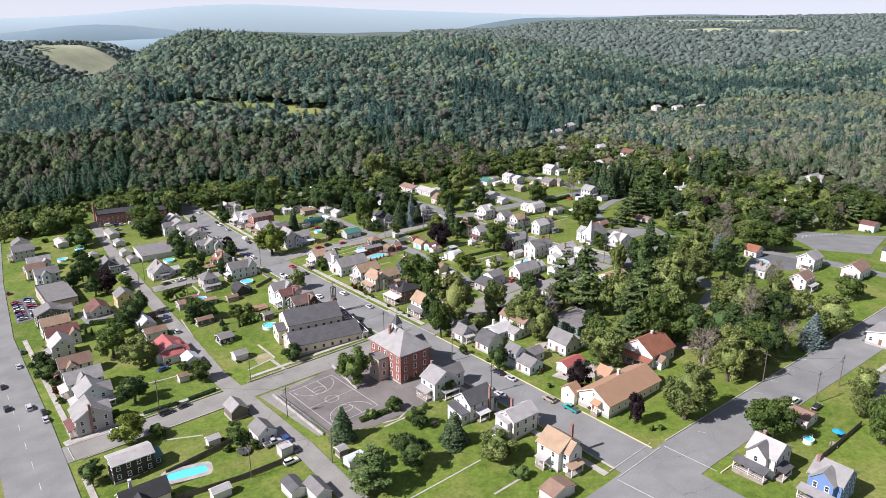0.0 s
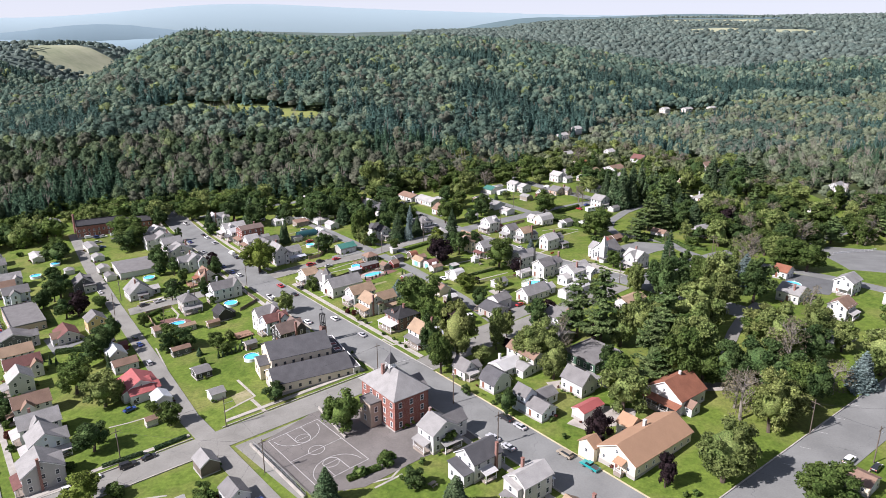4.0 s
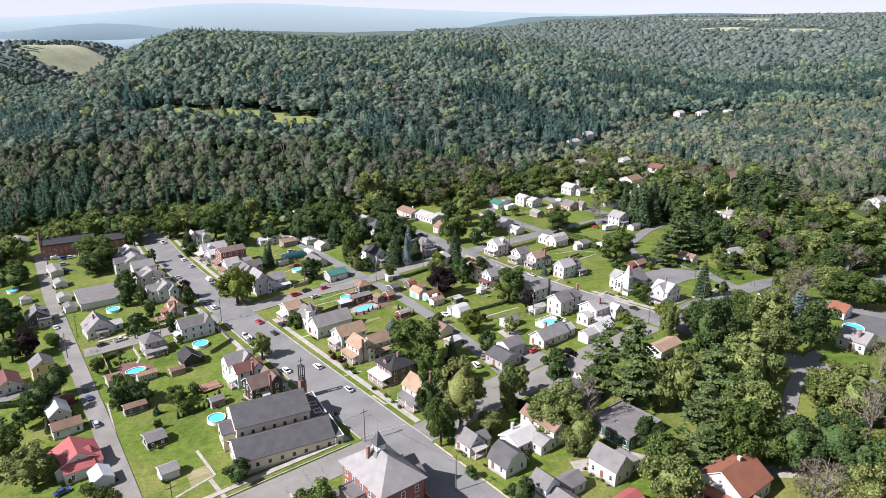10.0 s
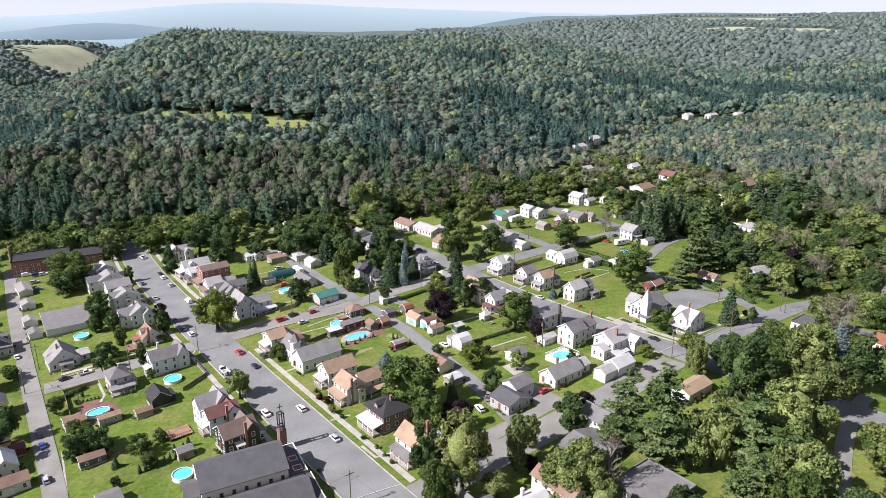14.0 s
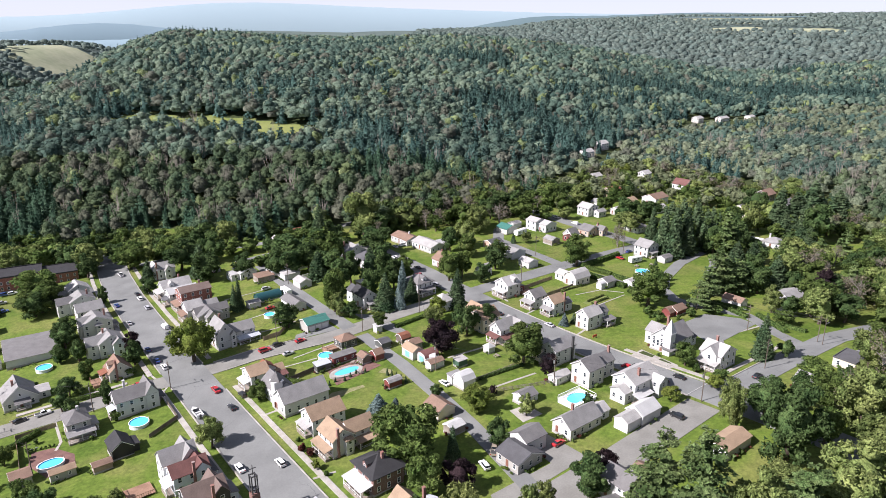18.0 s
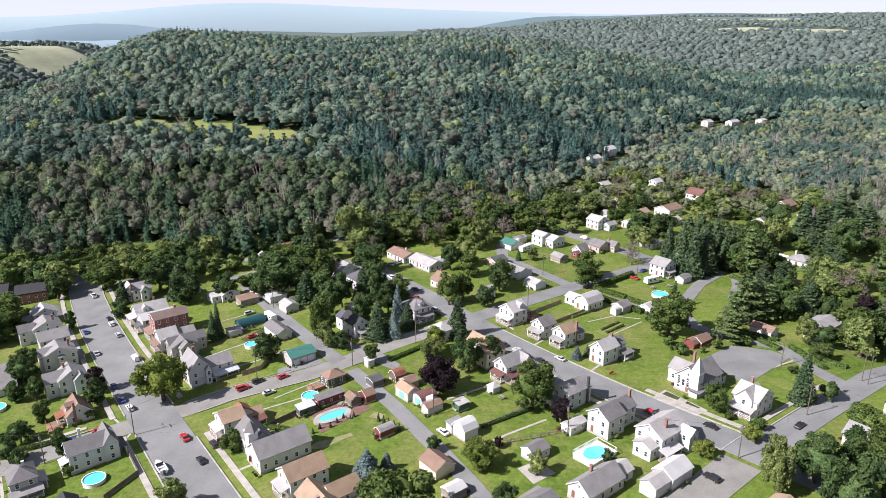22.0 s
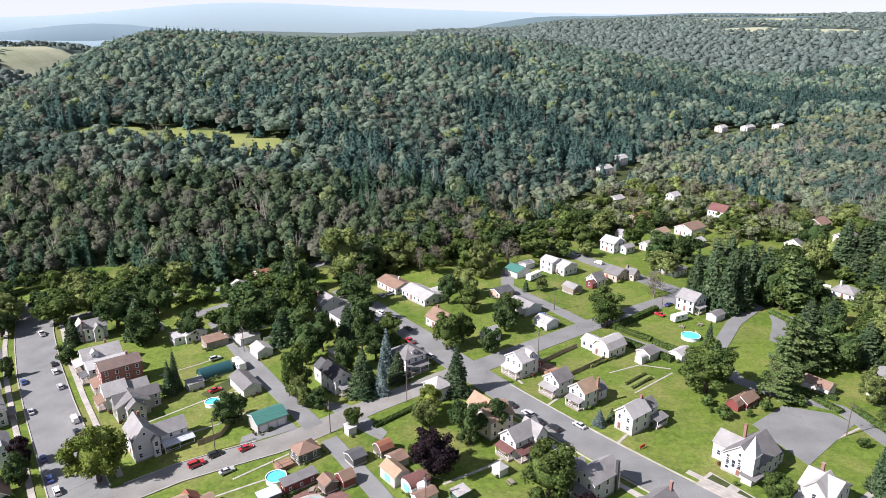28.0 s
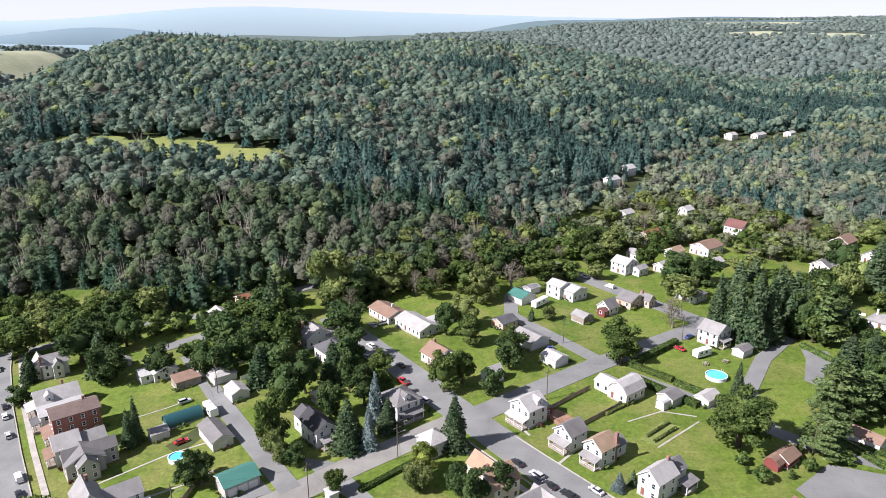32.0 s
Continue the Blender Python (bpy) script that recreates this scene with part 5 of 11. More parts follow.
house("white house with several grey gables", 111.5, 322.8, 9.0, 8.0, "white", "r_grey", 5.8, "v", 3.0, ells=((-4.0, 1.5, 8.0, 5.4, 5.4, "u", 2.8, G, "white", "r_grey"), (4.5, -2.2, 4.6, 3.0, 5.4, "v", 2.2, G, "paleblue", "r_grey")), porches=(("u+", 9.0, 2.0, 2.4, 5.0, "r_grey"),), chimney=(3.0, 6.0))
house("cream-grey house with a bay and grey roof", 110.5, 344.0, 11.5, 8.2, "offwhite", "r_grey", 5.8, "v", 3.0, ells=((-1.0, 1.0, 8.0, 6.0, 5.4, "u", 2.8, G, "offwhite", "r_grey"), (4.8, -1.2, 2.4, 1.6, 5.0, "v", 0.8, "hip", "offwhite", "r_grey")), chimney=(9.5, 4.0), porches=(("u+", 11.5, 1.5, 2.6, 5.4, "r_mid"),))
house("pale grey house with a long grey roof", 112.0, 359.5, 10.5, 7.4, "lightgrey", "r_grey", 5.6, "u", 2.8)
house("white house with crossing grey roofs", 112.0, 372.5, 10.5, 8.2, "white", "r_grey", 5.6, "v", 2.8, ells=((-5.0, 1.0, 6.0, 6.0, 5.2, "u", 2.4, G, "white", "r_mid"),), chimney=(8.0, 4.0))
house("white house near the brick works", 114.5, 388.5, 9.0, 8.0, "white", "r_light", 5.4, "v", 2.6, ells=((-4.5, 1.5, 5.0, 5.2, 3.2, "u", 1.4, G, "white", "r_light"),))
house("long low store house with a wide grey roof", 85.6, 336.9, 18.6, 22.2, "white", "r_mid", 3.0, "u", 0.9, win=False, name="store_house", category="warehouse", turn=-4)
shed("white garage by the lane", 83.0, 375.0, 5.6, 6.6, "white", "r_grey", 2.6, "v", 1.1)
shed("pale garage beside the store house", 80.8, 355.0, 5.4, 6.6, "offwhite", "r_grey", 2.6, "v", 1.0)
shed("open carport with a grey shingle roof", 80.6, 341.0, 4.8, 6.4, "offwhite", "r_mid", 2.5, "v", 0.9)
shed("long low garage with a grey roof", 84.5, 393.0, 6.0, 14.0, "offwhite", "r_grey", 2.6, "v", 1.0)
house("white cape house with broad gables and a teal porch", 81.0, 306.5, 10.5, 10.5, "white", "r_grey", 3.6, "v", 4.6, chimney=(4.0, 4.0), porches=(("v-", 3.4, -2.4, 4.4, 2.4, "r_mid"),), ells=((10.5, 2.0, 4.0, 6.0, 3.0, "u", 1.2, G, "white", "r_light"),), doors=("v-",))
fx = house("long red brick works with rows of tall windows", 86.0, 424.0, 28.0, 16.0, "brick", "r_black", 7.2, "u", 0.5, "flat", name="factory", category="factory", doors=("v-",), ells=((28.0, -2.0, 16.0, 16.0, 6.0, "u", 0.4, "flat", "brick", "r_black"),), turn=-9)
part("smokestack", mesh_of("smokestack", *tube(0.8, 0.6, 0, 12.5, 12, -14.6, 6.5), M["chimney"]), fx)

# ---- right of the main street, near blocks ----
house("long tan-roofed hall with cream walls", 131.2, 94.2, 22.0, 10.4, "cream", "r_terra", 3.2, "u", 2.9, chimney=(12.0, 6.6, "r_white"), ells=((-1.4, 10.4, 3.0, 4.6, 2.8, "u", 1.6, G, "cream", "r_terra"), (12.0, 10.4, 5.0, 4.0, 3.0, "v", 1.8, G, "cream", "r_terra")), name="hall", category="hall", porches=(("u-", -1.6, 2.6, 1.6, 2.0, "r_terra"),))
house("big white house with a rust-brown roof and long porch", 160.2, 101.4, 12.8, 12.2, "white", "r_rust", 4.6, "u", 4.2, porches=(("u-", -2.6, 0.0, 2.6, 11.4, "r_rust"),), chimney=(7.5, 6.0, "white"), ells=((1.6, -2.6, 4.4, 3.0, 2.8, "v", 1.4, G, "white", "r_brown"),))
shed("white garage with a red roof", 140.8, 117.0, 9.0, 4.6, "white", "r_red", 2.6, "u", 1.0)
house("pale blue-grey house with rambling grey roofs", 133.0, 123.8, 6.2, 9.6, "paleblue", "r_mid", 3.2, "v", 2.0, ells=((1.0, 5.6, 12.0, 5.2, 3.0, "u", 1.6, G, "paleblue", "r_mid"), (0.0, 7.0, 5.0, 5.4, 5.4, "v", 2.2, G, "paleblue", "r_mid")))
house("white house with a dormered grey roof", 149.6, 124.8, 6.4, 8.6, "white", "r_mid", 4.4, "v", 3.2, ells=((6.4, 0.6, 4.0, 6.0, 3.2, "v", 0.6, "shed", "white", "r_grey"),))
house("grey gambrel house with white trim", 134.0, 143.2, 7.6, 6.8, "white", "r_dark", 2.8, "v", 3.8, "gambrel")
house("white cottage with a steep grey gable", 133.6, 155.0, 4.8, 6.6, "white", "r_mid", 3.4, "v", 3.0, ells=((4.8, 0.5, 3.2, 5.0, 2.8, "u", 1.6, G, "lightgrey", "r_mid"),), porches=(("v-", 0.4, -2.0, 4.0, 2.0, "r_light"),))
house("white low house with a pale roof", 141.8, 147.4, 8.6, 7.2, "white", "r_white", 3.2, "u", 1.6, ells=((5.0, -4.0, 6.0, 5.0, 3.0, "v", 1.2, G, "white", "r_grey"),), chimney=(4.0, 6.4, "white"))
house("tan two-storey house with a brown roof", 150.6, 143.6, 5.4, 13.0, "offwhite", "r_brown", 5.4, "v", 1.8, porches=(("u-", -1.2, 4.5, 1.2, 2.0, "r_brown"),))
house("open pavilion with a broad slate-grey roof", 163.0, 150.5, 15.0, 11.0, "darkgrey", "r_mid", 3.0, "v", 2.2, win=False, name="pavilion", category="pavilion", vents=0)
house("white house with a grey roof below the trees", 177.0, 158.0, 7.0, 8.0, "white", "r_mid", 5.2, "v", 2.4, ells=((7.0, 1.5, 4.0, 5.0, 3.2, "u", 1.4, G, "white", "r_grey"),))
shed("small tan-roofed shed by the drive", 186.5, 160.0, 4.6, 4.6, "offwhite", "r_brown", 2.6, "v", 1.1)
house("white house with two porches and a brown cross gable", 136.2, 53.8, 8.6, 7.4, "white", "r_light", 5.6, "v", 2.8, ells=((-1.4, 1.6, 4.0, 5.2, 5.6, "u", 2.6, G, "white", "r_mid"),), porches=(("u-", -3.8, 0.5, 2.4, 8.2, "r_dark"), ("v-", 0.5, -2.4, 4.5, 2.4, "r_dark")), chimney=(4.8, 5.6), doors=("u-", "v-"))
house("blue house with white shingled gables", 136.8, 40.4, 8.4, 7.6, "blue", "r_grey", 5.8, "v", 2.8, ells=((-1.8, 1.2, 4.0, 5.4, 5.8, "u", 2.6, G, "blue", "r_grey"),), porches=(("u-", -4.2, 0.2, 2.4, 7.8, "r_grey"),), chimney=(3.0, 7.0))
shed("cream garage with a brown roof", 160.5, 57.6, 6.4, 5.8, "cream", "r_brown", 2.6, "v", 1.3, garage=(("v-", 3.0, 2.6, "garagedoor"),), win=True)
house("white brick-fronted building by the parking lot", 218, 56, 12, 12, "white", "r_grey", 4.0, "u", 1.6)
house("white gabled house with an outside stair", 268.6, 104.6, 8.6, 7.4, "white", "r_grey", 5.4, "u", 2.4, porches=(("u-", -2.0, 1.0, 2.0, 4.0, "r_white"),))
house("white house with a brown roof and porches", 246.0, 97.4, 8.4, 7.0, "white", "r_brown", 5.0, "u", 2.4, porches=(("v-", 1.0, -2.2, 6.0, 2.2, "r_light"),))
house("white garage house with a brown roof", 268.6, 88.2, 11.0, 7.6, "white", "r_brown", 4.4, "u", 2.4, porches=(("u-", -2.0, 1.5, 2.0, 3.0, "r_light"),))
house("wide pale warehouse with a dark roof", 300.0, 80.0, 18.0, 14.0, "white", "r_dark", 5.2, "v", 1.2, garage=(("u-", 3.5, 3.4, "garagedoor"), ("u-", 9.5, 3.4, "garagedoor")), name="warehouse", category="warehouse", win=False)
shed("white metal garage with a maroon roof", 372, 120, 8.4, 8.0, "white", "r_maroon", 4.2, "v", 1.6)
house("brown-roofed house among the trees", 271.0, 128.6, 6.6, 6.0, "white", "r_rust", 3.4, "v", 2.2)
house("grey-roofed house among the trees", 249.5, 114.0, 10.0, 9.0, "offwhite", "r_grey", 3.6, "v", 2.6, chimney=(2, 3))

house("long low shop with a flat grey roof under the trees", 162.0, 130.6, 14.6, 14.0, "green", "r_mid", 3.2, "u", 0.5, "flat", name="shop", category="shop", doors=("v-",))

# ---- right of the main street, along the upper blocks ----
house("white house with a tan roof, porches and a chimney", 137.6, 180.0, 7.0, 9.8, "white", "r_tan", 5.6, "v", 3.2, chimney=(7.2, 4.4), ells=((7.0, 1.4, 4.4, 7.0, 3.0, "u", 1.4, G, "white", "r_silver"),), porches=(("u-", -2.4, 0.6, 2.4, 8.6, "r_mid"), ("v-", 4.0, -2.2, 4.4, 2.2, "r_light")))
house("dark brick house with a black hip roof and white porch", 140.0, 197.6, 9.4, 9.6, "darkbrick", "r_black", 5.6, "v", 3.0, "hip", chimney=(5.0, 3.4), porches=(("u-", -3.6, 0.4, 3.6, 8.8, "r_white"), ("u+", 9.4, 2.0, 2.2, 6.0, "r_mid")), dormers=(("u-", 4.8, 2.0),), over=0.8)
house("tan-roofed house with a bay and shingled porches", 140.8, 216.8, 7.0, 8.6, "lightgrey", "r_tan", 5.6, "v", 2.8, ells=((6.2, 1.2, 8.4, 6.0, 5.2, "u", 2.6, G, "lightgrey", "r_tan"), (3.6, -1.3, 2.4, 1.6, 5.0, "v", 0.8, "hip", "lightgrey", "r_tan")), chimney=(1.6, -0.2), porches=(("u-", -2.4, 0.4, 2.4, 8.0, "r_tan"), ("v-", 8.0, -1.4, 6.0, 2.4, "r_tan")))
house("white house with a broad tan roof", 141.6, 229.2, 11.0, 7.6, "white", "r_tan", 5.4, "u", 2.8, porches=(("u-", -2.2, 1.0, 2.2, 5.6, "r_light"),))
ch = house("white wooden church with a square steeple", 140.2, 243.2, 15.5, 8.0, "white", "r_grey", 4.6, "u", 3.4, ells=((1.0, 8.0, 7.0, 11.5, 4.2, "v", 3.2, G, "white", "r_mid"),), name="church", category="church", doors=("u-",))
part("steeple_wall", box_mesh("steeple_wall", M["white"], (-7.8, 2.6, -0.8, -5.0, 5.4, 9.0)), ch)
part("steeple_cornice", box_mesh("steeple_cornice", M["trim"], (-8.1, 2.3, 9.0, -4.7, 5.7, 9.3)), ch)
part("steeple_roof", mesh_of("steeple_roof", *tube(2.3, 0.05, 9.3, 12.6, 4, -6.4, 4.0), M["r_mid"]), ch)
part("red_door", DOOR["door"], ch, "red arched door", (-7.8, 2.58, 0.3))
house("white house with a tan roof and rear wing", 140.2, 273.8 - 9.6, 6.8, 8.0, "white", "r_tan", 5.4, "u", 2.2, ells=((6.8, 2.0, 6.6, 5.6, 3.0, "u", 1.8, G, "white", "r_tan"), (5.4, 3.0, 5.0, 4.8, 4.6, "v", 1.8, G, "white", "r_rust")), porches=(("u-", -2.2, 1.2, 2.2, 5.6, "r_white"), ("v-", 7.6, -0.6, 5.6, 2.4, "r_maroon")))
house("large white gabled house beside the big maple", 143.2, 298.4, 6.4, 9.8, "white", "r_grey", 7.0, "v", 4.0, ells=((6.0, 1.4, 9.6, 6.6, 5.2, "u", 2.6, G, "white", "r_grey"), (5.0, -1.0, 2.0, 3.0, 6.0, "v", 1.2, G, "white", "r_grey")), porches=(("v-", 8.0, -1.4, 8.6, 2.6, "r_silver"),), chimney=(4.0, 7.4))
house("grey house with a white front gable", 144.6, 321.6, 10.0, 7.0, "grey", "r_mid", 4.9, "v", 2.6, ells=((2.4, -3.4, 5.4, 4.0, 5.0, "v", 2.4, G, "grey", "r_mid"), (0.0, 2.4, 14.0, 5.0, 5.2, "u", 2.2, G, "grey", "r_mid")))
house("white steep-gabled house with a grey wing", 144.0, 331.0, 7.0, 7.8, "white", "r_light", 5.0, "u", 3.0, ells=((7.0, 0.8, 7.0, 6.0, 4.4, "u", 2.2, G, "white", "r_grey"),), porches=(("u-", -2.4, 0.6, 2.4, 6.2, "r_brown"),))
house("red brick row house with a brown roof", 145.2, 341.8, 13.4, 8.4, "brick", "r_umber", 8.6, "u", 1.6, chimney=(10.0, 5.6), porches=(("u-", -2.6, 0.4, 2.6, 7.8, "r_brown"),))
house("white house with a ribbed white roof", 143.6, 351.6, 13.0, 7.4, "white", "r_white", 5.4, "u", 1.8, porches=(("u-", -2.4, 0.6, 2.4, 4.8, "r_dark"),))
house("white house with a pale shingled roof and dormer", 144.0, 360.4, 13.0, 8.4, "white", "r_light", 4.8, "u", 3.2, dormers=(("v-", 4.0, 2.4),), porches=(("u-", -2.8, 1.2, 2.8, 6.6, "r_light"),), chimney=(9.0, 6.0))
house("white house with two front gables near the wood", 149.8, 387.2, 8.6, 7.6, "white", "r_grey", 5.4, "u", 2.6, ells=((-2.0, 1.0, 4.0, 7.0, 5.4, "v", 2.8, G, "white", "r_light"), (3.2, -2.2, 3.4, 3.0, 5.0, "v", 2.2, G, "white", "r_grey")), porches=(("u-", -5.0, 1.0, 3.0, 5.0, "r_rust"),), chimney=(-0.2, 0.6))
shed("white garden shed near the wood", 171.5, 378.0, 3.4, 3.4, "white", "r_light", 2.2, "v", 1.0)

# ---- gardens and the back alley ----
house("garage with a teal metal roof and three doors", 171.2, 288.6, 9.6, 7.2, "grey", "r_green", 3.2, "u", 1.6, garage=(("v-", 1.9, 2.5, "garagedoor"), ("v-", 4.8, 2.5, "garagedoor"), ("v-", 7.7, 2.5, "garagedoor")), win=False, name="garage", category="garage")
shed("small white-roofed house with an awning by the alley", 173.2, 268.6, 6.6, 5.6, "darkgrey", "r_brown", 3.0, "u", 1.8, "hip", win=True)
shed("long dark red pool cabana", 165.2, 260.4, 9.6, 3.0, "maroon", "r_mid", 2.6, "u", 0.5, "shed", win=True)
shed("brown-roofed garden shed by the pool", 172.6, 254.4, 3.8, 4.0, "weathered", "r_brown", 2.5, "v", 1.1)
shed("dark red garden shed with a brown roof", 176.6, 253.0, 3.6, 4.2, "maroon", "r_brown", 2.6, "u", 1.4)
shed("glass-roofed pergola by the pool", 159.6, 260.0, 5.4, 3.0, "darkgrey", "r_silver", 2.4, "u", 0.5, "shed")
shed("red garden barn with a grey roof", 169.8, 235.6, 5.0, 3.0, "maroon", "r_grey", 2.2, "u", 0.9, "gambrel")
shed("garage with a teal door and brown roof", 185.4, 245.4, 4.6, 6.8, "offwhite", "r_tan", 3.0, "v", 1.4, garage=(("u-", 3.4, 2.6, "tealdoor"),))
shed("arched garage with teal doors", 186.4, 240.2, 5.8, 5.0, "white", "r_maroon", 2.2, "u", 1.6, "arch", garage=(("u-", 2.5, 2.6, "tealdoor"),))
shed("low brown-roofed shed by the alley", 185.2, 236.0, 5.8, 3.4, "offwhite", "r_brown", 2.3, "u", 0.8)
shed("small grey-green garden shed", 192.4, 231.6, 4.0, 3.0, "green", "r_light", 2.3, "u", 0.3, "shed")
shed("white gambrel garage with a lean-to", 184.6, 219.8, 5.0, 5.6, "white", "r_white", 3.0, "u", 2.2, "gambrel", ells=((-0.4, 5.6, 4.6, 2.6, 2.4, "u", 0.5, "shed", "lightgrey", "r_grey"),))
shed("garage with a brown hip roof by the alley", 169.6, 212.2, 6.4, 7.2, "cream", "r_brown", 2.8, "v", 1.9)
shed("dark flat shed by the alley", 182.5, 258.6, 4.2, 4.6, "darkgrey", "r_dark", 2.4, "u", 0.8)
shed("brown garden barn with a gambrel roof", 189.5, 257.2, 4.0, 4.2, "weathered", "r_rust", 2.0, "u", 1.7, "gambrel")
shed("low brown-roofed shed in the garden", 189.2, 250.8, 4.4, 4.6, "offwhite", "r_brown", 2.4, "u", 1.1)
shed("white shed behind shrubs", 188.6, 271.0, 2.6, 2.6, "white", "r_white", 2.4, "u", 0.4, "shed")
shed("white open garden gazebo with peaked roof", 205.6, 232.6, 3.0, 3.0, "white", "r_white", 2.2, "u", 1.3, "hip", name="gazebo", category="gazebo")
house("grey garage block beside the alley", 176.2, 309.0, 6.2, 12.0, "lightgrey", "r_mid", 3.0, "v", 1.6, win=False, name="garage", category="garage", garage=(("v-", 3.0, 2.6, "garagedoor"),))
shed("blue-green steel quonset hut with rounded roof", 170.4, 328.0, 11.0, 5.6, "quonset", "quonset", 0.4, "u", 2.8, "arch")
shed("white garden shed with a grey roof", 165.6, 324.8, 5.2, 4.4, "white", "r_grey", 2.4, "u", 0.8)
house("long white house with stepped roofs", 176.0, 358.6, 8.2, 10.0, "white", "r_white", 3.4, "v", 2.0, ells=((-4.0, 2.0, 4.4, 6.6, 2.8, "u", 1.2, G, "white", "r_white"),), win=True)
shed("open carport with a rusty brown roof", 179.5, 349.0, 8.6, 6.0, "wood", "r_brown", 2.6, "u", 0.6, "shed")
house("white garage with a hipped roof", 189.2, 343.2, 8.0, 8.6, "white", "r_light", 3.0, "v", 1.5, "hip", win=False, name="garage", category="garage")
shed("white-roofed garage by the alley", 189.4, 329.6, 6.0, 7.2, "white", "r_light", 2.8, "v", 1.4)
house("white house with a black roof", 196.4, 291.4, 6.6, 10.4, "white", "r_black", 5.4, "v", 2.6, porches=(("v-", 1.0, -2.4, 6.2, 2.4, "r_grey"),), ells=((0.4, 10.4, 6.0, 5.0, 4.6, "v", 2.2, G, "white", "r_dark"),))
shed("flat white canopy on posts in the garden", 207.0, 311.5, 5.2, 4.2, "wood", "r_white", 2.4, "u", 0.2, "flat")
house("grey foursquare house with a hip roof and porch", 218.0, 287.4, 8.4, 9.6, "lightgrey", "r_mid", 5.8, "v", 2.8, "hip", porches=(("v-", 0.6, -2.6, 7.4, 2.6, "r_mid"), ("u+", 8.4, 1.0, 2.2, 6.6, "r_mid")), dormers=(("v-", 4.2, 2.2),), over=0.7)
house("dark-roofed house with a white dormer", 220.6, 331.0, 10.0, 9.0, "white", "r_dark", 4.4, "v", 3.2, "hip", dormers=(("v-", 5.0, 2.4),), ells=((10.0, -1.0, 5.0, 5.0, 2.8, "u", 1.2, "hip", "cream", "r_grey"),))
house("grey-roofed gabled house under trees", 221.4, 345.5, 10.5, 9.0, "white", "r_grey", 4.4, "v", 3.4, ells=((8.0, -1.0, 6.0, 6.0, 3.4, "u", 2.0, G, "white", "r_grey"),), chimney=(2.0, 7.0))
house("long white ranch with a brown-grey roof", 252.4, 343.0, 9.6, 15.0, "white", "r_brown", 3.0, "v", 1.8, chimney=(6, 6, "white"))
house("long white ranch with a pale roof", 253.5, 325.5, 10.0, 17.0, "white", "r_light", 3.0, "v", 1.9, ells=((9.0, 4.0, 9.0, 6.0, 2.8, "u", 1.3, G, "white", "r_white"),))
house("white cape with a tan roof and gable wing", 244.4, 304.6, 9.0, 9.6, "white", "r_brown", 3.4, "v", 3.0, ells=((3.0, -3.0, 5.0, 4.0, 3.2, "v", 2.2, G, "white", "r_light"),), chimney=(5.0, 8.0))
shed("small white gabled cottage in the trees", 250.6, 287.0, 6.0, 5.0, "white", "r_light", 3.0, "u", 2.4, win=True)
house("small white house near the dark wood", 206.8, 389.6, 7.0, 8.0, "white", "r_light", 3.4, "v", 2.0)
house("rust-roofed ranch at the wood's foot", 220.0, 398.6, 11.0, 6.6, "tanbrick", "r_rust", 3.0, "u", 1.6)
# ---- along the church street ----
house("tan house with a tan cross roof and chimneys", 214.0, 245.0, 8.6, 8.0, "cream", "r_tan", 6.0, "u", 2.8, ells=((2.0, 6.0, 6.0, 7.0, 6.0, "v", 2.8, G, "cream", "r_tan"),), chimney=(2.0, 5.0))
house("small white house with a pale pyramid roof by the spruce", 214.6, 268.4, 6.6, 6.6, "white", "r_light", 4.6, "v", 2.6, "hip")
house("white house with brown porch roofs", 212.8, 235.2, 10.0, 6.2, "white", "r_grey", 5.6, "u", 2.8, ells=((6.4, -1.6, 4.2, 6.6, 5.6, "v", 2.6, G, "white", "r_grey"),), porches=(("v-", 0.0, -2.4, 6.0, 2.4, "r_maroon"), ("u-", -2.2, 0.5, 2.2, 5.2, "r_maroon")))
house("grey and white house with a tall dark chimney", 214.0, 212.4, 10.0, 6.6, "white", "r_grey", 5.8, "u", 2.6, chimney=(8.2, -0.3, "darktrim"), ells=((-1.0, 6.0, 6.0, 5.4, 5.0, "u", 2.0, G, "cream", "r_grey"),), porches=(("u-", -2.4, 0.6, 2.4, 5.0, "r_grey"),))
shed("small white garage with a grey roof", 205.6, 204.0, 6.6, 3.8, "white", "r_light", 2.4, "u", 1.0, win=True)
house("grey sided house with a plain gable", 210.6, 196.4, 7.2, 7.6, "offwhite", "r_mid", 6.4, "u", 2.6, ells=((8.4, 1.6, 6.0, 6.0, 5.6, "u", 2.4, G, "offwhite", "r_mid"),), chimney=(14.0, 4.0))
house("large white house with stairs, wings and a wide roof", 213.2, 183.2, 11.8, 8.6, "white", "r_light", 6.0, "u", 2.8, ells=((7.6, -3.4, 4.2, 3.6, 5.4, "v", 1.6, G, "white", "r_white"), (-3.4, 1.0, 4.0, 5.6, 3.6, "u", 1.4, G, "white", "r_light")), chimney=(4.0, 2.0), porches=(("v-", -1.2, -2.6, 7.0, 2.6, "r_white"),))
shed("white garage below the large white house", 205.0, 174.6, 8.6, 6.0, "white", "r_white", 3.2, "u", 2.0, ells=((-6.0, 0.6, 6.0, 4.8, 2.8, "u", 1.4, G, "white", "r_light"),))
house("long weathered white house with a rust patch on the roof", 187.0, 182.4, 13.0, 7.0, "offwhite", "r_grey", 3.4, "u", 2.8, ells=((13.0, 1.0, 5.0, 5.0, 3.0, "u", 1.6, G, "white", "r_light"),), chimney=(6.0, 5.0))
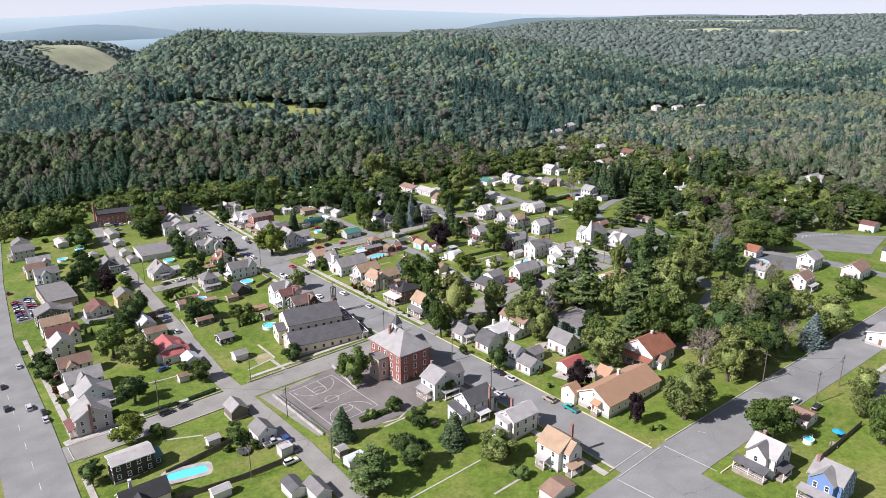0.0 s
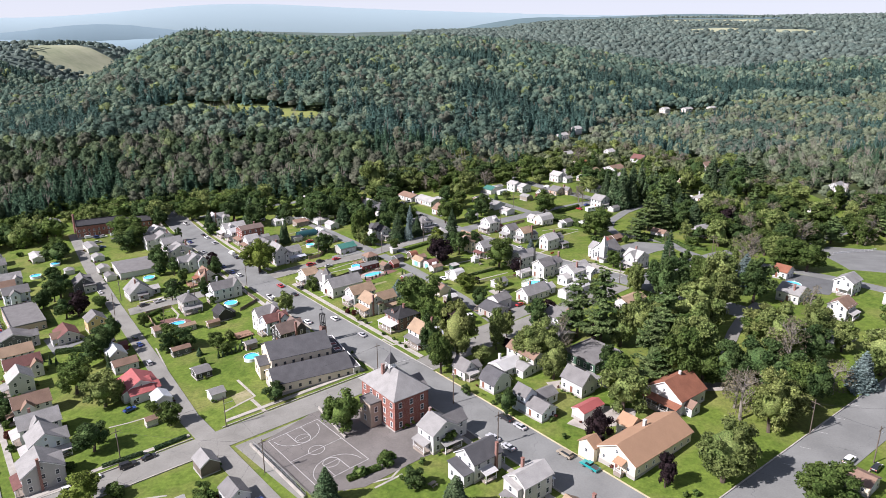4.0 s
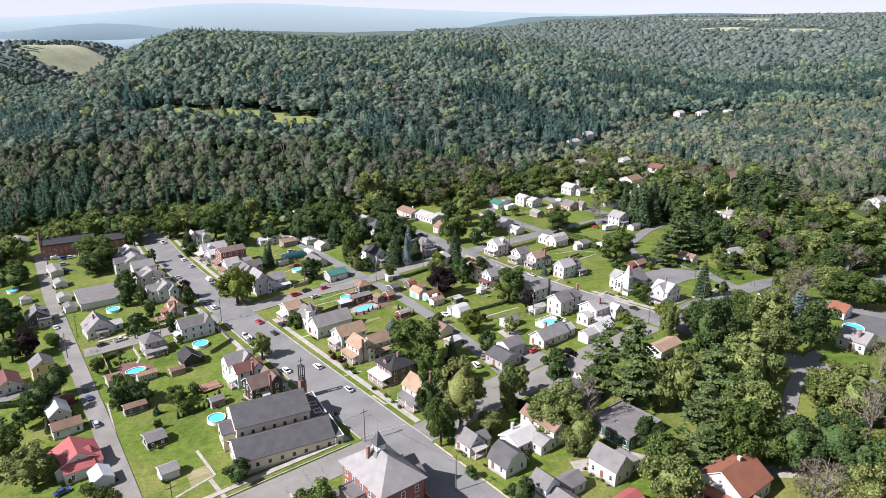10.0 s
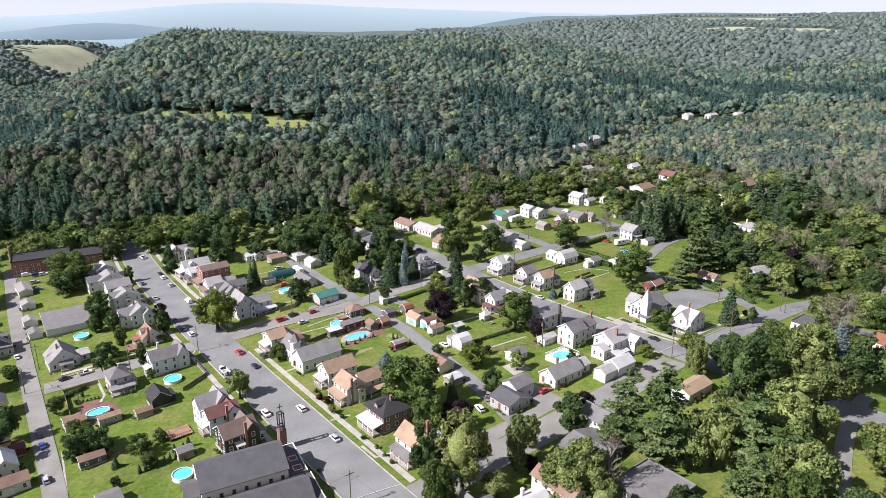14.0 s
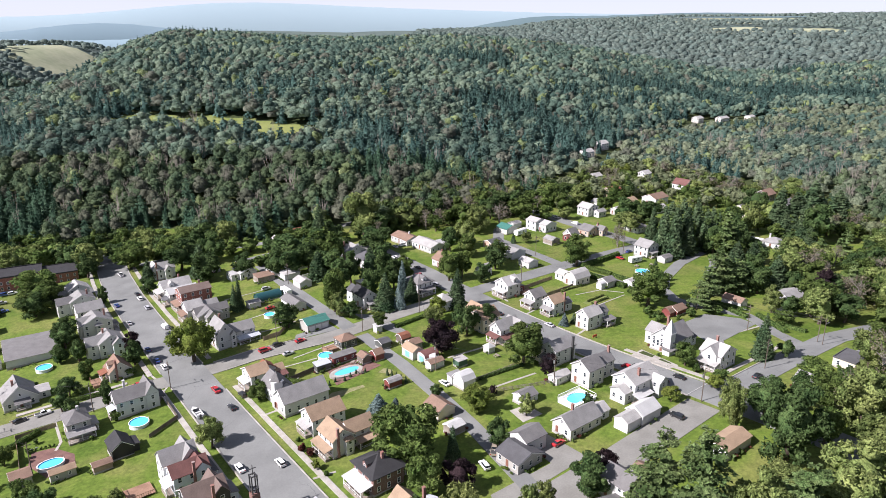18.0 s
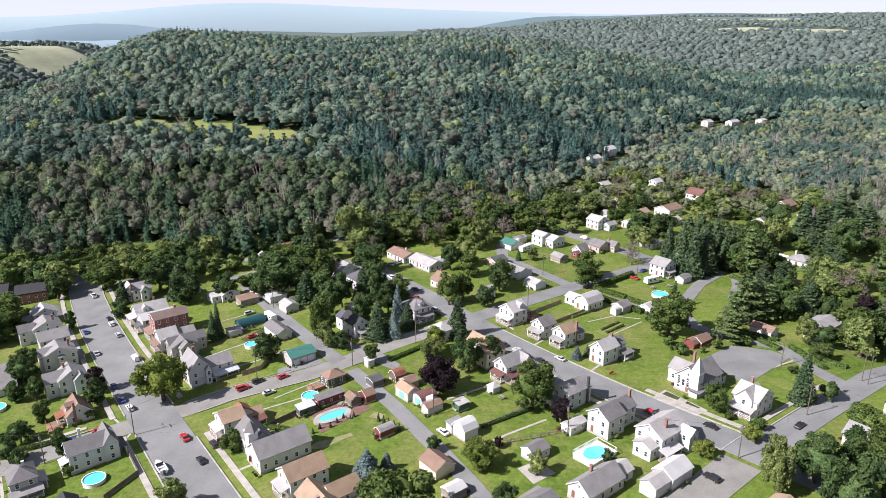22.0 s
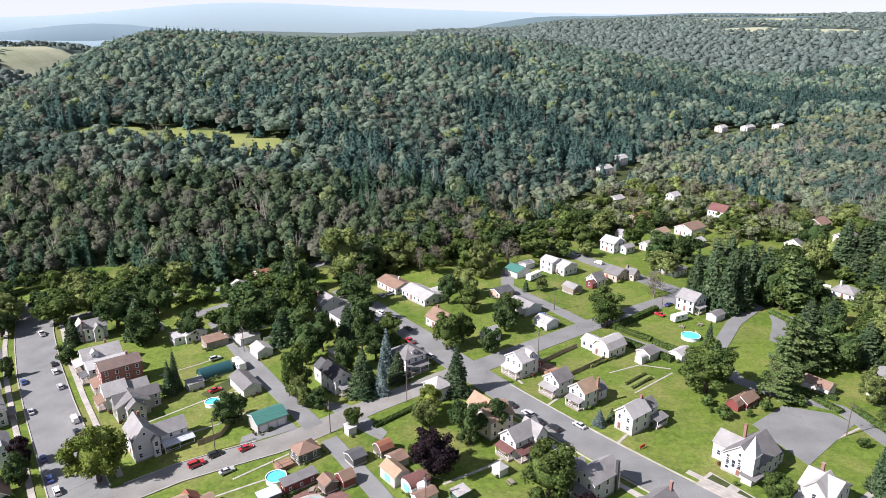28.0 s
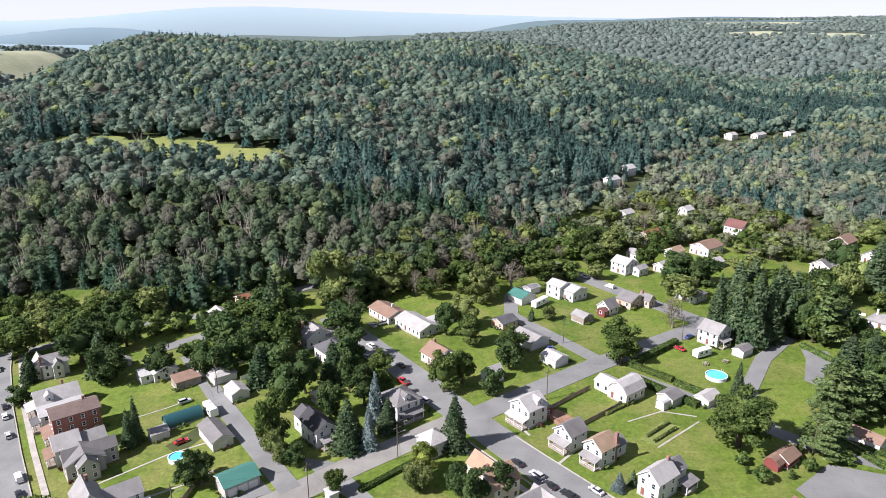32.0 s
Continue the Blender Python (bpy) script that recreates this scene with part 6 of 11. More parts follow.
shed("grey garage on a concrete pad", 190.6, 201.8, 6.0, 5.0, "white", "r_mid", 2.6, "u", 1.3, win=True)
house("low house with a charcoal roof by the drive", 168.6, 181.4, 9.0, 8.4, "grey", "r_dark", 3.0, "v", 1.8, ells=((7.0, 4.0, 7.6, 6.6, 4.6, "u", 1.8, G, "white", "r_mid"),))
shed("open carport with a white roof", 167.5, 204.0, 5.0, 4.0, "wood", "r_white", 2.4, "u", 0.8)
house("white two-storey house with a brick-red gable front", 242.6, 263.2, 7.6, 8.2, "white", "r_light", 5.8, "u", 2.8, ells=((7.6, 1.0, 3.4, 5.4, 3.0, "v", 0.8, "shed", "maroon", "r_mid"),), porches=(("u-", -2.4, 0.4, 2.4, 7.2, "r_light"),), dormers=(("v-", 5.0, 2.4),))
house("white gable house with a grey roof and porch", 243.0, 249.2, 6.6, 6.6, "white", "r_mid", 5.2, "u", 2.6, porches=(("u-", -2.4, 0.4, 2.4, 6.0, "r_grey"),))
house("white house with a tan roof and grey wing", 243.6, 240.4, 6.6, 6.4, "white", "r_tan", 5.6, "u", 2.6, ells=((6.6, 1.0, 5.4, 5.0, 3.2, "u", 1.6, G, "white", "r_mid"),), porches=(("u-", -2.2, 0.4, 2.2, 5.4, "r_grey"),), chimney=(6.2, 0.2))
house("white house with a pale roof beside the lawn", 243.0, 224.4, 8.0, 6.2, "white", "r_light", 5.8, "u", 2.8, ells=((8.0, 0.8, 5.0, 5.0, 5.0, "u", 2.2, G, "white", "r_mid"),), porches=(("v-", 8.6, -2.6, 5.0, 2.8, "r_mid"),), chimney=(7.4, 3.0))
cw = house("white wooden church with grey roofs and a corner steeple", 246.6, 194.2, 12.0, 9.2, "white", "r_mid", 5.2, "u", 4.2, ells=((3.6, 6.6, 7.0, 7.4, 4.4, "v", 2.6, G, "white", "r_grey"), (12.0, 0.6, 4.0, 5.0, 3.0, "u", 1.0, G, "white", "r_dark")), name="church", category="church", chimney=(9.0, 8.4), doors=("u-",))
part("steeple_wall", box_mesh("steeple_wall", M["white"], (-7.7, -4.7, -0.8, -4.9, -1.9, 8.8)), cw)
part("steeple_cornice", box_mesh("steeple_cornice", M["trim"], (-7.95, -4.95, 8.8, -4.65, -1.65, 9.05)), cw)
part("steeple_roof", mesh_of("steeple_roof", [(-6.3 + 1.6 * a, -3.3 + 1.6 * b, 9.05) for a, b in ((-1, -1), (1, -1), (1, 1), (-1, 1))] + [(-6.3, -3.3, 14.2)], [(3, 2, 1, 0)] + [(i, (i + 1) % 4, 4) for i in range(4)], M["r_white"]), cw)
part("entrance_roof", box_mesh("entrance_roof", M["r_mid"], (-8.8, -6.2, 2.9, -4.4, -1.6, 3.15)), cw)
for k in (-1.6, 0.0, 1.6):
    wd = part("lancet_window", FRAMES[(0.9, 2.2, "trim")], cw, loc=(-6.02, 1.4 + k, 2.0), rz=-math.pi / 2)
    part("pane", PANES[(0.9, 2.2)], wd)
house("white parsonage with a wide gabled roof", 246.4, 178.2, 9.4, 7.8, "white", "r_light", 5.6, "v", 2.8, ells=((-0.6, 1.4, 7.0, 5.0, 5.8, "u", 2.8, G, "white", "r_light"),), porches=(("u-", -2.6, 0.4, 2.6, 7.0, "r_light"),), chimney=(7.0, 5.8))
house("red barn-style house with a rust roof", 278.2, 213.4, 6.4, 4.6, "maroon", "r_brown", 2.2, "u", 1.5, ells=((-3.4, 1.0, 3.4, 4.0, 1.8, "u", 1.8, "gambrel", "maroon", "r_brown"),))
shed("tan-roofed garage by the lane", 302.0, 202.6, 5.6, 8.6, "offwhite", "r_brown", 2.8, "v", 1.5, garage=(("v-", 2.8, 3.0, "garagedoor"),))
house("white ranch with a grey roof and outside stair", 316.0, 190.8, 11.0, 9.0, "white", "r_grey", 4.2, "u", 1.8, ells=((-4.0, 2.0, 4.0, 5.0, 3.2, "u", 0.3, "flat", "white", "r_dark"),))
house("low cream shop with a dark flat roof", 273.0, 152.6, 10.0, 7.0, "cream", "r_dark", 3.0, "u", 0.3, "flat", doors=("v-",))
house("white house with a grey roof half hidden by trees", 249.4, 152.4, 7.6, 7.4, "offwhite", "r_grey", 3.2, "v", 2.2)
shed("white low house with a tan roof by the street", 206.0, 152.8, 12.4, 6.2, "white", "r_tan", 2.8, "u", 1.3)
house("tan gambrel house with a pale roof", 272.0, 255.2, 9.4, 7.4, "offwhite", "r_light", 3.4, "u", 3.2, "gambrel", ells=((1.0, 7.4, 6.4, 6.4, 2.8, "v", 1.4, G, "offwhite", "r_light"),))
shed("grey garage with an arched door", 281.0, 246.6, 6.0, 5.8, "grey", "r_mid", 2.6, "u", 1.4, ells=((-3.6, 0.6, 3.6, 3.0, 2.0, "u", 1.0, "arch", "white", "r_white"),))
shed("white garden shed with a pale roof", 288.4, 240.4, 7.0, 5.0, "white", "r_light", 2.4, "u", 1.2)
shed("white garage with a pale roof on the lawn", 272.8, 282.2, 6.6, 7.2, "white", "r_light", 2.8, "v", 1.3)
house("grey-roofed white garage block", 275.4, 295.0, 9.4, 11.0, "white", "r_grey", 3.0, "v", 1.8, win=False, name="garage", category="garage")
house("small house with a charcoal roof", 279.0, 312.5, 8.0, 7.0, "tanbrick", "r_dark", 2.8, "u", 1.4)
house("white garage with a green metal roof", 300.2, 325.0, 8.4, 8.6, "offwhite", "r_green", 3.0, "v", 1.9, garage=(("v-", 2.4, 2.6, "garagedoor"), ("v-", 5.8, 2.6, "garagedoor")), win=False, name="garage", category="garage")
shed("white shed behind the camper", 311.0, 331.0, 6.0, 5.0, "white", "r_light", 2.6, "u", 0.8)
house("white split-level house with stepped pale roofs", 317.6, 315.2, 9.0, 9.0, "white", "r_light", 4.4, "v", 1.6, ells=((-2.0, 6.0, 8.0, 8.0, 5.4, "v", 1.6, G, "white", "r_light"),))
shed("open shelter with a grey roof", 305.0, 299.0, 6.0, 6.6, "wood", "r_grey", 2.6, "v", 1.4)
house("white gabled cottage with a red wing", 318.4, 298.6, 6.0, 6.4, "white", "r_mid", 3.0, "u", 3.0, ells=((-3.0, 0.0, 3.0, 4.0, 2.4, "u", 0.9, G, "maroon", "r_maroon"),))
house("brick house with a grey roof", 329.0, 297.4, 10.0, 7.6, "tanbrick", "r_mid", 3.2, "v", 2.4, ells=((7.4, -4.0, 4.4, 6.0, 3.2, "v", 2.2, G, "tanbrick", "r_mid"),), chimney=(9.0, 1.0))
house("white bungalow with a grey hip roof", 352.8, 285.6, 9.0, 10.4, "white", "r_mid", 3.2, "v", 2.2, "hip")
house("white gabled house beside the camper", 324.4, 259.6, 9.2, 8.2, "white", "r_grey", 5.4, "v", 2.8, ells=((9.2, 1.4, 4.0, 5.4, 3.0, "u", 1.4, G, "white", "r_grey"),), porches=(("v-", 1.0, -2.2, 5.0, 2.2, "r_grey"),))
shed("grey pool shed with a grey roof", 324.4, 250.6, 6.6, 4.4, "lightgrey", "r_mid", 2.4, "u", 1.0)
house("white house with a long wing above the street", 358.0, 322.0, 9.0, 9.0, "white", "r_light", 5.2, "v", 2.4, ells=((4.0, -5.0, 7.0, 5.0, 3.2, "u", 1.4, G, "white", "r_grey"),))
house("white cottage by the far lane", 378.0, 331.0, 7.0, 7.0, "white", "r_grey", 3.2, "v", 1.8)
house("rust-roofed house among far trees", 402.0, 342.0, 12.0, 9.0, "tanbrick", "r_rust", 4.4, "u", 2.6)
house("white ranch with a pale grey roof behind the pines", 382.2, 228.8, 9.0, 10.0, "white", "r_grey", 2.9, "v", 2.4, "hip", chimney=(5.0, 8.0, "white"))
house("tan-roofed house in the valley", 394.0, 322.0, 8.0, 7.0, "white", "r_tan", 3.4, "u", 2.0)
house("white cottage with a wing in the valley", 373.0, 314.0, 8.0, 6.0, "white", "r_light", 3.2, "u", 1.8, ells=((8.0, 0.5, 4.0, 5.0, 2.8, "u", 1.2, G, "white", "r_light"),))
house("white ranch beside the long building", 392.0, 303.0, 11.0, 6.0, "white", "r_light", 3.0, "u", 1.6)
house("small white house among valley trees", 430.0, 378.0, 9.0, 7.0, "white", "r_light", 4.0, "u", 2.0)
house("white house with a pale roof in the valley", 460.0, 360.0, 8.0, 7.0, "white", "r_light", 5.0, "u", 2.2)
house("grey-roofed house by the valley lawn", 406.0, 378.0, 10.0, 7.0, "offwhite", "r_mid", 3.2, "u", 2.0)
house("grey-roofed house at the valley's edge", 456.0, 262.0, 11.0, 8.0, "offwhite", "r_mid", 3.6, "u", 2.4)
house("white house far up the creek", 480.0, 428.0, 10.0, 8.0, "white", "r_light", 4.6, "u", 2.2)
house("cream house with grey cross gables", 422.0, 268.0, 12.0, 9.0, "cream", "r_mid", 5.0, "u", 2.8, ells=((3.0, -2.0, 5.0, 3.0, 4.8, "v", 2.2, G, "cream", "r_mid"),))
house("long white building with a tan roof", 407.0, 314.0, 14.0, 11.0, "white", "r_brown", 4.4, "u", 2.4)
house("white barn with a maroon roof", 446.0, 320.0, 9.0, 11.0, "white", "r_maroon", 6.4, "v", 3.4)
house("brown-roofed house on the far slope", 466.0, 279.0, 12.0, 9.0, "weathered", "r_brown", 4.4, "u", 3.0)
house("white farm house far up the valley", 512.0, 440.0, 10.0, 9.0, "white", "r_light", 5.0, "u", 2.4)
house("white house in the far wood", 713.0, 481.0, 11.0, 9.0, "offwhite", "r_light", 5.0, "u", 2.4)
house("white long house in the far wood", 735.0, 469.0, 17.0, 8.0, "offwhite", "r_light", 4.0, "u", 2.0)
house("white house at the far valley bend", 763.0, 453.0, 11.0, 8.0, "offwhite", "r_light", 4.0, "u", 1.6)
house("tan house with a wide brown roof by the pool terrace", 406.0, 170.5, 13.0, 12.0, "offwhite", "r_brown", 3.4, "u", 2.6, "hip")
house("white house high in the trees", 455.0, 184.0, 10.0, 10.0, "white", "r_grey", 5.0, "u", 2.8, ells=((3.0, -2.0, 4.0, 3.0, 5.0, "v", 2.4, G, "white", "r_grey"),))


# ---- trees ----
def rng(seed):
    return np.random.default_rng(seed)


def leaf_tris(r, pts, nrm, size, wild=0.6):
    """Small three-cornered sprays at the points, leaning along the normals with a scatter."""
    n = len(pts)
    d = nrm + r.normal(0, wild, (n, 3))
    d /= np.linalg.norm(d, axis=1)[:, None] + 1e-9
    a = np.cross(d, r.normal(0, 1, (n, 3)))
    a /= np.linalg.norm(a, axis=1)[:, None] + 1e-9
    c = np.cross(d, a)
    s = (size * r.uniform(0.7, 1.4, n))[:, None]
    k = r.uniform(-0.5, 0.5, n)[:, None]
    q = np.stack([pts - a * s - c * s * 0.7, pts + a * s - c * s * (0.6 + k * 0.4), pts + a * s * k + c * s * 1.1 - d * s * 0.3], 1)
    return q.reshape(-1, 3)


def small_ico():
    bm = bmesh.new()
    bmesh.ops.create_icosphere(bm, subdivisions=1, radius=1)
    bm.verts.ensure_lookup_table()
    v = np.array([p.co[:] for p in bm.verts])
    f = np.array([[p.index for p in q.verts] for q in bm.faces])
    bm.free()
    return v, f


def round_crown(seed, leaves=650, blobs=16, leaf=0.055, gaps=0.0, low=0.03, wild=0.6):
    """Points of a crown within a unit tree (height 1, radius about 0.36): leafy lobes over a darker heart."""
    r = rng(seed)
    cz, rz, rr = (1 + low) / 2, (1 - low) / 2, 0.36
    th, ph = r.uniform(0, 2 * np.pi, blobs), np.arccos(r.uniform(-0.97, 1, blobs))
    k = r.uniform(0.5, 0.86, blobs)
    cen = np.stack([rr * k * np.sin(ph) * np.cos(th), rr * k * np.sin(ph) * np.sin(th), cz + rz * k * np.cos(ph)], 1)
    rad = r.uniform(0.55, 1.0, blobs) * 0.62 / blobs ** 0.45
    which = r.choice(blobs, leaves, p=rad ** 2 / (rad ** 2).sum())
    nrm = r.normal(0, 1, (leaves, 3))
    nrm[:, 2] = nrm[:, 2] * 0.8 + 0.35
    out = cen[which] - [0, 0, cz]
    nrm = nrm / np.linalg.norm(nrm, axis=1)[:, None] + 0.6 * out / (np.linalg.norm(out, axis=1)[:, None] + 1e-6)
    nrm /= np.linalg.norm(nrm, axis=1)[:, None]
    pts = cen[which] + nrm * rad[which][:, None] * r.uniform(0.7, 1.12, leaves)[:, None]
    v = leaf_tris(r, pts, nrm, leaf, wild)
    f = np.arange(len(v)).reshape(-1, 3)
    iv, jf = small_ico()
    core = [iv * r.uniform(0.85, 1.1, (len(iv), 1)) * [rr * 0.6, rr * 0.6, rz * 0.62] + [0, 0, cz]]
    core += [c + iv * r.uniform(0.7, 0.95, (len(iv), 1)) * q * 0.86 for c, q in zip(cen, rad)]
    if gaps:
        core = [iv * 0.001 + [0, 0, cz]]
    return v, f, np.concatenate(core), np.concatenate([jf + k * len(iv) for k in range(len(core))])


def pine_crown(seed, leaves=2600, whorls=10, width=0.25, leaf=0.018):
    """A tall pine: whorls of flat, feathered boughs with gaps between the tiers."""
    r = rng(seed)
    boughs = []
    for i in range(whorls):
        z = 0.16 + 0.80 * (i / (whorls - 1)) ** 0.92 + r.normal(0, 0.012)
        env = width * min(1.0, 1.35 * (1 - z) ** 0.75 + 0.12)
        for _ in range(int(r.integers(5, 8))):
            boughs.append((z + r.normal(0, 0.015), r.uniform(0, 6.283), env * r.uniform(0.55, 1.12), r.uniform(-0.05, 0.28)))
    bq = np.array(boughs)
    which = r.choice(len(bq), leaves, p=bq[:, 2] / bq[:, 2].sum())
    z, a, L, tilt = bq[which].T
    along = L * np.sqrt(r.uniform(0.03, 1.0, leaves))
    side = r.normal(0, 0.16, leaves) * L * (0.4 + along / L)
    pts = np.stack([along * np.cos(a) - side * np.sin(a), along * np.sin(a) + side * np.cos(a), z + along * tilt + r.normal(0, 0.007, leaves)], 1)
    nrm = np.stack([np.cos(a) * 0.35, np.sin(a) * 0.35, np.full(leaves, 1.0)], 1)
    v = leaf_tris(r, pts, nrm, leaf * (0.8 + 0.4 * (1 - z)), 0.35)
    n = 8
    core = np.array([(width * 0.3 * math.cos(6.283 * i / n), width * 0.3 * math.sin(6.283 * i / n), 0.2) for i in range(n)] + [(0, 0, 0.97)])
    return v, np.arange(len(v)).reshape(-1, 3), core, np.array([[i, (i + 1) % n, n] for i in range(n)])


def cone_crown(seed, leaves=620, width=0.20, leaf=0.045, droop=0.5, tiers=15, wild=0.6):
    """A conifer: whorls of drooping sprays that narrow towards the top."""
    r = rng(seed)
    z = 1 - r.uniform(0, 1, leaves) ** 0.62 * 0.93
    z = np.where(r.uniform(0, 1, leaves) < 0.75, np.round(z * tiers) / tiers + r.normal(0, 0.008, leaves), z)
    t = r.uniform(0, 2 * np.pi, leaves)
    z = np.clip(z, 0.03, 0.995)
    env = width * (1 - z) ** 0.85 * (1 + 0.22 * np.sin(t * 3 + seed + z * 9)) + 0.012
    rr = env * np.sqrt(r.uniform(0.25, 1.05, leaves))
    pts = np.stack([rr * np.cos(t), rr * np.sin(t), z - droop * rr * 0.5], 1)
    nrm = np.stack([np.cos(t) * 0.6, np.sin(t) * 0.6, np.full(leaves, 0.7)], 1)
    v = leaf_tris(r, pts, nrm, leaf * (0.6 + 0.6 * (1 - z)), wild)
    f = np.arange(len(v)).reshape(-1, 3)
    n = 9
    core = np.array([(width * 0.62 * math.cos(2 * math.pi * i / n), width * 0.62 * math.sin(2 * math.pi * i / n), 0.08) for i in range(n)] + [(0, 0, 0.94)])
    jf = np.array([[i, (i + 1) % n, n] for i in range(n)])
    return v, f, core, jf


def crown_mesh(name, data, mat):
    v, f, core, jf = data
    n = len(v)
    me = bpy.data.meshes.new(name)
    me.from_pydata(np.concatenate([v, core]).tolist(), [], f.tolist() + (jf + n).tolist())
    me.materials.append(mat)
    me.polygons.foreach_set("use_smooth", [True] * len(me.polygons))
    me.update()
    return me


def trunk_mesh(seed, kind):
    """A tapered, slightly bent trunk with limbs, for a unit tree."""
    r = rng(seed)
    vs, fs = [], []

    def limb(a, b, r0, r1, n=6):
        a, b = np.array(a), np.array(b)
        d = (b - a) / np.linalg.norm(b - a)
        s = np.cross(d, (0.3, 0.8, 0.5))
        s /= np.linalg.norm(s)
        t = np.cross(d, s)
        k = len(vs)
        for p, q in ((a, r0), (b, r1)):
            for i in range(n):
                w = 2 * math.pi * i / n
                vs.append(tuple(p + q * (math.cos(w) * s + math.sin(w) * t)))
        fs.extend((k + i, k + (i + 1) % n, k + n + (i + 1) % n, k + n + i) for i in range(n))

    if kind == "cone":
        limb((0, 0, -0.05), (0, 0, 0.9), 0.02, 0.003)
    else:
        m = (r.normal(0, 0.01), r.normal(0, 0.01), 0.24)
        limb((0, 0, -0.06), m, 0.035, 0.026)
        limb(m, (m[0] * 2, m[1] * 2, 0.6), 0.024, 0.010)
        for i in range(6 if kind == "round" else 20):
            w = r.uniform(0, 6.28)
            h0 = r.uniform(0.2, 0.5) if kind == "round" else r.uniform(0.2, 0.7)
            L = r.uniform(0.14, 0.26)
            tip = (L * math.cos(w), L * math.sin(w), h0 + r.uniform(0.12, 0.32))
            limb((m[0], m[1], h0), tip, 0.012 if kind == "round" else 0.009, 0.003, 5 if kind == "round" else 4)
            for _ in range(0 if kind == "round" else 4):
                q = r.uniform(0.3, 0.9)
                fork = tuple(p_ + (t_ - p_) * q for p_, t_ in zip((m[0], m[1], h0), tip))
                limb(fork, (fork[0] + r.normal(0, 0.06), fork[1] + r.normal(0, 0.06), fork[2] + r.uniform(0.05, 0.16)), 0.005, 0.0015, 3)
    return mesh_of("trunk", vs, fs, M["greybark" if kind == "bare" else "bark"])


TRUNKS = {k: trunk_mesh(3, k) for k in ("round", "cone", "bare")}
CROWNS = {}
LOOKS = {"maple": "broad green maple", "ash": "light green ash tree", "lime": "yellow-green tree", "oak": "dark green oak", "beech": "dark copper-leaved tree", "spruce": "dark green spruce",
         "bluespruce": "blue spruce", "pine": "tall pine", "vale": "light green tree", "willow": "airy yellow-green willow", "dry": "half-bare tree with thin dry leaves", "shrub": "rounded green shrub", "redshrub": "rounded red shrub"}


def tree(u, v, h, spread=1.0, kind="maple", where="on the lawn", seed=None):
    """A tree h metres high; spread scales its width."""
    seed = int(abs(u * 7 + v * 13)) % 4 if seed is None else seed
    cone = kind in ("spruce", "bluespruce")
    far = 2 if u + v > 640 else 1 if u + v > 505 else 0
    key = (kind, seed, far)
    if key not in CROWNS:
        if cone:
            dat = cone_crown(seed + 1, (2600, 1600, 900)[far], 0.20, (0.019, 0.025, 0.034)[far])
        elif kind == "pine":
            dat = pine_crown(seed + 1, (3000, 1900, 1100)[far], 10, 0.25, (0.017, 0.021, 0.028)[far])
        elif kind == "dry":
            dat = round_crown(seed + 30, 700, 24, 0.015, gaps=1.0)
        elif kind in ("shrub", "redshrub"):
            dat = round_crown(seed + 40, 1000, 14, 0.042, low=0.0)
        else:
            dat = round_crown(seed + {"maple": 0, "ash": 10, "lime": 20, "oak": 50, "beech": 60, "willow": 70}[kind], (2900, 1600, 900)[far], (30, 22, 15)[far], (0.018, 0.025, 0.033)[far])
        CROWNS[key] = crown_mesh("crown", dat, LEAF[kind])
    x, y = W(u, v)
    name = "shrub" if "shrub" in kind else "tree"
    e = thing(name, f"{LOOKS[kind]} {where}", name, x, y, float(lie(x, y)), (u * 1.7 + v * 2.3) % 6.28)
    e.scale = (h * spread, h * spread, h)
    part("trunk", TRUNKS["cone" if cone or kind == "pine" else "bare" if kind == "dry" else "round"], e)
    part("crown", CROWNS[key], e)
    return e


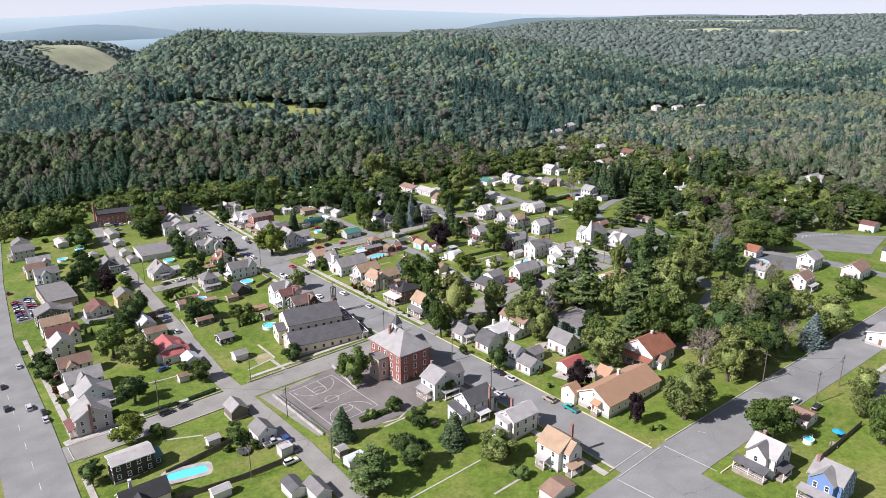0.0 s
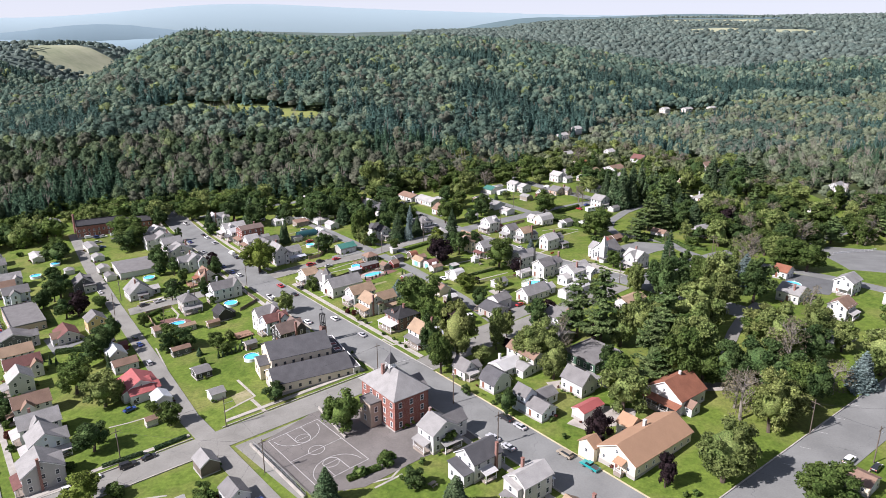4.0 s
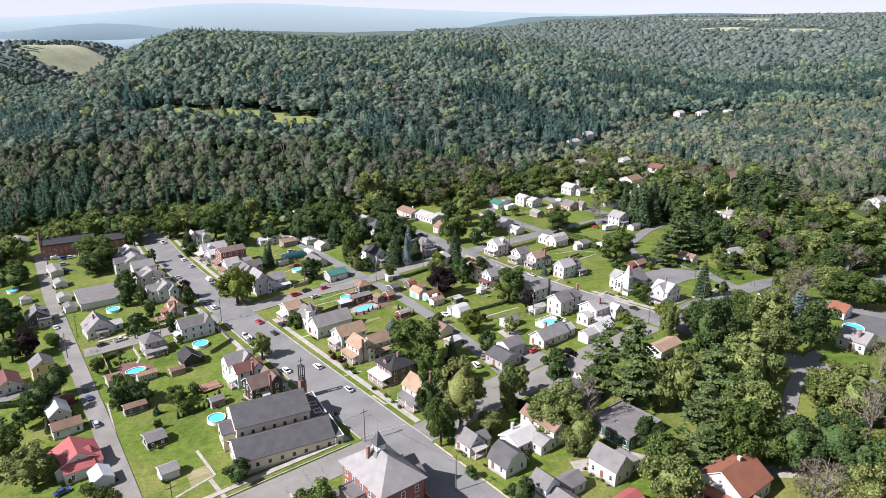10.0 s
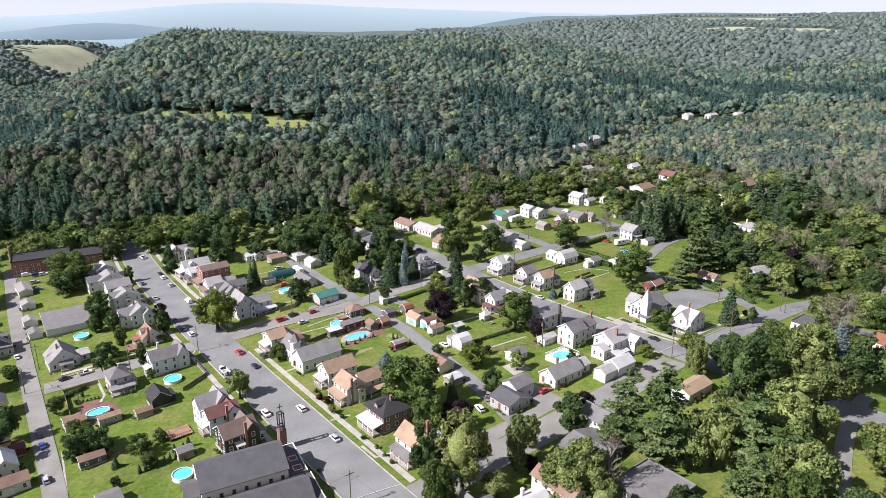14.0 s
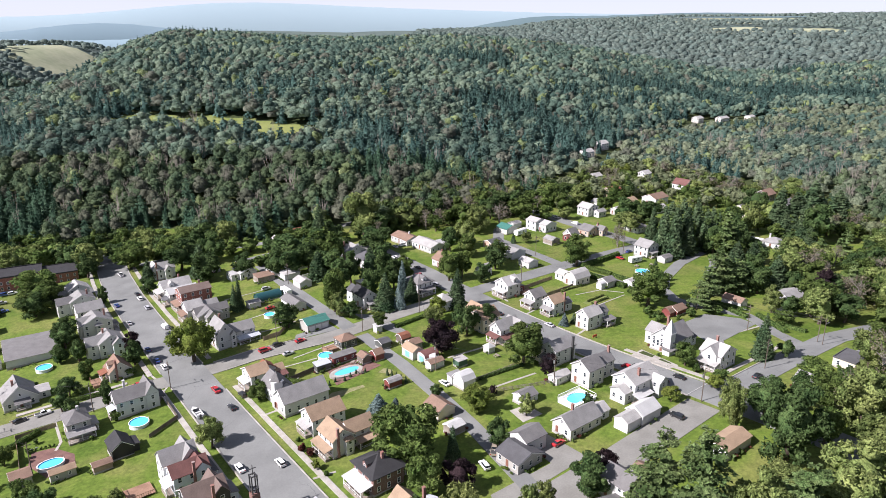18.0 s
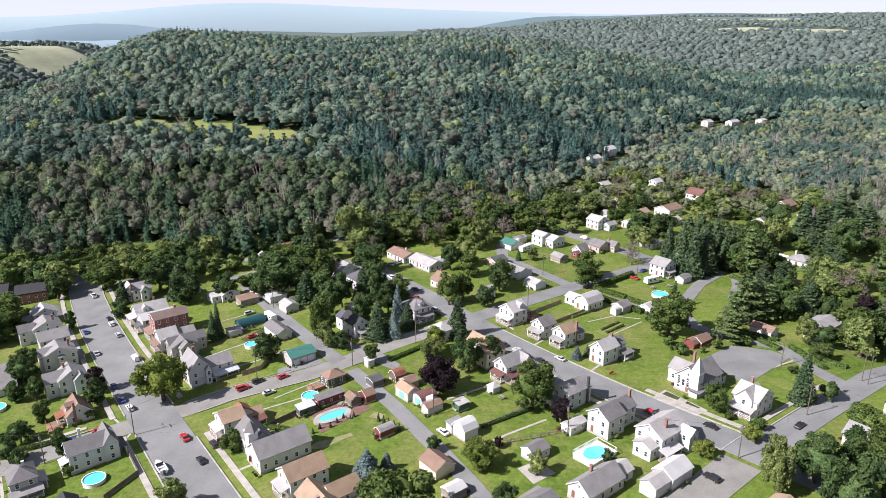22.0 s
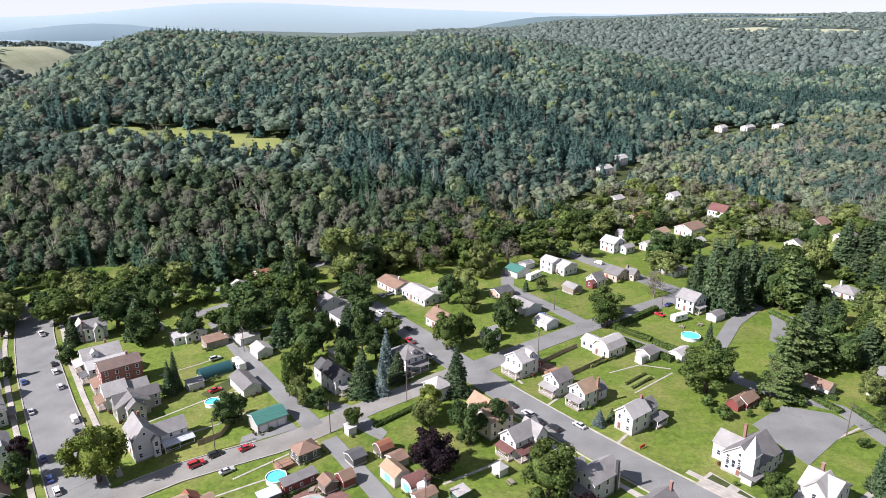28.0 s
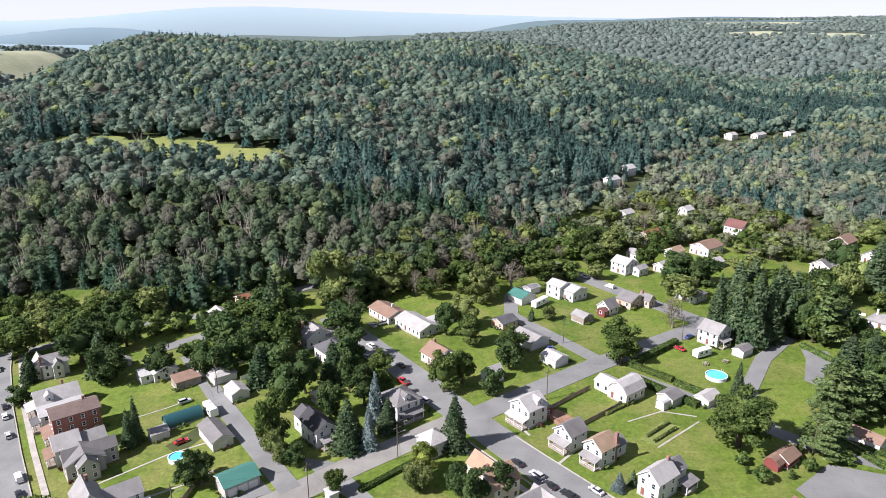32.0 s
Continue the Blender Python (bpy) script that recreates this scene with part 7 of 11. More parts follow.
# ---- the woods: one body of trees each for broadleaf and conifer ----
def forest(name, label, mat, data, spots, heights, widths, seed):
    r = rng(seed)
    vs, fq, ft, off = [], [], [], 0
    for k, (v, f, core, jf) in enumerate(data):
        idx = np.arange(k, len(spots), len(data))
        if not len(idx):
            continue
        a = r.uniform(0, 6.28, len(idx))
        ca, sa = np.cos(a)[:, None], np.sin(a)[:, None]
        tpl = np.concatenate([v, core])
        hh, ww = heights[idx][:, None], (heights[idx] * widths[idx])[:, None]
        X = (tpl[:, 0] * ca - tpl[:, 1] * sa) * ww + spots[idx, 0][:, None]
        Y = (tpl[:, 0] * sa + tpl[:, 1] * ca) * ww + spots[idx, 1][:, None]
        Z = tpl[:, 2] * hh + spots[idx, 2][:, None]
        vs.append(np.stack([X, Y, Z], 2).reshape(-1, 3))
        o = (np.arange(len(idx)) * len(tpl) + off)[:, None, None]
        (fq if f.shape[1] == 4 else ft).append((f[None] + o).reshape(-1, f.shape[1]))
        ft.append((jf[None] + len(v) + o).reshape(-1, 3))
        off += len(idx) * len(tpl)
    vs, fq, ft = np.concatenate(vs), np.concatenate(fq + [np.zeros((0, 4), int)]), np.concatenate(ft)
    me = bpy.data.meshes.new(name)
    me.vertices.add(len(vs))
    me.vertices.foreach_set("co", vs.astype(np.float32).ravel())
    loops = np.concatenate([fq.ravel(), ft.ravel()]).astype(np.int32)
    me.loops.add(len(loops))
    me.loops.foreach_set("vertex_index", loops)
    starts = np.concatenate([np.arange(len(fq)) * 4, len(fq) * 4 + np.arange(len(ft)) * 3]).astype(np.int32)
    me.polygons.add(len(starts))
    me.polygons.foreach_set("loop_start", starts)
    me.materials.append(mat)
    me.polygons.foreach_set("use_smooth", np.ones(len(starts), bool))
    me.update(calc_edges=True)
    me.validate()
    return tagged(new(name, me), label, "woods", kind="stuff")


def light_round(seed, leaves, leaf, lobes=6, heart=True):
    """A forest crown: rounded lobes, open below, under a scatter of sprays."""
    r = rng(seed)
    th = np.arange(lobes) * 2.4 + r.uniform(0, 6.28)
    k = np.sqrt((np.arange(lobes) + 0.3) / lobes)
    cen = np.stack([0.22 * k * np.cos(th), 0.22 * k * np.sin(th), 0.80 - 0.36 * k ** 1.6 + r.normal(0, 0.03, lobes)], 1)
    rad = r.uniform(0.13, 0.19, lobes) * (7 / lobes) ** 0.36
    iv, jf = small_ico()
    jf = jf[iv[jf].mean(1)[:, 2] > -0.5]
    core = [np.array([0, 0, 0.5]) + iv * r.uniform(0.85, 1.1, (len(iv), 1)) * [0.27, 0.27, 0.30]] if heart else []
    core += [c + iv * r.uniform(0.82, 1.18, (len(iv), 1)) * q * [1, 1, 0.85 if heart else 1.0] for c, q in zip(cen, rad)]
    which = r.integers(0, lobes, leaves)
    nrm = r.normal(0, 1, (leaves, 3))
    nrm[:, 2] = np.abs(nrm[:, 2]) * 0.9 - 0.15
    nrm /= np.linalg.norm(nrm, axis=1)[:, None]
    v = leaf_tris(r, cen[which] + nrm * (rad[which] * r.uniform(0.88, 1.3, leaves))[:, None], nrm, leaf, 0.75)
    return v, np.arange(len(v)).reshape(-1, 3), np.concatenate(core), np.concatenate([jf + i * len(iv) for i in range(len(core))])


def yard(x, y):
    """Whether a place lies in the wedge cleared from a valley house towards the camera, so the house shows."""
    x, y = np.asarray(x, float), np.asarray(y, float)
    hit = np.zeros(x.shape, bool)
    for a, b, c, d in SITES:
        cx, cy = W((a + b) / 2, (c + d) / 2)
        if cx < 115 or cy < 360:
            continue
        # (0, 150) stands for the camera's place over the ground
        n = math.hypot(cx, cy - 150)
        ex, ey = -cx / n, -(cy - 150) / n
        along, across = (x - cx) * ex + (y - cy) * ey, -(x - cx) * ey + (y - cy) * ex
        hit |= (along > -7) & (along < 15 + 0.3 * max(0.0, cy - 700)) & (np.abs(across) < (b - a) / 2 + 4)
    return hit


def grow(cell, x0, x1, y0, y1, seed):
    r = rng(seed)
    xs, ys = np.meshgrid(np.arange(x0, x1, cell), np.arange(y0, y1, cell))
    xs = xs.ravel() + r.uniform(-0.48, 0.48, xs.size) * cell
    ys = ys.ravel() + r.uniform(-0.48, 0.48, ys.size) * cell
    ok = wooded(xs, ys) & (np.abs(xs) < 110 + 0.82 * ys)
    xs, ys = xs[ok], ys[ok]
    uu, vv = xs * CT + ys * ST, -xs * ST + ys * CT
    free = np.ones(len(xs), bool)
    for a, b, c, d in SITES:
        free &= ~((uu > a - 7) & (uu < b + 7) & (vv > c - 16) & (vv < d + 5))
    xs, ys = xs[free], ys[free]
    # no trees in the camera's line of sight to the houses
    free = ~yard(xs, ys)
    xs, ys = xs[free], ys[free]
    return np.stack([xs, ys, lie(xs, ys) - 0.5], 1)


r0 = rng(5)
near = grow(6.6, -420, 420, 330, 700, 1)
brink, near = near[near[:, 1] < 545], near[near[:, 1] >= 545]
midw = grow(8.0, -820, 900, 700, 1180, 2)
nz = np.array([noise.noise((x / 70, y / 70, 0.0)) for x, y, _ in near])
nz1 = np.array([noise.noise((x / 70, y / 70, 0.0)) for x, y, _ in brink])
nz2 = np.array([noise.noise((x / 90, y / 90, 3.0)) for x, y, _ in midw])
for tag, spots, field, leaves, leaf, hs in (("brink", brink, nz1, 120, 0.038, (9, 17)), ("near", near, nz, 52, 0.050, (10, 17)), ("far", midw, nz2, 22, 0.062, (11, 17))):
    rise = spots[:, 1] - np.interp(spots[:, 0], [20, 100, 118, 169, 237, 300, 500, 900], [560, 622, 654, 729, 830, 862, 862, 900])
    low = (spots[:, 0] > 20) & (rise < 0)
    shady = (spots[:, 0] > 10) & ~low & (rise < 190)     # dark conifers fill the slope over the creek
    con = field + r0.normal(0, 0.16, len(spots)) - 0.2 * low + 0.28 * shady + 0.1 * (tag == "near") > 0.22
    drk = field + r0.normal(0, 0.22, len(spots)) < -0.12
    fade = ~con & (r0.uniform(0, 1, len(spots)) < (0.2 if tag == "brink" else 0.11))
    con, drk = con & ~fade, drk & ~fade
    gay = ~con & ~drk & ~fade & (r0.uniform(0, 1, len(spots)) < 0.07)
    for kind, mask, mat, lab in (("brown", fade, LEAF["hillbrown"], "fading brownish trees in the wood"), ("conifer", con, LEAF["hillpine"], "dark conifers on the hillside"), ("oak", ~con & drk, LEAF["hilloak"], "dark broadleaf wood on the hillside"), ("lime", gay, LEAF["hilllime"], "bright yellow-green trees in the wood"), ("ash", ~con & ~drk & ~low & ~fade & ~gay, LEAF["hillash"], "green broadleaf wood on the hillside"), ("vale", ~con & ~drk & low & ~fade & ~gay, LEAF["valeash"], "light green broadleaf wood in the valley")):
        sp = spots[mask]
        # the foot rows take the leaf colours with shade painted in
        if tag == "brink":
            mat, lab = {"brown": (LEAF["footbrown"], "thinning brownish trees at the hill's foot in a painted shaded tone"), "conifer": (LEAF["footpine"], "conifers at the hill's foot in a painted shaded tone"), "vale": (mat, lab), "lime": (mat, lab)}.get(kind, (LEAF["footwood"], "green wood at the hill's foot in a painted shaded tone"))
        if not len(sp):
            continue
        if kind == "conifer":
            dat = [cone_crown(k + 70, int(leaves * 1.3) + 24, 0.28, leaf * 1.2, 0.3, 9, 0.4) for k in range(3)]
        else:
            dat = [light_round(k + 80 + (5 if kind == "oak" else 0), leaves, leaf, {"brink": 7, "near": 5, "far": 4}[tag], tag != "far") for k in range(5)]
        hts = r0.uniform(*hs, len(sp)) * (1.15 if kind == "conifer" else 1.0) * np.where(low[mask], 0.72, 1.0)
        wid = (r0.uniform(0.78, 1.15, len(sp)) if tag == "brink" else r0.uniform(0.95, 1.4, len(sp))) if kind != "conifer" else r0.uniform(0.9, 1.3, len(sp))
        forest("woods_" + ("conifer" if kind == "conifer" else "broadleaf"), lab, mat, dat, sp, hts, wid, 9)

def bare_limbs(seed):
    """A forked stem with bare limbs, as thin three-sided spikes within a unit tree."""
    r = rng(seed)
    vs, fs = [], []
    for k in range(9):
        a, lean, z0 = r.uniform(0, 6.28), r.uniform(0.05, 0.26), (0.0 if k == 0 else r.uniform(0.35, 0.7))
        base = np.array([0.0, 0.0, z0]) if k == 0 else np.array([0.06 * math.cos(a), 0.06 * math.sin(a), z0])
        tip = np.array([lean * math.cos(a), lean * math.sin(a), min(1.04, z0 + r.uniform(0.3, 0.55)) if k else 1.0])
        w, o = (0.012 if k == 0 else 0.007), len(vs)
        vs += [base + [w * math.cos(q), w * math.sin(q), 0] for q in (0, 2.1, 4.2)] + [tip]
        fs += [(o, o + 1, o + 3), (o + 1, o + 2, o + 3), (o + 2, o, o + 3)]
    return np.array(vs), np.array(fs), np.zeros((0, 3)), np.zeros((0, 3), int)


bare = np.concatenate([brink[r0.uniform(0, 1, len(brink)) < 0.13], near[r0.uniform(0, 1, len(near)) < 0.05]])
forest("woods_bare_limbs", "bare grey limbs showing through the wood", M["greybark"], [bare_limbs(k + 300) for k in range(4)], bare + [2.0, 1.0, 1.0], r0.uniform(13, 19, len(bare)), r0.uniform(0.9, 1.3, len(bare)), 9)

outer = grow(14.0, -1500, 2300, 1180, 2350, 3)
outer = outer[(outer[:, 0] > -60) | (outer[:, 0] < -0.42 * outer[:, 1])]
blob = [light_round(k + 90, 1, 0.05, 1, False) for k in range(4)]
forest("woods_distant", "distant mixed woods on the uplands with painted haze", LEAF["hillfar"], blob, outer, r0.uniform(9, 14, len(outer)), r0.uniform(1.1, 1.7, len(outer)), 9)


# ---- far ridges, a plain backdrop of distance, haze put in by colour and glow ----
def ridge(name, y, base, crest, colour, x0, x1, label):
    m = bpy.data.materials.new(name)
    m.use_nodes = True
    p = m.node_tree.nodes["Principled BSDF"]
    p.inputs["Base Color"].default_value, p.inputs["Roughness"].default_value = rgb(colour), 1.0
    p.inputs["Emission Color"].default_value, p.inputs["Emission Strength"].default_value = rgb(colour), 0.14   # a faint glow of its own imitates haze
    xs = np.linspace(x0, x1, 120)
    vs, fs = [], []
    for i, x in enumerate(xs):
        h = crest(x) + 3 * noise.noise((x / 60, 0, y)) + 1.5 * noise.noise((x / 17, 1, y))
        vs += [(x, y, base), (x, y - 40, base + (h - base) * 0.6), (x, y, h)]
        if i:
            k = 3 * i
            fs += [(k - 3, k, k + 1, k - 2), (k - 2, k + 1, k + 2, k - 1)]
    tagged(new(name, mesh_of(name, vs, fs, m, smooth_faces=True)), label, "hills", kind="structure")


def bump(x, c, w):
    return math.exp(-((x - c) / w) ** 2)


# the blue of these ridges is haze painted into the base colour
ridge("backdrop_ridge", 4550, -80, lambda x: 168 + 62 * bump(x, -1350, 760) + 26 * bump(x, -300, 900) - 14 * bump(x, -2700, 600), (0.30, 0.385, 0.425), -3400, 2200, "ridge on the horizon painted pale blue with haze")
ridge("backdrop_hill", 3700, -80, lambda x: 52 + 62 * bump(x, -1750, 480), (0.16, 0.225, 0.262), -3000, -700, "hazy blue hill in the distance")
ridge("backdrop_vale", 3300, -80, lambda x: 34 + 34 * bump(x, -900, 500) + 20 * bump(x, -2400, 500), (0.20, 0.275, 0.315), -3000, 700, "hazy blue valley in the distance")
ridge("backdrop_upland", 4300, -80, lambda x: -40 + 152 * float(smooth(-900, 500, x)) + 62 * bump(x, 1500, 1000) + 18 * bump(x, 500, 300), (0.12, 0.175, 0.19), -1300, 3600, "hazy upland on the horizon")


# ---- trees of the town ----
tree(71.7, 401.6, 10.7, 1.48, "maple", "on the lawn")
tree(104.4, 385.9, 13.7, 1.59, "maple", "on the lawn")
tree(105.8, 345.8, 10.3, 1.18, "oak", "on the lawn")
tree(61.1, 345.7, 12.1, 1.18, "oak", "on the lawn")
tree(62.2, 308.6, 11.4, 1.12, "beech", "on the lawn")
tree(58.9, 259.4, 11.9, 1.24, "oak", "on the lawn")
tree(46.6, 237.0, 13.6, 1.16, "maple", "on the lawn")
tree(51.1, 221.9, 11.1, 1.44, "ash", "on the lawn")
tree(42.7, 198.4, 9.5, 1.35, "oak", "on the lawn")
tree(62.1, 196.0, 7.3, 1.34, "maple", "on the lawn")
tree(25.7, 239.5, 9.0, 1.20, "oak", "on the lawn")
tree(35.2, 175.4, 8.6, 1.5, "lime", "on the lawn")
tree(23.0, 163.6, 7.0, 1.2, "oak", "on the lawn")
tree(94.3, 158.2, 11.8, 1.11, "maple", "on the lawn")
tree(89.0, 186.8, 6.0, 1.55, "oak", "on the lawn")
tree(76.6, 135.5, 9.7, 1.84, "spruce", "on the lawn")
tree(70.2, 112.0, 12.9, 1.49, "pine", "on the lawn")
tree(82.3, 113.2, 9.6, 1.25, "oak", "on the lawn")
tree(94.0, 126.0, 6.0, 1.27, "oak", "on the lawn")
tree(95.5, 113.5, 9.3, 2.02, "spruce", "on the lawn")
tree(109.4, 133.6, 5.4, 1.37, "maple", "on the lawn")
tree(98.6, 101.4, 8.0, 1.6, "ash", "on the lawn")
tree(154.3, 163.9, 12.7, 0.66, "ash", "on the lawn")
tree(156.6, 147.5, 13.4, 0.99, "ash", "on the lawn")
tree(129.7, 133.8, 8.6, 0.96, "oak", "on the lawn")
tree(136.4, 108.8, 10.1, 0.87, "beech", "on the lawn")
tree(134.1, 88.3, 9.1, 0.66, "beech", "on the lawn")
tree(157.2, 118.1, 14.3, 0.95, "maple", "on the lawn")
tree(151.7, 62.9, 11.8, 1.33, "maple", "on the lawn")
tree(144.7, 81.0, 17.0, 1.07, "ash", "on the lawn")
tree(169.7, 83.5, 17.0, 0.85, "willow", "on the lawn")
tree(167.0, 43.8, 15.6, 0.75, "maple", "on the lawn")
tree(176.1, 52.1, 8.2, 1.05, "ash", "on the lawn")
tree(97.6, 92.7, 3.4, 1.78, "shrub", "on the lawn")
tree(94.1, 137.6, 4.0, 1.6, "shrub", "on the lawn")
tree(140.3, 166.9, 21.1, 0.76, "willow", "on the lawn")
tree(153.6, 203.4, 17.6, 1.3, "maple", "on the lawn")
tree(195.8, 244.1, 12.7, 1.25, "beech", "on the lawn")
tree(222.6, 269.0, 15.4, 1.28, "spruce", "on the lawn")
tree(181.0, 209.4, 8.0, 1.58, "lime", "on the lawn")
tree(208.6, 220.6, 14.4, 1.24, "maple", "on the lawn")
tree(210.0, 248.2, 11.7, 0.94, "oak", "on the lawn")
tree(208.3, 209.6, 7.6, 0.98, "beech", "on the lawn")
tree(174.2, 194.0, 7.7, 1.13, "oak", "on the lawn")
tree(155.6, 165.3, 14.1, 0.52, "ash", "on the lawn")
tree(175.5, 166.5, 10.6, 1.15, "oak", "on the lawn")
tree(157.4, 147.6, 15.3, 1.04, "ash", "on the lawn")
tree(179.6, 142.9, 25.9, 1.08, "pine", "on the lawn")
tree(243.8, 187.8, 7.9, 1.19, "maple", "on the lawn")
tree(270.9, 171.3, 6.1, 1.19, "oak", "on the lawn")
tree(121.0, 244.7, 9.8, 1.04, "ash", "on the lawn")
tree(187.9, 298.7, 18.1, 0.72, "maple", "on the lawn")
tree(169.2, 299.0, 9.2, 1.26, "oak", "on the lawn")
tree(163.2, 328.6, 13.8, 0.7, "spruce", "on the lawn")
tree(162.4, 143.7, 16.0, 0.55, "dry", "on the lawn")
tree(219.5, 159.6, 12.3, 0.62, "ash", "on the lawn")
tree(134.8, 297.6, 16.8, 1.2, "lime", "on the lawn")
tree(248.7, 374.9, 24.0, 1.01, "ash", "on the lawn")
tree(236.5, 346.5, 14.9, 1.41, "oak", "on the lawn")
tree(176.7, 222.3, 5.2, 1.02, "oak", "on the lawn")
tree(217.6, 320.4, 13.9, 1.52, "spruce", "on the lawn")
tree(217.6, 311.7, 13.9, 0.77, "oak", "on the lawn")
tree(217.0, 302.2, 12.7, 0.92, "oak", "on the lawn")
tree(215.9, 294.4, 14.0, 0.91, "bluespruce", "on the lawn")
tree(214.7, 286.7, 10.0, 1.61, "spruce", "on the lawn")
tree(227.1, 327.3, 13.0, 1.19, "oak", "on the lawn")
tree(230.2, 314.2, 8.2, 1.34, "maple", "on the lawn")
tree(207.1, 336.8, 12.3, 1.44, "oak", "on the lawn")
tree(224.1, 376.4, 20.9, 1.19, "spruce", "on the lawn")
tree(214.9, 348.9, 15.0, 1.06, "maple", "on the lawn")
tree(224.4, 356.5, 11.7, 1.19, "oak", "on the lawn")
tree(210.4, 373.7, 13.8, 1.43, "maple", "on the lawn")
tree(202.7, 379.7, 10.2, 1.38, "oak", "on the lawn")
tree(191.7, 371.6, 6.2, 1.91, "shrub", "on the lawn")
tree(204.3, 393.4, 6.8, 1.86, "spruce", "on the lawn")
tree(203.1, 348.1, 13.1, 1.19, "oak", "on the lawn")
tree(238.1, 292.9, 13.2, 1.02, "maple", "on the lawn")
tree(245.3, 293.4, 11.7, 0.84, "maple", "on the lawn")
tree(262.3, 291.8, 12.6, 1.00, "oak", "on the lawn")
tree(247.2, 282.3, 9.4, 1.01, "oak", "on the lawn")
tree(300.0, 279.7, 11.3, 1.36, "maple", "on the lawn")
tree(331.1, 281.4, 10.4, 0.93, "dry", "on the lawn")
tree(361.7, 302.5, 11.9, 1.12, "oak", "on the lawn")
tree(375.1, 299.9, 10.8, 0.90, "oak", "on the lawn")
tree(343.0, 270.9, 18.9, 1.02, "spruce", "on the lawn")
tree(337.2, 260.9, 23.4, 0.94, "spruce", "on the lawn")
tree(335.6, 254.1, 24.3, 0.98, "spruce", "on the lawn")
tree(342.7, 252.7, 23.7, 1.02, "spruce", "on the lawn")
tree(358.3, 257.8, 23.5, 1.02, "spruce", "on the lawn")
tree(369.3, 278.6, 16.3, 1.59, "spruce", "on the lawn")
tree(377.8, 277.3, 16.5, 1.59, "spruce", "on the lawn")
tree(278.7, 226.2, 15.8, 1.40, "maple", "on the lawn")
tree(308.5, 216.5, 19.0, 1.35, "pine", "on the lawn")
tree(315.1, 213.4, 14.9, 1.29, "pine", "on the lawn")
tree(354.7, 239.8, 19.2, 1.14, "pine", "on the lawn")
tree(357.0, 249.8, 17.5, 1.34, "spruce", "on the lawn")
tree(356.5, 226.0, 10.0, 1.3, "oak", "on the lawn")
tree(301.0, 239.3, 11.2, 0.90, "spruce", "on the lawn")
tree(336.2, 215.6, 6.9, 2.43, "shrub", "on the lawn")
tree(347.6, 205.7, 9.7, 1.48, "oak", "on the lawn")
tree(371.0, 206.6, 13.6, 1.22, "pine", "on the lawn")
tree(264.5, 175.4, 15.0, 1.1, "spruce", "on the lawn")
tree(308.9, 194.9, 10.9, 0.96, "ash", "on the lawn")
tree(309.3, 189.1, 8.6, 1.20, "oak", "on the lawn")
tree(328.2, 185.7, 15.0, 0.85, "beech", "on the lawn")
tree(405.9, 222.9, 19.6, 1.01, "oak", "on the lawn")
tree(428.5, 244.8, 19.0, 2.09, "spruce", "on the lawn")
tree(421.0, 250.0, 19.0, 1.6, "spruce", "on the lawn")
tree(429.6, 253.4, 20.2, 1.34, "spruce", "on the lawn")
tree(454.2, 248.1, 20.0, 2.09, "spruce", "on the lawn")
tree(455.0, 235.3, 16.4, 2.48, "spruce", "on the lawn")
tree(429.0, 267.0, 17.2, 0.95, "oak", "on the lawn")
tree(241.9, 175.2, 3.7, 1.52, "shrub", "on the lawn")
tree(221.5, 177.5, 4.6, 1.52, "lime", "on the lawn")
tree(224.5, 162.4, 11.2, 0.86, "ash", "on the lawn")
tree(235.2, 158.0, 9.4, 1.19, "oak", "on the lawn")
tree(261.8, 160.0, 6.2, 1.52, "oak", "on the lawn")
tree(177.5, 395.7, 14.2, 1.19, "oak", "on the lawn")
tree(165.6, 377.1, 15.4, 1.58, "spruce", "on the lawn")
tree(162.4, 412.7, 12.0, 1.19, "maple", "on the lawn")
tree(127.7, 417.0, 11.3, 1.24, "oak", "on the lawn")
tree(155.4, 432.3, 9.9, 2.09, "maple", "on the lawn")
tree(144.6, 436.6, 9.5, 1.54, "oak", "on the lawn")
tree(161.0, 327.8, 11.5, 0.91, "spruce", "on the lawn")
tree(105.0, 348.4, 7.4, 1.40, "oak", "on the lawn")
tree(125.2, 376.4, 7.7, 0.74, "oak", "on the lawn")
tree(121.1, 318.4, 8.6, 0.91, "beech", "on the lawn")
tree(117.3, 334.7, 4.5, 1.09, "shrub", "on the lawn")
tree(112.1, 397.5, 6.8, 1.45, "maple", "on the lawn")
tree(167.2, 299.3, 9.9, 1.04, "oak", "on the lawn")
tree(189.2, 290.0, 6.8, 1.43, "oak", "on the lawn")
tree(191.7, 273.6, 6.9, 1.05, "maple", "on the lawn")
tree(209.9, 264.7, 9.4, 1.09, "lime", "on the lawn")
tree(140.2, 258.4, 6.1, 1.33, "maple", "on the lawn")
tree(159.4, 224.9, 7.6, 2.48, "bluespruce", "on the lawn")
tree(164.2, 224.0, 4.9, 1.95, "bluespruce", "on the lawn")
tree(203.2, 190.5, 4.4, 1.00, "oak", "on the lawn")
tree(189.5, 212.7, 3.3, 1.05, "beech", "on the lawn")
tree(245.2, 232.6, 4.1, 1.48, "spruce", "on the lawn")
tree(82.7, 243.8, 8.8, 1.19, "oak", "on the lawn")
tree(90.7, 235.5, 6.0, 1.57, "maple", "on the lawn")
tree(84.1, 234.4, 3.1, 1.91, "spruce", "on the lawn")
tree(77.4, 245.1, 8.3, 1.14, "oak", "on the lawn")
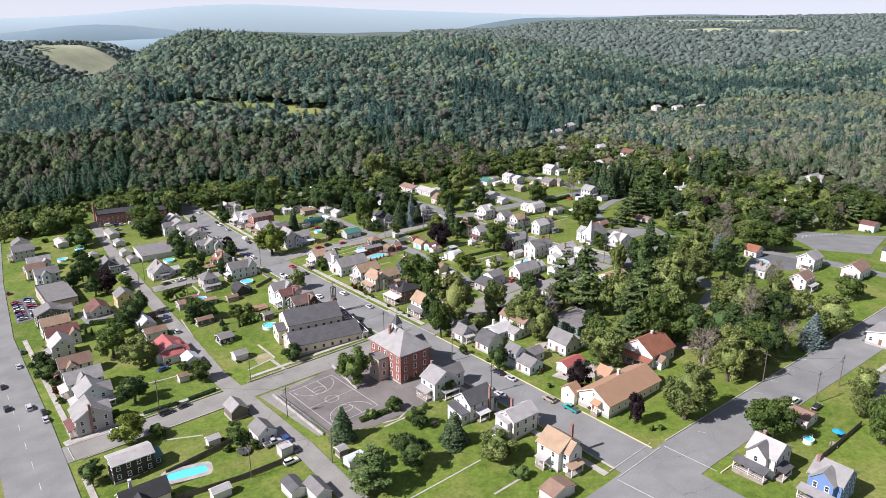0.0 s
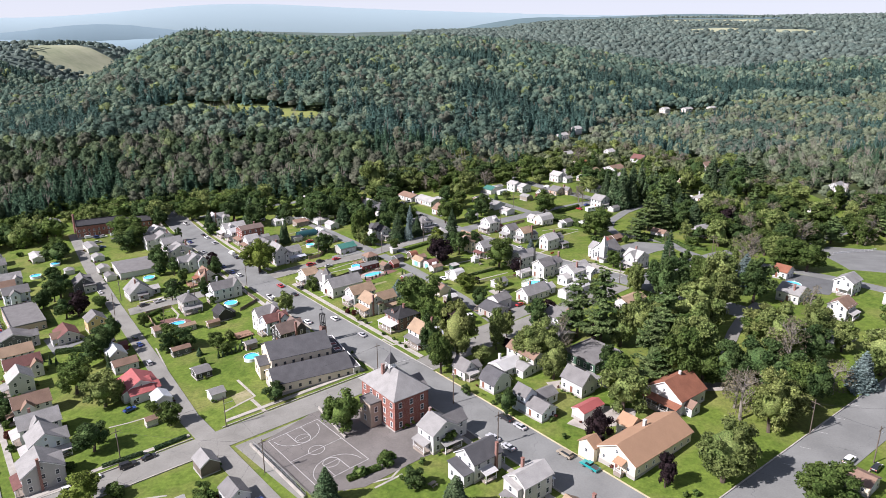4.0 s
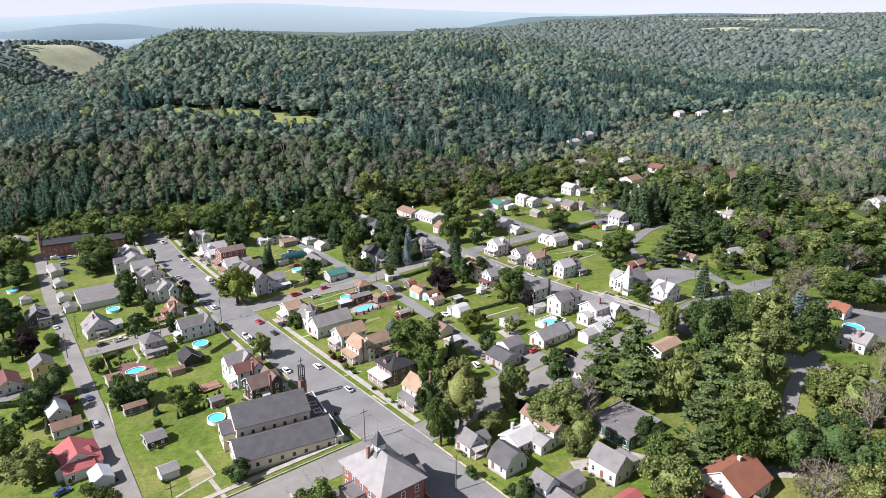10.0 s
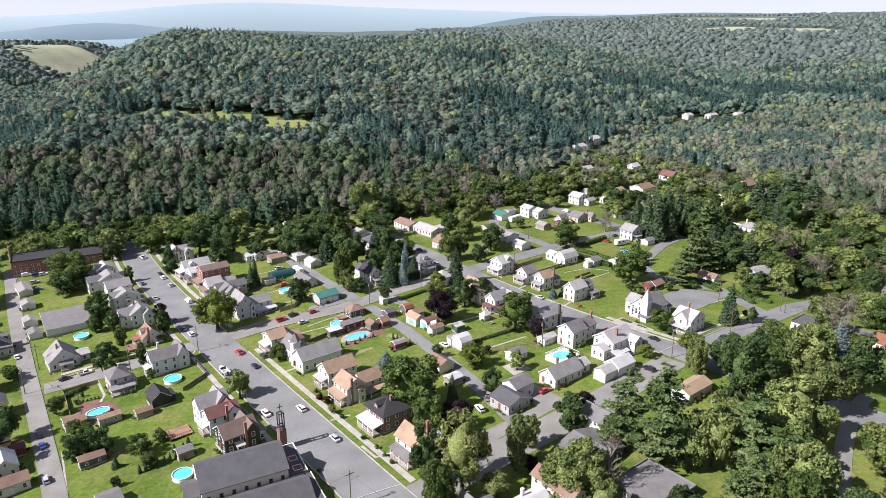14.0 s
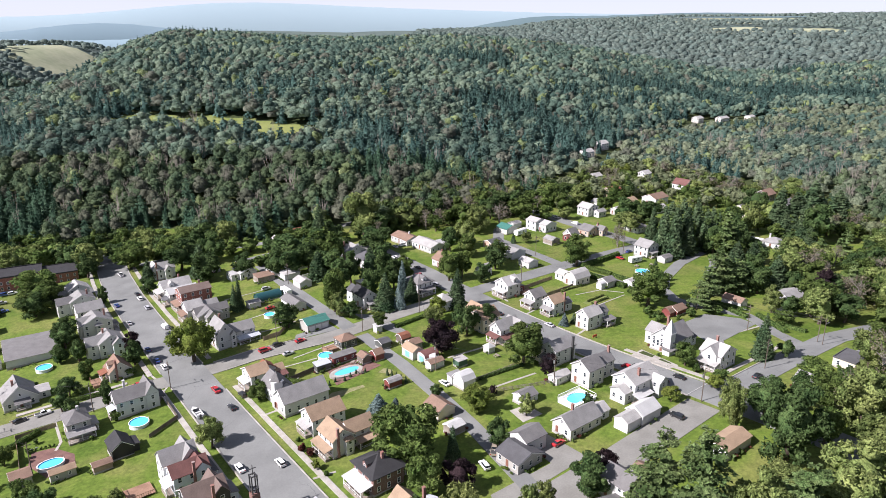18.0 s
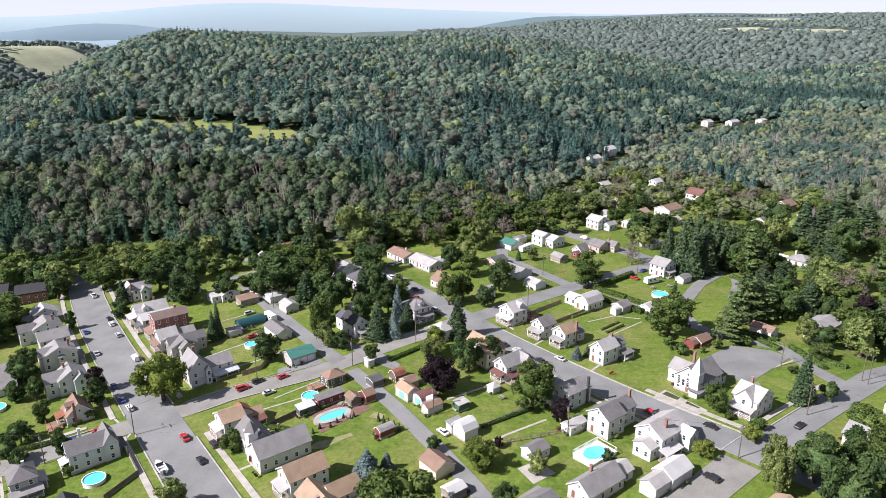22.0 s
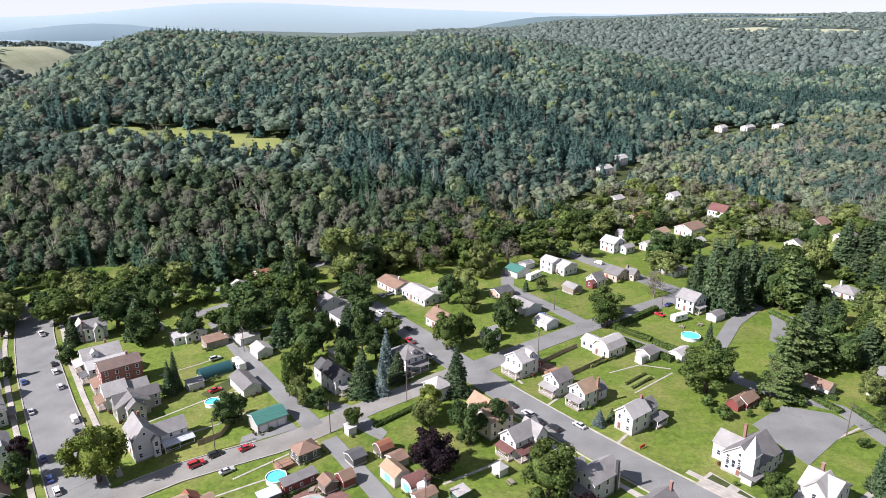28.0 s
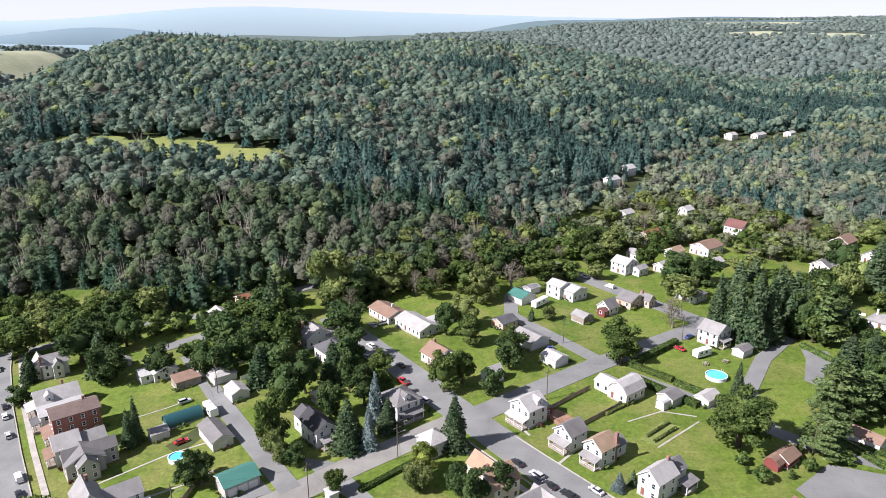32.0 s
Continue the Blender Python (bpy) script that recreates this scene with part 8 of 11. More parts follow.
tree(105.8, 325.1, 9.0, 0.66, "oak", "on the lawn")
tree(98.6, 304.6, 6.7, 1.36, "oak", "on the lawn")
tree(106.6, 328.3, 7.8, 0.96, "oak", "on the lawn")
tree(105.6, 397.0, 16.2, 1.40, "maple", "on the lawn")
tree(104.8, 342.5, 9.6, 1.19, "oak", "on the lawn")
tree(64.8, 269.4, 11.2, 0.99, "oak", "on the lawn")
tree(374.1, 296.7, 10.8, 1.48, "oak", "on the lawn")
tree(372.8, 307.8, 11.7, 1.41, "oak", "on the lawn")
tree(362.0, 240.0, 15.5, 0.95, "oak", "on the lawn")
tree(339.0, 219.0, 11.6, 0.99, "oak", "on the lawn")
tree(316.6, 218.7, 13.4, 1.96, "pine", "on the lawn")
tree(300.3, 235.9, 6.3, 2.23, "spruce", "on the lawn")
tree(354.8, 246.3, 17.3, 0.89, "oak", "on the lawn")
tree(369.5, 245.5, 16.1, 0.85, "oak", "on the lawn")
tree(263.6, 312.1, 10.8, 1.20, "maple", "on the lawn")
tree(268.9, 297.4, 10.4, 1.20, "maple", "on the lawn")
tree(293.8, 313.5, 5.2, 1.36, "spruce", "on the lawn")
tree(296.1, 343.8, 12.9, 1.19, "ash", "on the lawn")
tree(299.4, 310.5, 5.9, 1.20, "ash", "on the lawn")
tree(263.0, 323.3, 11.7, 0.96, "oak", "on the lawn")
tree(178.6, 151.6, 22.1, 1.15, "pine", "in the grove")
tree(214.9, 143.4, 22.1, 0.88, "oak", "in the grove")
tree(182.8, 137.6, 14.2, 0.84, "ash", "in the grove")
tree(169.9, 117.6, 21.4, 1.20, "pine", "in the grove")
tree(205.3, 126.1, 19.8, 1.11, "ash", "in the grove")
tree(186.0, 114.6, 18.0, 0.93, "ash", "in the grove")
tree(173.9, 112.1, 18.3, 0.95, "maple", "in the grove")
tree(179.2, 107.1, 13.2, 1.16, "maple", "in the grove")
tree(193.6, 129.1, 18.0, 1.53, "pine", "in the grove")
tree(187.5, 135.1, 18.2, 0.80, "ash", "in the grove")
tree(182.6, 102.4, 13.7, 1.13, "oak", "in the grove")
tree(224.6, 127.6, 17.4, 0.97, "ash", "in the grove")
tree(211.9, 109.1, 13.5, 1.3, "willow", "in the grove")
tree(212.2, 102.1, 15.7, 1.32, "ash", "in the grove")
tree(202.8, 95.8, 16.6, 0.83, "dry", "in the grove")
tree(189.3, 97.5, 14.3, 1.32, "oak", "in the grove")
tree(187.1, 89.3, 14.3, 1.19, "oak", "in the grove")
tree(189.2, 84.7, 13.9, 1.22, "maple", "in the grove")
tree(170.0, 91.1, 14.3, 0.98, "dry", "in the grove")
tree(176.2, 84.2, 12.2, 1.5, "willow", "in the grove")
tree(151.4, 112.9, 14.5, 1.14, "ash", "in the grove")
tree(165.5, 128.4, 10.6, 0.90, "oak", "in the grove")
tree(152.7, 138.2, 13.1, 0.93, "ash", "in the grove")
tree(155.0, 149.0, 12.7, 1.24, "ash", "in the grove")
tree(266.2, 142.4, 19.2, 0.98, "dry", "in the grove")
tree(239.7, 138.0, 19.0, 0.93, "ash", "in the grove")
tree(242.2, 126.5, 17.5, 1.00, "oak", "in the grove")
tree(240.9, 106.8, 12.6, 0.72, "dry", "in the grove")
tree(285.9, 135.6, 14.3, 1.43, "maple", "in the grove")
tree(287.2, 128.7, 13.0, 1.48, "maple", "in the grove")
tree(193.6, 121.0, 11.8, 1.98, "pine", "in the grove")
tree(212.0, 108.4, 12.0, 1.21, "maple", "in the grove")
tree(228.6, 98.8, 13.1, 1.02, "ash", "in the grove")
tree(214.3, 93.3, 10.9, 1.29, "oak", "in the grove")
tree(397.0, 252.0, 16.5, 0.85, "ash", "beside the ranch drive")
tree(372.5, 238.0, 8.6, 1.25, "oak", "before the white ranch")
tree(374.0, 224.5, 10.0, 1.2, "pine", "before the white ranch")
tree(366.0, 216.0, 13.0, 1.1, "ash", "before the white ranch")
tree(398.0, 232.0, 6.0, 1.6, "oak", "behind the white ranch")
tree(403.0, 225.0, 12.0, 1.3, "spruce", "behind the white ranch")
tree(402.0, 241.0, 7.0, 1.5, "maple", "behind the white ranch")
tree(408.0, 240.0, 15.0, 1.2, "spruce", "behind the white ranch")
tree(412.0, 233.0, 17.0, 1.2, "spruce", "behind the white ranch")
tree(386.0, 262.0, 12.0, 1.1, "maple", "beside the earth yard")
tree(392.0, 259.0, 14.5, 0.9, "oak", "beside the earth yard")
tree(350.6, 396.8, 15.3, 0.91, "dry", "in the valley")
tree(358.5, 351.9, 14.1, 1.30, "maple", "in the valley")
tree(376.4, 343.4, 12.2, 1.47, "ash", "in the valley")
tree(354.5, 377.4, 11.7, 1.35, "ash", "in the valley")
tree(328.9, 340.5, 13.1, 1.66, "maple", "in the valley")
tree(308.7, 339.0, 12.6, 1.35, "dry", "in the valley")
tree(290.7, 337.5, 13.4, 1.21, "ash", "in the valley")
tree(354.7, 293.5, 10.3, 1.90, "ash", "in the valley")
tree(292.2, 272.5, 10.4, 1.33, "maple", "in the valley")
tree(328.0, 278.9, 7.6, 1.26, "dry", "in the valley")
tree(457.3, 387.2, 11.9, 1.42, "ash", "in the valley")
tree(453.5, 373.5, 10.7, 1.29, "lime", "in the valley")
tree(441.4, 339.0, 11.2, 1.90, "spruce", "in the valley")
tree(450.7, 331.8, 8.6, 1.90, "spruce", "in the valley")
tree(451.9, 317.7, 9.6, 1.74, "ash", "in the valley")
tree(407.2, 252.6, 9.4, 1.42, "lime", "in the valley")
tree(355.2, 338.9, 10.3, 1.53, "maple", "in the valley")
tree(346.0, 327.2, 6.6, 1.82, "ash", "in the valley")
tree(389.9, 344.1, 7.4, 1.56, "ash", "in the valley")
tree(406.4, 343.1, 6.6, 1.62, "ash", "in the valley")
tree(406.5, 309.3, 5.3, 1.51, "ash", "in the valley")
tree(403.6, 299.3, 5.5, 1.62, "ash", "in the valley")
tree(385.7, 278.9, 7.9, 1.44, "maple", "in the valley")
tree(384.3, 306.7, 5.0, 1.48, "ash", "in the valley")
tree(471.4, 305.0, 11.5, 1.38, "dry", "in the valley")
tree(472.7, 291.6, 7.5, 1.90, "ash", "in the valley")
tree(499.0, 278.9, 9.4, 1.89, "ash", "in the valley")
tree(426.7, 247.1, 9.2, 1.56, "maple", "in the valley")
tree(486.5, 289.6, 6.1, 1.90, "dry", "in the valley")
tree(423.3, 345.0, 5.5, 1.59, "ash", "in the valley")
tree(411.2, 379.1, 8.2, 1.72, "ash", "in the valley")
tree(385.1, 385.5, 10.0, 1.60, "maple", "in the valley")
tree(425.4, 338.3, 5.2, 1.42, "lime", "in the valley")
tree(440.4, 304.8, 6.4, 1.72, "ash", "in the valley")
tree(271.5, 324.7, 12.7, 1.17, "ash", "in the valley")
tree(264.5, 311.7, 9.5, 0.91, "ash", "in the valley")
tree(336.2, 334.9, 8.2, 1.82, "maple", "in the valley")


def scatter(poly, cell, kinds, hs, where, seed, spread=(1.0, 1.5)):
    """A grove over a polygon of grid points, clear of houses, roads and the camera's sight of valley houses."""
    r = rng(seed)
    us, vs_ = [p[0] for p in poly], [p[1] for p in poly]
    spots = {}
    for a in np.arange(min(us), max(us), cell):
        for c in np.arange(min(vs_), max(vs_), cell):
            u, v = a + r.uniform(-0.45, 0.45) * cell, c + r.uniform(-0.45, 0.45) * cell
            h, s, k = r.uniform(*hs), r.uniform(*spread), kinds[int(r.integers(0, len(kinds)))]
            inside = False
            for (u1, v1), (u2, v2) in zip(poly, poly[1:] + poly[:1]):
                if (v1 > v) != (v2 > v) and u < (u2 - u1) * (v - v1) / (v2 - v1) + u1:
                    inside = not inside
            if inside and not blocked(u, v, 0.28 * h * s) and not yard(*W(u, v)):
                x, y = W(u, v)
                spots.setdefault(k, []).append((x, y, float(lie(x, y)), h, s))
    far = min(vs_) > 190
    for k, rows in spots.items():
        q = np.array(rows)
        if k == "spruce":
            dat = [cone_crown(seed + i, 800 if far else 1500, 0.21, 0.036 if far else 0.028) for i in range(3)]
        elif k == "pine":
            dat = [pine_crown(seed + i, 900 if far else 1600, 10, 0.25, 0.034 if far else 0.026) for i in range(3)]
        elif k == "dry":
            dat = [round_crown(seed + i, 450, 20, 0.019, gaps=1.0) for i in range(3)]
        else:
            dat = [round_crown(seed + i, 400 if far else 1000, 11 if far else 18, 0.039 if far else 0.027) for i in range(3)]
        kind = "cone" if k in ("spruce", "pine") else "bare" if k == "dry" else "round"
        g_ = forest("grove", f"{LOOKS[k]} grove {where}", LEAF[k], dat, q[:, :3], q[:, 3], q[:, 4], seed)
        tm = TRUNKS[kind]
        tv = np.array([p.co[:] for p in tm.vertices])
        tf = np.array([list(p.vertices) for p in tm.polygons if len(p.vertices) == 4])
        t_ = forest("grove_trunks", f"bark-brown trunks of a grove {where}", M["greybark" if k == "dry" else "bark"], [(tv, tf, np.zeros((3, 3)), np.array([[0, 1, 2]]))], q[:, :3], q[:, 3], q[:, 4], seed)


scatter([(296, 150), (340, 150), (372, 128), (402, 124), (430, 150), (420, 205), (382, 205), (350, 215), (322, 205), (305, 180)], 8.6, ["maple", "ash", "oak", "pine", "dry", "maple"], (9, 15), "in the woods", 12)
scatter([(346, 262), (350, 244), (364, 236), (372, 244), (380, 252), (384, 262), (376, 276), (366, 276)], 6.8, ["spruce", "oak", "maple", "spruce", "pine"], (10, 17), "behind the houses", 13)
scatter([(197, 350), (222, 352), (238, 392), (205, 382)], 7.0, ["oak", "maple", "spruce"], (9, 14), "at the wood's edge", 14)
scatter([(128, 412), (150, 408), (172, 400), (200, 414), (170, 436), (140, 452), (122, 440)], 7.2, ["maple", "oak", "oak", "ash"], (8, 13), "at the wood's edge", 15)
scatter([(245, 362), (300, 345), (340, 352), (352, 392), (300, 402), (262, 396)], 7.6, ["ash", "maple", "dry", "oak"], (8, 14), "at the wood's edge", 16)
scatter([(366, 300), (408, 285), (412, 350), (380, 372), (362, 345)], 9.5, ["maple", "oak", "ash"], (7, 12), "between far houses", 17)
FOOT = [(-330, 392), (-250, 402), (-150, 415), (-60, 432), (-15, 455), (-15, 480), (-140, 470), (-330, 455)]
scatter([(x * CT + y * ST, y * CT - x * ST) for x, y in FOOT], 10.0, ["oak", "maple", "oak", "ash"], (5, 9.5), "along the foot of the wood", 22)
VALE = [(30, 500), (62, 542), (90, 586), (142, 616), (172, 600), (178, 552), (206, 540), (216, 500), (222, 430), (196, 425), (172, 462), (150, 492), (118, 496), (84, 492), (60, 490)]
scatter([(x * CT + y * ST, y * CT - x * ST) for x, y in VALE], 8.2, ["vale", "maple", "vale", "ash", "dry", "vale"], (6, 11), "among the valley houses", 21)
scatter([(40, 430), (80, 428), (78, 452), (110, 446), (126, 440), (126, 470), (40, 475)], 8.0, ["maple", "oak", "ash"], (8, 13), "at the wood's edge", 18)


# ---- vehicles ----
PAINT = {k: plain("paint_" + k, c, 0.3, 0.0, 0.6) for k, c in {"white": (0.78, 0.78, 0.77), "silver": (0.45, 0.46, 0.47), "black": (0.02, 0.02, 0.022), "red": (0.42, 0.025, 0.03), "blue": (0.03, 0.07, 0.25), "teal": (0.01, 0.25, 0.25), "tan": (0.30, 0.26, 0.20)}.items()}
CARS = {}
t0, t1 = tube(0.33, 0.33, -0.11, 0.11, 12), tube(0.2, 0.2, -0.12, 0.12, 10)
WHEEL = mesh_of("wheel", [(z, x, y) for x, y, z in t0[0] + t1[0]], t0[1] + [tuple(i + len(t0[0]) for i in f) for f in t1[1]], [M["tyre"], M["rim"]], [0] * len(t0[1]) + [1] * len(t1[1]))
HEADLIGHT = box_mesh("headlight", M["lamp_glass"], (-0.18, -0.04, -0.08, 0.18, 0.04, 0.08))
TAILLIGHT = box_mesh("taillight", M["tail_glass"], (-0.14, -0.04, -0.1, 0.14, 0.04, 0.1))


def car_profile(kind):
    """Side lines of body and glass house: (along, height)."""
    if kind == "sedan":
        return [(-2.3, 0.35), (-2.32, 0.75), (-2.2, 0.95), (-1.5, 1.0), (1.1, 0.98), (2.1, 0.82), (2.3, 0.65), (2.3, 0.35)], [(-1.65, 0.98), (-1.0, 1.42), (0.25, 1.45), (1.05, 0.98)], 0.87
    if kind == "suv":
        return [(-2.3, 0.4), (-2.32, 1.0), (-2.25, 1.1), (1.1, 1.1), (2.1, 1.0), (2.3, 0.8), (2.3, 0.4)], [(-2.2, 1.1), (-2.0, 1.68), (0.2, 1.70), (1.0, 1.1)], 0.92
    if kind == "van":
        return [(-2.5, 0.4), (-2.5, 1.25), (1.4, 1.25), (2.3, 1.05), (2.5, 0.8), (2.5, 0.4)], [(-2.48, 1.25), (-2.4, 2.0), (0.7, 2.02), (1.5, 1.25)], 0.95
    return [(-2.75, 0.5), (-2.75, 1.05), (-0.7, 1.05), (-0.6, 1.12), (1.2, 1.12), (2.4, 1.02), (2.7, 0.8), (2.7, 0.5)], [(-0.6, 1.12), (-0.5, 1.75), (0.6, 1.75), (1.25, 1.12)], 0.95


def car(u, v, deg, kind, colour):
    """A parked car; copies share their meshes."""
    x, y = W(u, v)
    rz = TH + radians(deg) - math.pi / 2
    z = float(lie(x, y)) + 0.16
    key = (kind, colour)
    if key in CARS:
        return copy_thing(CARS[key], Matrix.Translation((x, y, z)) @ Matrix.Rotation(rz, 4, "Z") @ Matrix.Scale(0.9, 4))
    e = thing("car", f"{colour} {'pickup truck' if kind == 'pickup' else 'delivery van' if kind == 'van' else kind} parked on the asphalt", "truck" if kind == "pickup" else "car", x, y, z, rz, "parked cars")
    e.scale = (0.9, 0.9, 0.9)
    body, glass, hw = car_profile(kind)
    vs, fs = prism(body, -hw, hw)
    vs = [(a * (0.94 if c > 0.9 else 1.0), b, c) for a, b, c in vs]
    part("body", mesh_of("body", vs, fs, PAINT[colour]), e)
    vs, fs = prism(glass, -hw * 0.86, hw * 0.86)
    top = max(c for _, _, c in vs)
    vs = [(a * (0.84 if c > top - 0.1 else 1.0), b, c) for a, b, c in vs]
    part("cabin_glass", mesh_of("cabin_glass", vs, fs, M["carglass"] if kind != "van" else PAINT[colour]), e)
    gy = [p[0] for p in glass]
    part("car_roof", box_mesh("car_roof", PAINT[colour], (-hw * 0.70, gy[1] - 0.05, top - 0.03, hw * 0.70, gy[2] + 0.05, top + 0.035)), e)
    for sx in (-1, 1):
        for sy in (-1.45, 1.45):
            part("wheel", WHEEL, e, loc=(sx * (hw - 0.08), sy, 0.33))
        part("headlight", HEADLIGHT, e, loc=(sx * hw * 0.68, max(p[0] for p in body) - 0.02, 0.72))
        part("taillight", TAILLIGHT, e, loc=(sx * hw * 0.72, min(p[0] for p in body) + 0.02, 0.85))
    if kind == "pickup":
        part("cargo_bed", box_mesh("cargo_bed", M["darktrim"], (-hw * 0.8, -2.6, 1.03, hw * 0.8, -0.75, 1.07)), e)
    CARS[key] = e
    return e


car(119.5, 127.7, 90, "sedan", "silver")
car(119.5, 122.3, 90, "sedan", "silver")
car(127.9, 126.7, 90, "sedan", "silver")
car(128.0, 132.0, 90, "sedan", "black")
car(127.1, 110.9, 90, "suv", "tan")
car(127.6, 103.8, 90, "pickup", "teal")
car(170.8, 65.7, 0, "suv", "white")
car(172.3, 60.7, 0, "sedan", "black")
car(34.1, 184.0, 0, "suv", "white")
car(39.4, 184.6, 0, "suv", "white")
car(47.4, 183.8, 0, "suv", "black")
car(52.5, 183.8, 0, "sedan", "black")
car(62.1, 135.8, 0, "suv", "white")
car(62.5, 146.7, 0, "pickup", "silver")
car(65.9, 145.8, 90, "sedan", "blue")
car(65.3, 140.0, 90, "sedan", "black")
car(20.4, 254.4, 90, "sedan", "silver")
car(23.5, 267.3, 90, "sedan", "black")
car(14.0, 241.0, 90, "sedan", "black")
car(18.0, 218.4, 90, "suv", "silver")
car(20.9, 212.2, 90, "sedan", "black")
car(20.4, 206.6, 90, "sedan", "silver")
car(12.8, 223.1, 90, "suv", "black")
car(29.4, 345.6, 90, "suv", "black")
car(122.4, 230.0, 90, "sedan", "white")
car(130.7, 224.9, 90, "suv", "white")
car(130.1, 205.1, 90, "sedan", "silver")
car(132.3, 259.6, 90, "sedan", "black")
car(132.7, 273.0, 90, "sedan", "red")
car(137.4, 264.2, 90, "suv", "black")
car(139.5, 407.2, 90, "pickup", "white")
car(138.1, 376.1, 90, "sedan", "black")
car(137.4, 369.3, 90, "suv", "white")
car(136.7, 356.9, 90, "suv", "silver")
car(127.2, 346.6, 90, "sedan", "silver")
car(128.4, 368.9, 90, "sedan", "blue")
car(125.8, 317.7, 90, "sedan", "blue")
car(125.5, 306.8, 90, "sedan", "blue")
car(136.1, 332.5, 90, "van", "white")
car(135.1, 325.1, 90, "sedan", "black")
car(125.9, 300.1, 90, "suv", "white")
car(159.8, 287.6, 0, "suv", "black")
car(166.7, 284.8, 0, "sedan", "red")
car(159.3, 278.9, 0, "sedan", "silver")
car(154.7, 286.9, 0, "suv", "red")
car(90.3, 297.4, 0, "pickup", "white")
car(84.4, 298.1, 0, "sedan", "black")
car(74.9, 329.0, 90, "sedan", "white")
car(72.0, 266.1, 90, "suv", "black")
car(71.6, 259.3, 90, "sedan", "blue")
car(165.6, 189.4, 75, "suv", "white")
car(171.4, 192.4, 40, "pickup", "tan")
car(173.4, 188.9, 40, "suv", "silver")
car(69.4, 240.9, 90, "suv", "silver")
car(59.3, 217.0, 20, "suv", "black")
car(55.8, 213.2, 10, "sedan", "blue")
car(95.5, 419.7, 0, "suv", "blue")
car(98.2, 418.9, 0, "suv", "white")
car(91.8, 423.7, 0, "van", "white")
car(103.4, 417.8, 0, "van", "white")
car(93.1, 409.4, 0, "suv", "silver")
car(92.4, 398.2, 0, "sedan", "blue")
car(229.2, 185.6, 90, "suv", "black")
car(234.7, 183.7, 90, "sedan", "black")
car(250.8, 169.4, 0, "sedan", "black")
car(215.3, 171.6, 90, "suv", "black")
car(183.3, 226.9, 90, "sedan", "white")
car(236.6, 235.9, 90, "sedan", "silver")
car(229.9, 243.7, 90, "sedan", "black")
car(230.5, 238.9, 90, "suv", "black")
car(230.1, 254.5, 90, "sedan", "black")
car(230.3, 248.3, 90, "suv", "silver")
car(248.2, 346.8, 90, "sedan", "silver")
car(252.1, 345.9, 0, "pickup", "white")
car(238.7, 332.9, 90, "suv", "white")
car(233.2, 326.8, 90, "sedan", "silver")
car(237.8, 314.3, 90, "sedan", "black")
car(232.3, 305.3, 90, "pickup", "red")
car(230.5, 292.5, 90, "suv", "silver")
car(204.0, 287.0, 90, "sedan", "white")
car(206.4, 287.6, 90, "pickup", "white")
car(179.5, 340.3, 0, "suv", "silver")
car(341.9, 317.3, 90, "van", "white")
car(336.9, 296.1, 90, "sedan", "blue")
car(343.3, 338.1, 90, "sedan", "white")
car(343.2, 331.9, 90, "suv", "white")
car(281.4, 292.9, 0, "sedan", "blue")
car(325.3, 270.3, 0, "sedan", "blue")
car(314.7, 266.9, 90, "sedan", "red")
car(116.3, 294.1, 0, "sedan", "red")
car(108.8, 294.4, 0, "suv", "blue")
car(149.3, 166.2, 0, "sedan", "black")
car(173.0, 190.4, 0, "sedan", "silver")
car(184.7, 183.9, 0, "sedan", "red")
car(171.8, 319.9, 0, "sedan", "red")
for i in range(9):
    for j in range(2):
        car(29.2 + 4.9 * j + 0.1 * i, 305.0 + 3.0 * i, 0, ("sedan", "suv")[(i + j) % 2], ("silver", "black", "blue", "white", "red")[(i * 2 + j) % 5])


def camper(u, v, deg, length=6.0):
    """A white travel trailer: rounded body, stripe, windows, wheels and hitch."""
    x, y = W(u, v)
    e = thing("camper", "white travel trailer with a dark stripe standing on wheels", "camper", x, y, float(lie(x, y)) + 0.12, TH + radians(deg))
    hl = length / 2
    prof = [(-1.15, 0.5), (1.15, 0.5), (1.15, 2.6), (0.9, 2.8), (-0.9, 2.8), (-1.15, 2.6)]
    vs, fs = prism(prof, -hl, hl)
    part("body", mesh_of("body", vs, fs, PAINT["white"]), e)
    for s in (-1, 1):
        part("stripe", box_mesh("stripe", PAINT["blue"], (-hl + 0.1, s * 1.16 - 0.01, 1.1, hl - 0.1, s * 1.16 + 0.01, 1.25)), e)
        for k in (-0.5, 0.25):
            part("window", box_mesh("window", M["pane"], (k * hl - 0.5, s * 1.16 - 0.015, 1.55, k * hl + 0.5, s * 1.16 + 0.015, 2.15)), e)
        part("wheel", WHEEL, e, loc=(0.2, s * 1.0, 0.33), rz=math.pi / 2)
    part("roof_vent", box_mesh("roof_vent", M["trim"], (-0.3, -0.3, 2.8, 0.3, 0.3, 2.95), (1.0, -0.35, 2.8, 1.8, 0.35, 3.05)), e)
    part("hitch", box_mesh("hitch", M["darktrim"], (hl, -0.08, 0.45, hl + 1.0, 0.08, 0.58)), e)
    return e


